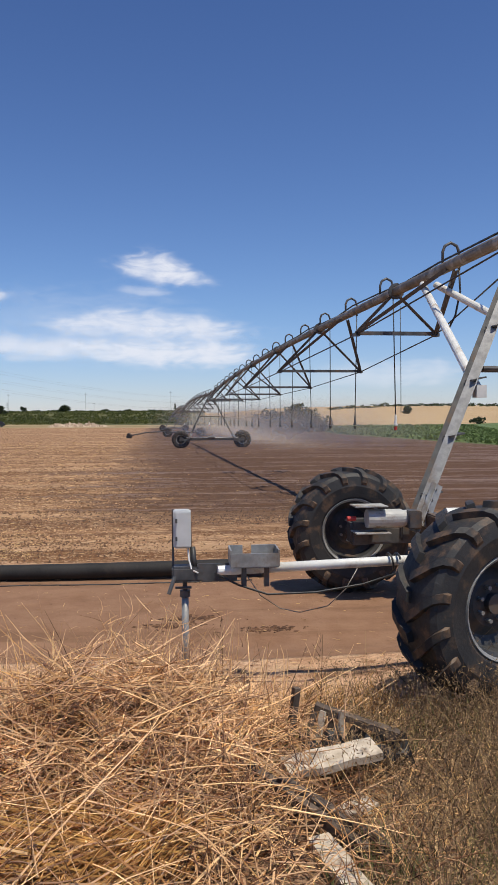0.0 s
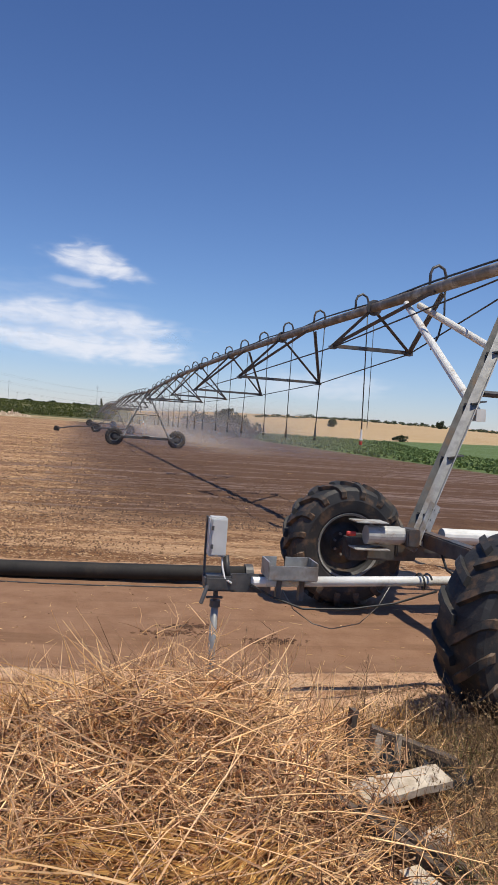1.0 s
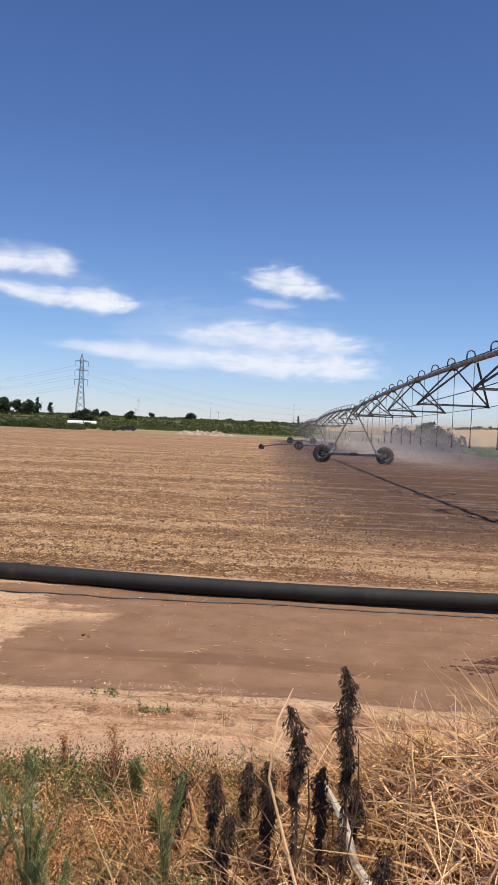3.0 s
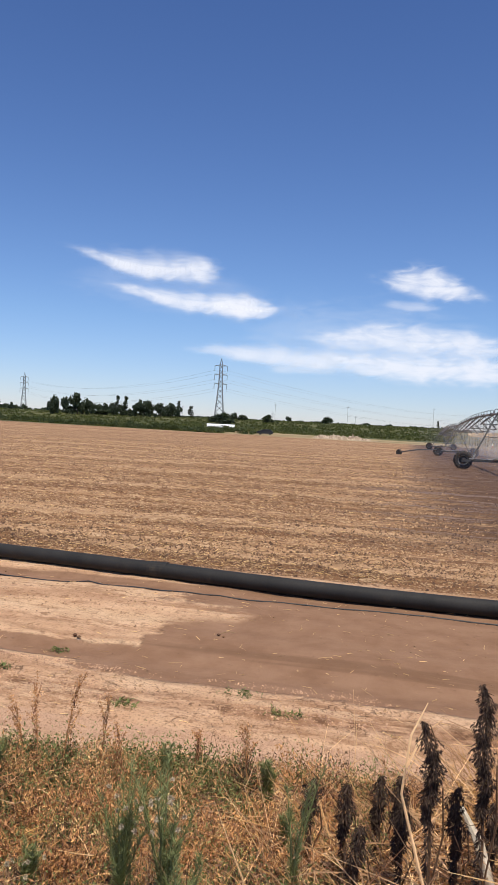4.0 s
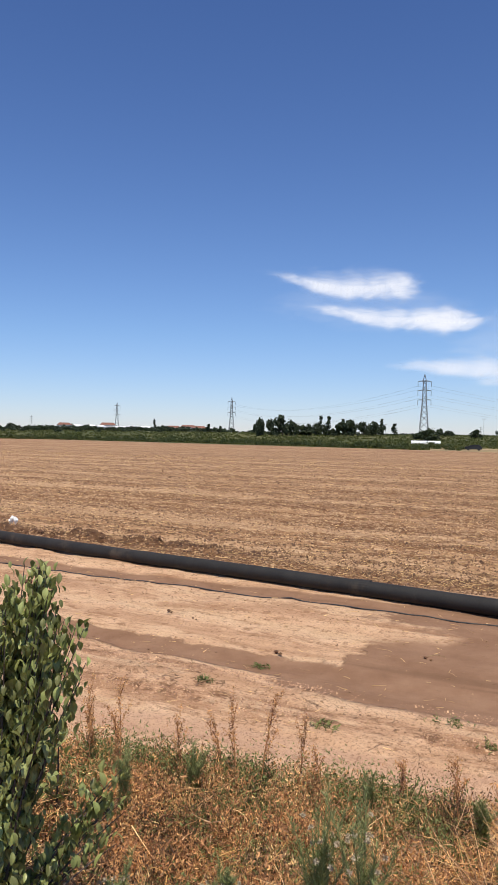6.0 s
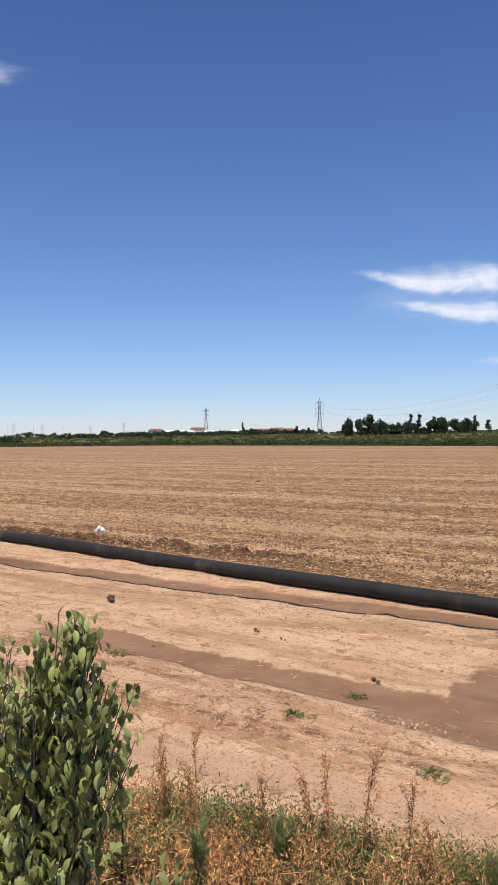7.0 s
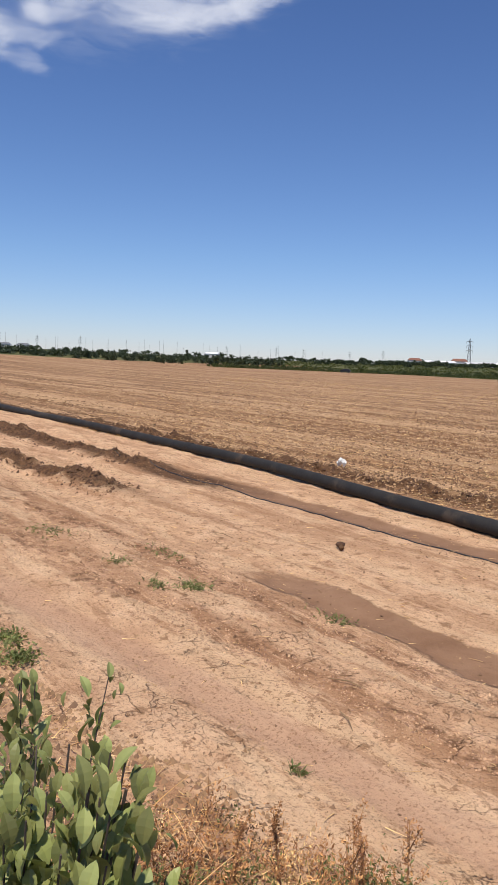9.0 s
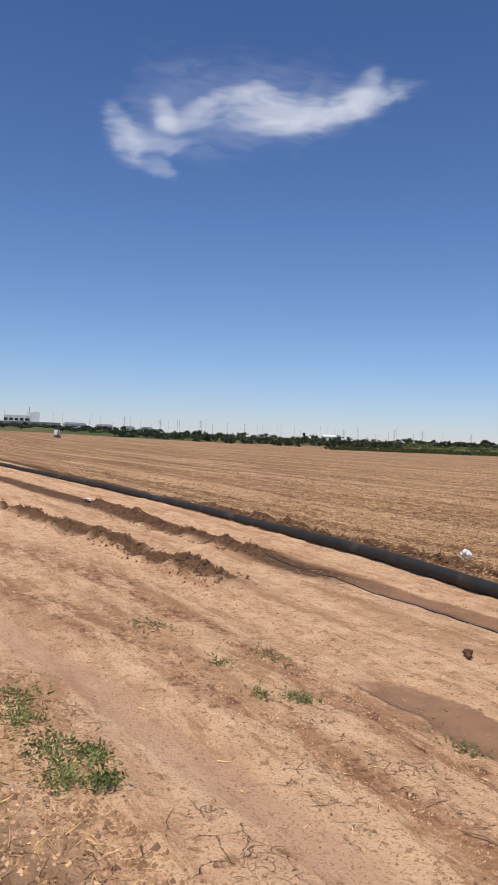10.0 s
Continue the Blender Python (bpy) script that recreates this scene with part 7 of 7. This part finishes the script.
def build_shrub():
    gg = np.random.default_rng(83)
    cx, cy = -3.54, 2.43
    t = empty("leafy_shrub", "dense green shrub with leathery oval leaves on the verge", "shrub", Matrix.Translation((cx, cy, z_at(cx, cy))))
    lv, lf = leathery_leaf()
    young = Shape()
    leaf_shapes = [Shape(), Shape(), Shape()]

    def put(shape, p, d, size, roll):
        q = Vector(d).to_track_quat("X", "Z").to_matrix() @ Matrix.Rotation(roll, 3, "X")
        m = np.array(q)
        v = (lv * size) @ m.T + np.array(p)
        shape.add(list(map(tuple, v.tolist())), lf)

    count = 0
    for k in range(168):
        kind = k % 14
        if kind < 5:
            spread = 0.03 + 0.15 * gg.random()
            a = gg.uniform(0, math.tau)
            hx, hy, top = 0.08 + spread * math.cos(a), 0.05 + spread * math.sin(a), 1.22 - 3.3 * (spread - 0.03) * gg.uniform(0.5, 1.0)
        elif kind == 5:
            hx, hy, top = gg.normal(-0.30, 0.03), gg.normal(0.10, 0.03), gg.uniform(0.8, 1.1)
        else:
            a, spread = gg.uniform(0, math.tau), 0.30 * math.sqrt(gg.random())
            hx, hy, top = -0.20 + spread * 1.5 * math.cos(a), -0.06 + spread * 0.85 * math.sin(a), gg.uniform(0.22, 0.44)
        ox, oy = (gg.normal(-0.66, 0.10), gg.normal(0.16, 0.07)) if kind > 8 else (0.0, 0.0)
        if kind > 8:
            hx, hy, top = gg.normal(0.04, 0.13), gg.normal(-0.04, 0.09), gg.uniform(0.22, 0.50)
        if kind == 9:
            hx, hy, top = gg.normal(0.12, 0.05), gg.normal(0.0, 0.05), gg.uniform(0.8, 1.06)
        if kind == 8:
            hx, hy, top = 0.19 + 0.03 * gg.random(), 0.27 + 0.06 * gg.random(), 0.30 + 0.25 * gg.random()
        hx, hy = hx / 1.2, hy / 1.2
        pts = [(ox + hx * 0.35 * u + hx * 0.85 * u * u, oy + hy * 0.35 * u + hy * 0.85 * u * u, top * u) for u in np.linspace(0, 1, 8)]
        part("branch", Shape().tube(pts, [0.006 - 0.0007 * i for i in range(8)], 5), BARK, t)
        n = int(66 * top) + 7
        for i in range(n):
            u = 0.22 + 0.78 * (i + gg.random()) / n
            p = (ox + hx * 0.35 * u + hx * 0.85 * u * u + gg.normal(0, 0.019), oy + hy * 0.35 * u + hy * 0.85 * u * u + gg.normal(0, 0.019), top * u + gg.normal(0, 0.008))
            b = gg.uniform(0, math.tau)
            d = (math.cos(b), math.sin(b), gg.uniform(0.8, 4.0))
            size = gg.uniform(0.027, 0.049) * (1.0 if u < 0.95 else 0.75)
            target = young if gg.random() < 0.05 else leaf_shapes[count % 3]
            put(target, p, d, size, gg.uniform(-0.6, 0.6))
            count += 1
    for s in leaf_shapes:
        part("foliage", s, SHRUB_LEAF, t)
    part("young_foliage", young, SHRUB_YOUNG, t, "yellow young leaves")
    # low green seedling beside it
    x, y = -3.98, 3.15
    t2 = empty("leafy_sapling", "small sapling with broad grey-green leaves", "sapling", Matrix.Translation((x, y, z_at(x, y))))
    s = Shape()
    for i in range(26):
        z = 0.08 + 0.3 * gg.random()
        b = gg.uniform(0, math.tau)
        put(s, (gg.normal(0, 0.03), gg.normal(0, 0.03), z), (math.cos(b), math.sin(b), gg.uniform(0.3, 1.5)), gg.uniform(0.045, 0.08), gg.uniform(-0.5, 0.5))
    part("stem", Shape().tube([(0, 0, 0), (0.01, 0, 0.2), (0, 0.01, 0.38)], [0.006, 0.004, 0.002], 5), BARK, t2)
    part("leaves", s, SHRUB_LEAF, t2)


build_shrub()


# ---- loose soil, clods and litter of field and track ----
CLOD = material("dry_soil_clods", (0.20, 0.112, 0.058), (0.38, 0.228, 0.125), 6, 0.95, 0, 0.3, 40, vary=0.35, island=True)
CLOD_DARK = material("damp_dark_clods", (0.058, 0.027, 0.0135), (0.165, 0.082, 0.041), 6, 0.95, 0, 0.3, 40, vary=0.35, island=True)
CLOD_PINK = material("reddish_crumbled_soil", (0.29, 0.155, 0.09), (0.58, 0.355, 0.22), 6, 0.95, 0, 0.3, 40, vary=0.4, island=True)
CLOD_PALE = material("pale_crumbs", (0.40, 0.27, 0.17), (0.60, 0.43, 0.29), 6, 0.95, 0, 0.3, 40, vary=0.3, island=True)
OCTA = np.array([(1, 0, 0), (0, 1, 0), (-1, 0, 0), (0, -1, 0), (0, 0, 1), (0, 0, -1), (0.7, 0.7, 0.4), (-0.7, 0.6, 0.45), (-0.6, -0.75, 0.4), (0.7, -0.65, 0.4)], float)
OCTA_F = np.array([(4, 9, 6), (4, 6, 7), (4, 7, 8), (4, 8, 9), (0, 6, 9), (6, 0, 1), (6, 1, 7), (7, 1, 2), (7, 2, 8), (8, 2, 3), (8, 3, 9), (9, 3, 0), (5, 1, 0), (5, 2, 1), (5, 3, 2), (5, 0, 3)])


def clods(name, label, x, y, size, mat, seed, flat=0.7, sink=0.25, lift=0.0):
    gg = np.random.default_rng(seed)
    n = len(x)
    v = OCTA[None] * gg.uniform(0.65, 1.25, (n, 10, 1))
    a = gg.uniform(0, math.tau, n)
    c, s_ = np.cos(a)[:, None], np.sin(a)[:, None]
    vx = (v[:, :, 0] * c - v[:, :, 1] * s_) * (size * gg.uniform(0.8, 1.5, n))[:, None] + x[:, None]
    vy = (v[:, :, 0] * s_ + v[:, :, 1] * c) * size[:, None] + y[:, None]
    vz = v[:, :, 2] * (size * flat)[:, None] + (ground_height(x, y) + size * flat * (1 - 2 * sink) + lift)[:, None]
    verts = np.stack([vx, vy, vz], 2).reshape(-1, 3)
    faces = (OCTA_F[None] + (np.arange(n) * 10)[:, None, None]).reshape(-1, 3)
    s = Shape()
    s.v, s.f = list(map(tuple, verts.tolist())), list(map(tuple, faces.tolist()))
    return thing(name, s, mat, label, "soil clods", kind="stuff")


# tan and brown clods also put sunlit tops and shaded sides into colour
CLOD_FIELD = material("tilled_field_clods", (0.23, 0.128, 0.067), (0.50, 0.315, 0.178), 9, 0.95, 0, 0, 40, vary=0.45, island=True)
CLOD_BROWN = material("brown_field_clods", (0.085, 0.043, 0.021), (0.23, 0.125, 0.063), 9, 0.95, 0, 0, 40, vary=0.5, island=True)
CLOD_WET = material("watered_field_clods", (0.060, 0.031, 0.018), (0.15, 0.085, 0.050), 9, 0.85, 0, 0, 40, vary=0.5, island=True)


def shards(name, label, x, y, size, mat, seed):
    """Very many small four-sided lumps, as one mesh."""
    gg = np.random.default_rng(seed)
    n = len(x)
    turn = gg.uniform(0, math.tau, n)[:, None] + np.arange(4)[None] * (math.tau / 4) + gg.normal(0, 0.25, (n, 4))
    reach = size[:, None] * gg.uniform(0.7, 1.3, (n, 4))
    z = ground_height(x, y) - 0.25 * size
    v = np.empty((n, 5, 3))
    v[:, :4, 0] = x[:, None] + np.cos(turn) * reach
    v[:, :4, 1] = y[:, None] + np.sin(turn) * reach
    v[:, :4, 2] = z[:, None]
    v[:, 4, 0], v[:, 4, 1] = x + gg.normal(0, 0.35, n) * size, y + gg.normal(0, 0.35, n) * size
    v[:, 4, 2] = z + size * gg.uniform(0.7, 1.5, n)
    f = (np.array([(0, 1, 4), (1, 2, 4), (2, 3, 4), (3, 0, 4)])[None] + (np.arange(n) * 5)[:, None, None]).reshape(-1)
    me = bpy.data.meshes.new(name)
    me.vertices.add(n * 5)
    me.vertices.foreach_set("co", v.ravel())
    me.loops.add(len(f))
    me.loops.foreach_set("vertex_index", f.astype(np.int32))
    me.polygons.add(len(f) // 3)
    me.polygons.foreach_set("loop_start", np.arange(0, len(f), 3, dtype=np.int32))
    me.update(calc_edges=True)
    me.validate()
    me.materials.append(mat)
    return tagged(new(name, me), label, "soil clods", kind="stuff")


def build_loose_soil():
    gg = np.random.default_rng(91)
    # tilled field: angular clods, fewer for each square metre and larger with distance
    n = 260000
    r = 1 / (gg.random(n) * (1 / 8.0 - 1 / 150) + 1 / 150)
    a = np.radians(gg.uniform(-24, 76, n))
    x, y = -2.0 - np.sin(a) * r, 1.0 + np.cos(a) * r
    row = 0.5 + 0.5 * np.sin((y + 0.02 * x) * math.tau / 0.76 + 1.2 * np.sin(x * 0.3))
    keep = (y - 0.1 * np.clip(-x - 4, 0, 6) > 9.0) & (r < field_reach(np.degrees(a)) - 6) & (x - 0.02 * y < 19) & (gg.random(n) < 0.35 + 0.65 * row)
    wet = x + 0.035 * y + gg.normal(0, 1.2, n) > -1.4
    size = gg.uniform(0.010, 0.026, n) * (0.55 + r / 32) * np.where(gg.random(n) < 0.015, 1.8, 1.0)
    brown = fbm(x * 0.04, y, 1.3, 4, 29, 0.8) + gg.normal(0, 0.17, n) > -0.02
    for name, label, pick, mat in (("field_clods", "dry tan clods over the tilled field", keep & ~wet & ~brown & (gg.random(n) < 0.8), CLOD_FIELD),
                                   ("brown_clods", "brown clods along the tilled rows, partly brown for shade", keep & ~wet & brown, CLOD_BROWN),
                                   ("watered_clods", "dark damp clods over the watered part of the field", keep & wet & (y > 12) & (gg.random(n) < 0.5), CLOD_WET)):
        shards(name, label, x[pick], y[pick], size[pick], mat, 21)
    n = 12000
    y = 9.0 + 60 * gg.random(n) ** 2.4
    x = gg.uniform(-1, 1, n) * (5 + y * 0.75) - 2.5 - y * 0.62
    keep = (x + 0.03 * y < -1.8) & (y - 0.1 * np.clip(-x - 4, 0, 6) > 9.0)
    x, y = x[keep], y[keep]
    n = len(x)
    shards("field_crumbs", "pale dry crumbs over the tilled field", x, y, gg.uniform(0.003, 0.008, n) * (0.6 + y / 26), CLOD_PALE, 2)
    n = 26000
    y = 9.2 + 60 * gg.random(n) ** 2.2
    x = gg.uniform(-1, 1, n) * (5 + y * 0.75) - 2.5 - y * 0.62
    keep = (x + 0.03 * y < -1.8) | (gg.random(n) < 0.04)
    x, y = x[keep], y[keep]
    n = len(x)
    s = strands(Shape(), ground_points(x, y, 0.015), directions(n, -5, 25, gg), gg.uniform(0.03, 0.11, n) * (0.8 + y / 30), 0.1, 0.0022 * (0.7 + y / 16), 1, gg, 0.02)
    thing("field_stubble", s, TAN_WEED, "chopped pale stubble scattered over the tilled field", "stubble", kind="stuff")
    # turned ridge just past the pipe
    n = 9000
    x = -6.0 - 17 * gg.random(n) ** 0.9
    y = 9.86 + 0.01 * np.maximum(0, -x - 10) + gg.normal(0, 0.15, n)
    shards("turned_ridge", "dark crumbly ridge of turned soil behind the pipe", x, y, 0.005 + 0.024 * gg.random(n) ** 1.8, CLOD_DARK, 3)
    # crumbs over the two spoil banks
    for k, (xs, ys, tall) in enumerate(SPOIL):
        n = (3800, 5200)[k]
        x = np.interp(0.04 + 0.84 * gg.random(n), np.linspace(0, 1, len(xs)), xs)
        y = np.interp(x, xs, ys) + gg.normal(0, (0.15, 0.20)[k], n)
        shards("spoil_line", "dark lumpy line of freshly dug soil", x, y, 0.006 + 0.026 * gg.random(n) ** 2, CLOD_DARK, 4 + k)
    # crumbs and small stones on the track
    n = 9000
    x, y = gg.uniform(-14, 2.5, n), gg.uniform(4.0, 8.9, n)
    keep = (fbm(x * 0.5, y, 1.1, 3, 37) > gg.uniform(-0.3, 0.35, n)) & ((x < -4.2) | (y < 5.3) | (gg.random(n) < 0.15))
    x, y = x[keep], y[keep]
    n = len(x)
    clods("track_crumbs", "small crumbs and stones on the track", x, y, 0.002 + 0.008 * gg.random(n) ** 2, CLOD, 7)
    n = 15000
    x, v = gg.uniform(-10.5, -2.0, n), np.where(gg.random(n) < 0.6, 4.71 + gg.normal(0, 0.12, n), 5.32 + gg.normal(0, 0.09, n))
    lift = 0.1 * (np.minimum(x, -2) + 6.5)
    y = (v + 5.6 * lift) / (1 + lift)
    keep = fbm(x, y, 1.2, 3, 33) > gg.uniform(-0.4, 0.2, n)
    x, y = x[keep], y[keep]
    n = len(x)
    shards("track_gravel", "coarse brown crumbs between the wheel marks", x, y, 0.0025 + 0.008 * gg.random(n) ** 2, CLOD_PINK, 8)
    n = 26000
    x, y = gg.uniform(-15, 1.0, n), gg.uniform(3.4, 8.9, n)
    keep = (fbm(x * 0.35, y, 1.6, 4, 38, 0.7) > gg.uniform(-0.25, 0.4, n)) & ((x < -4.2) | (y < 5.3) | (gg.random(n) < 0.1)) & (y > verge_edge(x) - 0.3)
    x, y = x[keep], y[keep]
    shards("crust_crumbs", "small brown crumbs broken from the dry track crust", x, y, 0.003 + 0.011 * gg.random(len(x)) ** 2.5, CLOD, 17)
    # knobbly crumbled soil at the verge past the shrub
    n = 7000
    x = gg.uniform(-8.5, -4.7, n)
    y = verge_edge(x) + 0.15 - 1.4 * gg.random(n)
    keep = fbm(x, y, 1.3, 3, 51) > gg.uniform(-0.5, 0.1, n)
    x, y = x[keep], y[keep]
    shards("verge_lumps", "knobbly brown soil lumps on the bare verge", x, y, 0.006 + 0.020 * gg.random(len(x)) ** 2, CLOD, 19)
    # litter
    n = 1500
    x, y = gg.uniform(-12, 2, n), gg.uniform(4.0, 8.8, n)
    s = strands(Shape(), ground_points(x, y, 0.006), directions(n, -3, 10, gg), gg.uniform(0.02, 0.10, n), 0.05, gg.uniform(0.0012, 0.003, n), 2, gg, 0.1)
    thing("track_litter", s, TAN_WEED, "bits of dry stem scattered on the track", "litter", kind="stuff")
    n = 7000
    x, y = gg.uniform(-9.5, -3.6, n), 4.4 - 3.6 * gg.random(n) ** 1.2
    keep = y < verge_edge(x) + 0.05 - 0.1 * gg.random(n)
    x, y = x[keep], y[keep]
    s = strands(Shape(), ground_points(x, y, 0.006), directions(len(x), -3, 18, gg), gg.uniform(0.02, 0.12, len(x)), 0.05, gg.uniform(0.0015, 0.004, len(x)), 2, gg, 0.15)
    thing("verge_litter", s, TAN_WEED, "chaff and chopped stems covering the verge soil", "litter", kind="stuff")
    n = 20000
    x, y = gg.uniform(-9.5, -3.6, n), 4.2 - 3.6 * gg.random(n) ** 1.3
    keep = y < verge_edge(x) - 0.1
    shards("verge_clods", "brown crumbled soil of the verge", x[keep], y[keep], (0.004 + 0.016 * gg.random(n) ** 2)[keep], CLOD_PINK, 9)
    # scuffed mud in the damp track
    for x0, y0 in ((-0.41, 6.21), (0.36, 6.06), (-0.23, 6.41)):
        n = 130
        x, y = gg.normal(x0, 0.11, n), gg.normal(y0, 0.035, n)
        clods("mud_scuff", "patch of scuffed dark mud on the damp track", x, y, gg.uniform(0.006, 0.018, n), CLOD_DARK, int(abs(x0) * 50) + 3, 0.5, 0.45)
    # single clods, sticks and pale stones that stand out
    for x, y, r in ((-7.78, 6.80, 0.046), (-5.84, 6.61, 0.02), (-5.49, 6.48, 0.014), (-4.43, 6.01, 0.022), (-3.4, 6.42, 0.014)):
        clods("soil_clod", "single dark clod lying on the track", np.array([x, x + 0.05]), np.array([y, y - 0.03]), np.array([r, r * 0.7]), CLOD_DARK, int(-x * 10), 0.9, 0.1)["kind"] = ""
    for (x, y, a, ln) in ((-5.67, 4.81, 20, 0.22), (-5.35, 4.6, -25, 0.20), (-7.6, 4.95, 10, 0.2), (-8.8, 6.1, 5, 0.3), (-4.5, 5.0, 60, 0.15), (-6.5, 4.9, -10, 0.16), (-3.4, 6.45, 30, 0.14)):
        dx, dy = math.cos(radians(a)) * ln, math.sin(radians(a)) * ln
        z = z_at(x, y) + 0.012
        thing("twig", Shape().tube([(x, y, z), (x + dx * 0.5, y + dy * 0.5 + 0.01, z + 0.012), (x + dx, y + dy, z)], [0.0022, 0.0034, 0.0016], 6), DRY_BROWN, "short dry twig lying on the cracked track", "twig", "twigs on the track")
    x, y = -11.7, 10.34
    clods("white_rag", "crumpled white scrap lying on the turned ridge", np.array([x, x + 0.06, x - 0.05]), np.array([y, y + 0.02, y]), np.array([0.05, 0.036, 0.034]), WHITE, 77, 1.7, 0.0, 0.03)["kind"] = ""
    x, y = -21.4, 7.34
    clods("white_bag", "small pale plastic scrap on the track", np.array([x, x + 0.08]), np.array([y, y + 0.02]), np.array([0.10, 0.07]), WHITE, 78, 0.3, 0.0, 0.02)["kind"] = ""


build_loose_soil()


def build_track_weeds():
    gg = np.random.default_rng(97)
    for x, y, n, r, h in ((-7.35, 5.02, 80, 0.07, 0.05), (-6.4, 5.5, 40, 0.10, 0.03), (-4.42, 5.7, 26, 0.04, 0.03), (-4.51, 5.1, 26, 0.03, 0.03), (-5.06, 4.11, 18, 0.025, 0.03), (-3.5, 4.75, 30, 0.05, 0.03), (-2.6, 4.95, 30, 0.06, 0.03), (-8.3, 5.3, 40, 0.12, 0.03), (-9.55, 4.75, 60, 0.16, 0.03), (-7.51, 4.81, 50, 0.08, 0.03), (-8.23, 4.85, 40, 0.08, 0.03), (-2.9, 5.2, 24, 0.06, 0.03)):
        px, py = gg.normal(x, r, n), gg.normal(y, r * 0.6, n)
        s = strands(Shape(), ground_points(px, py), directions(n, 15, 70, gg), gg.uniform(0.5, 1.2, n) * h * 1.6, 0.2, 0.003, 2, gg, 0.2)
        leaves(s, ground_points(px, py, 0.012), directions(n, 0, 50, gg), gg.uniform(0.02, 0.045, n), 0.012, gg)
        thing("track_weed", s, GREEN_WEED, "small green weed sprouting on the dry track", "weed", "weeds on the track", "stuff")
    # broad prostrate green clump at the verge
    for x, y, r in ((-7.9, 3.31, 0.13), (-7.55, 3.31, 0.11), (-7.09, 3.37, 0.10), (-6.80, 3.36, 0.08), (-6.64, 3.52, 0.06), (-6.97, 3.55, 0.07)):
        n = 260
        px, py = gg.normal(x, r, n), gg.normal(y, r * 0.7, n)
        s = leaves(Shape(), ground_points(px, py, 0.01 + 0.03 * gg.random()), directions(n, 0, 60, gg), gg.uniform(0.018, 0.04, n), gg.uniform(0.009, 0.018, n), gg)
        thing("creeping_weed", s, GREEN_WEED, "spreading clump of green creeping weed", "weed", "creeping weeds", "stuff")


build_track_weeds()
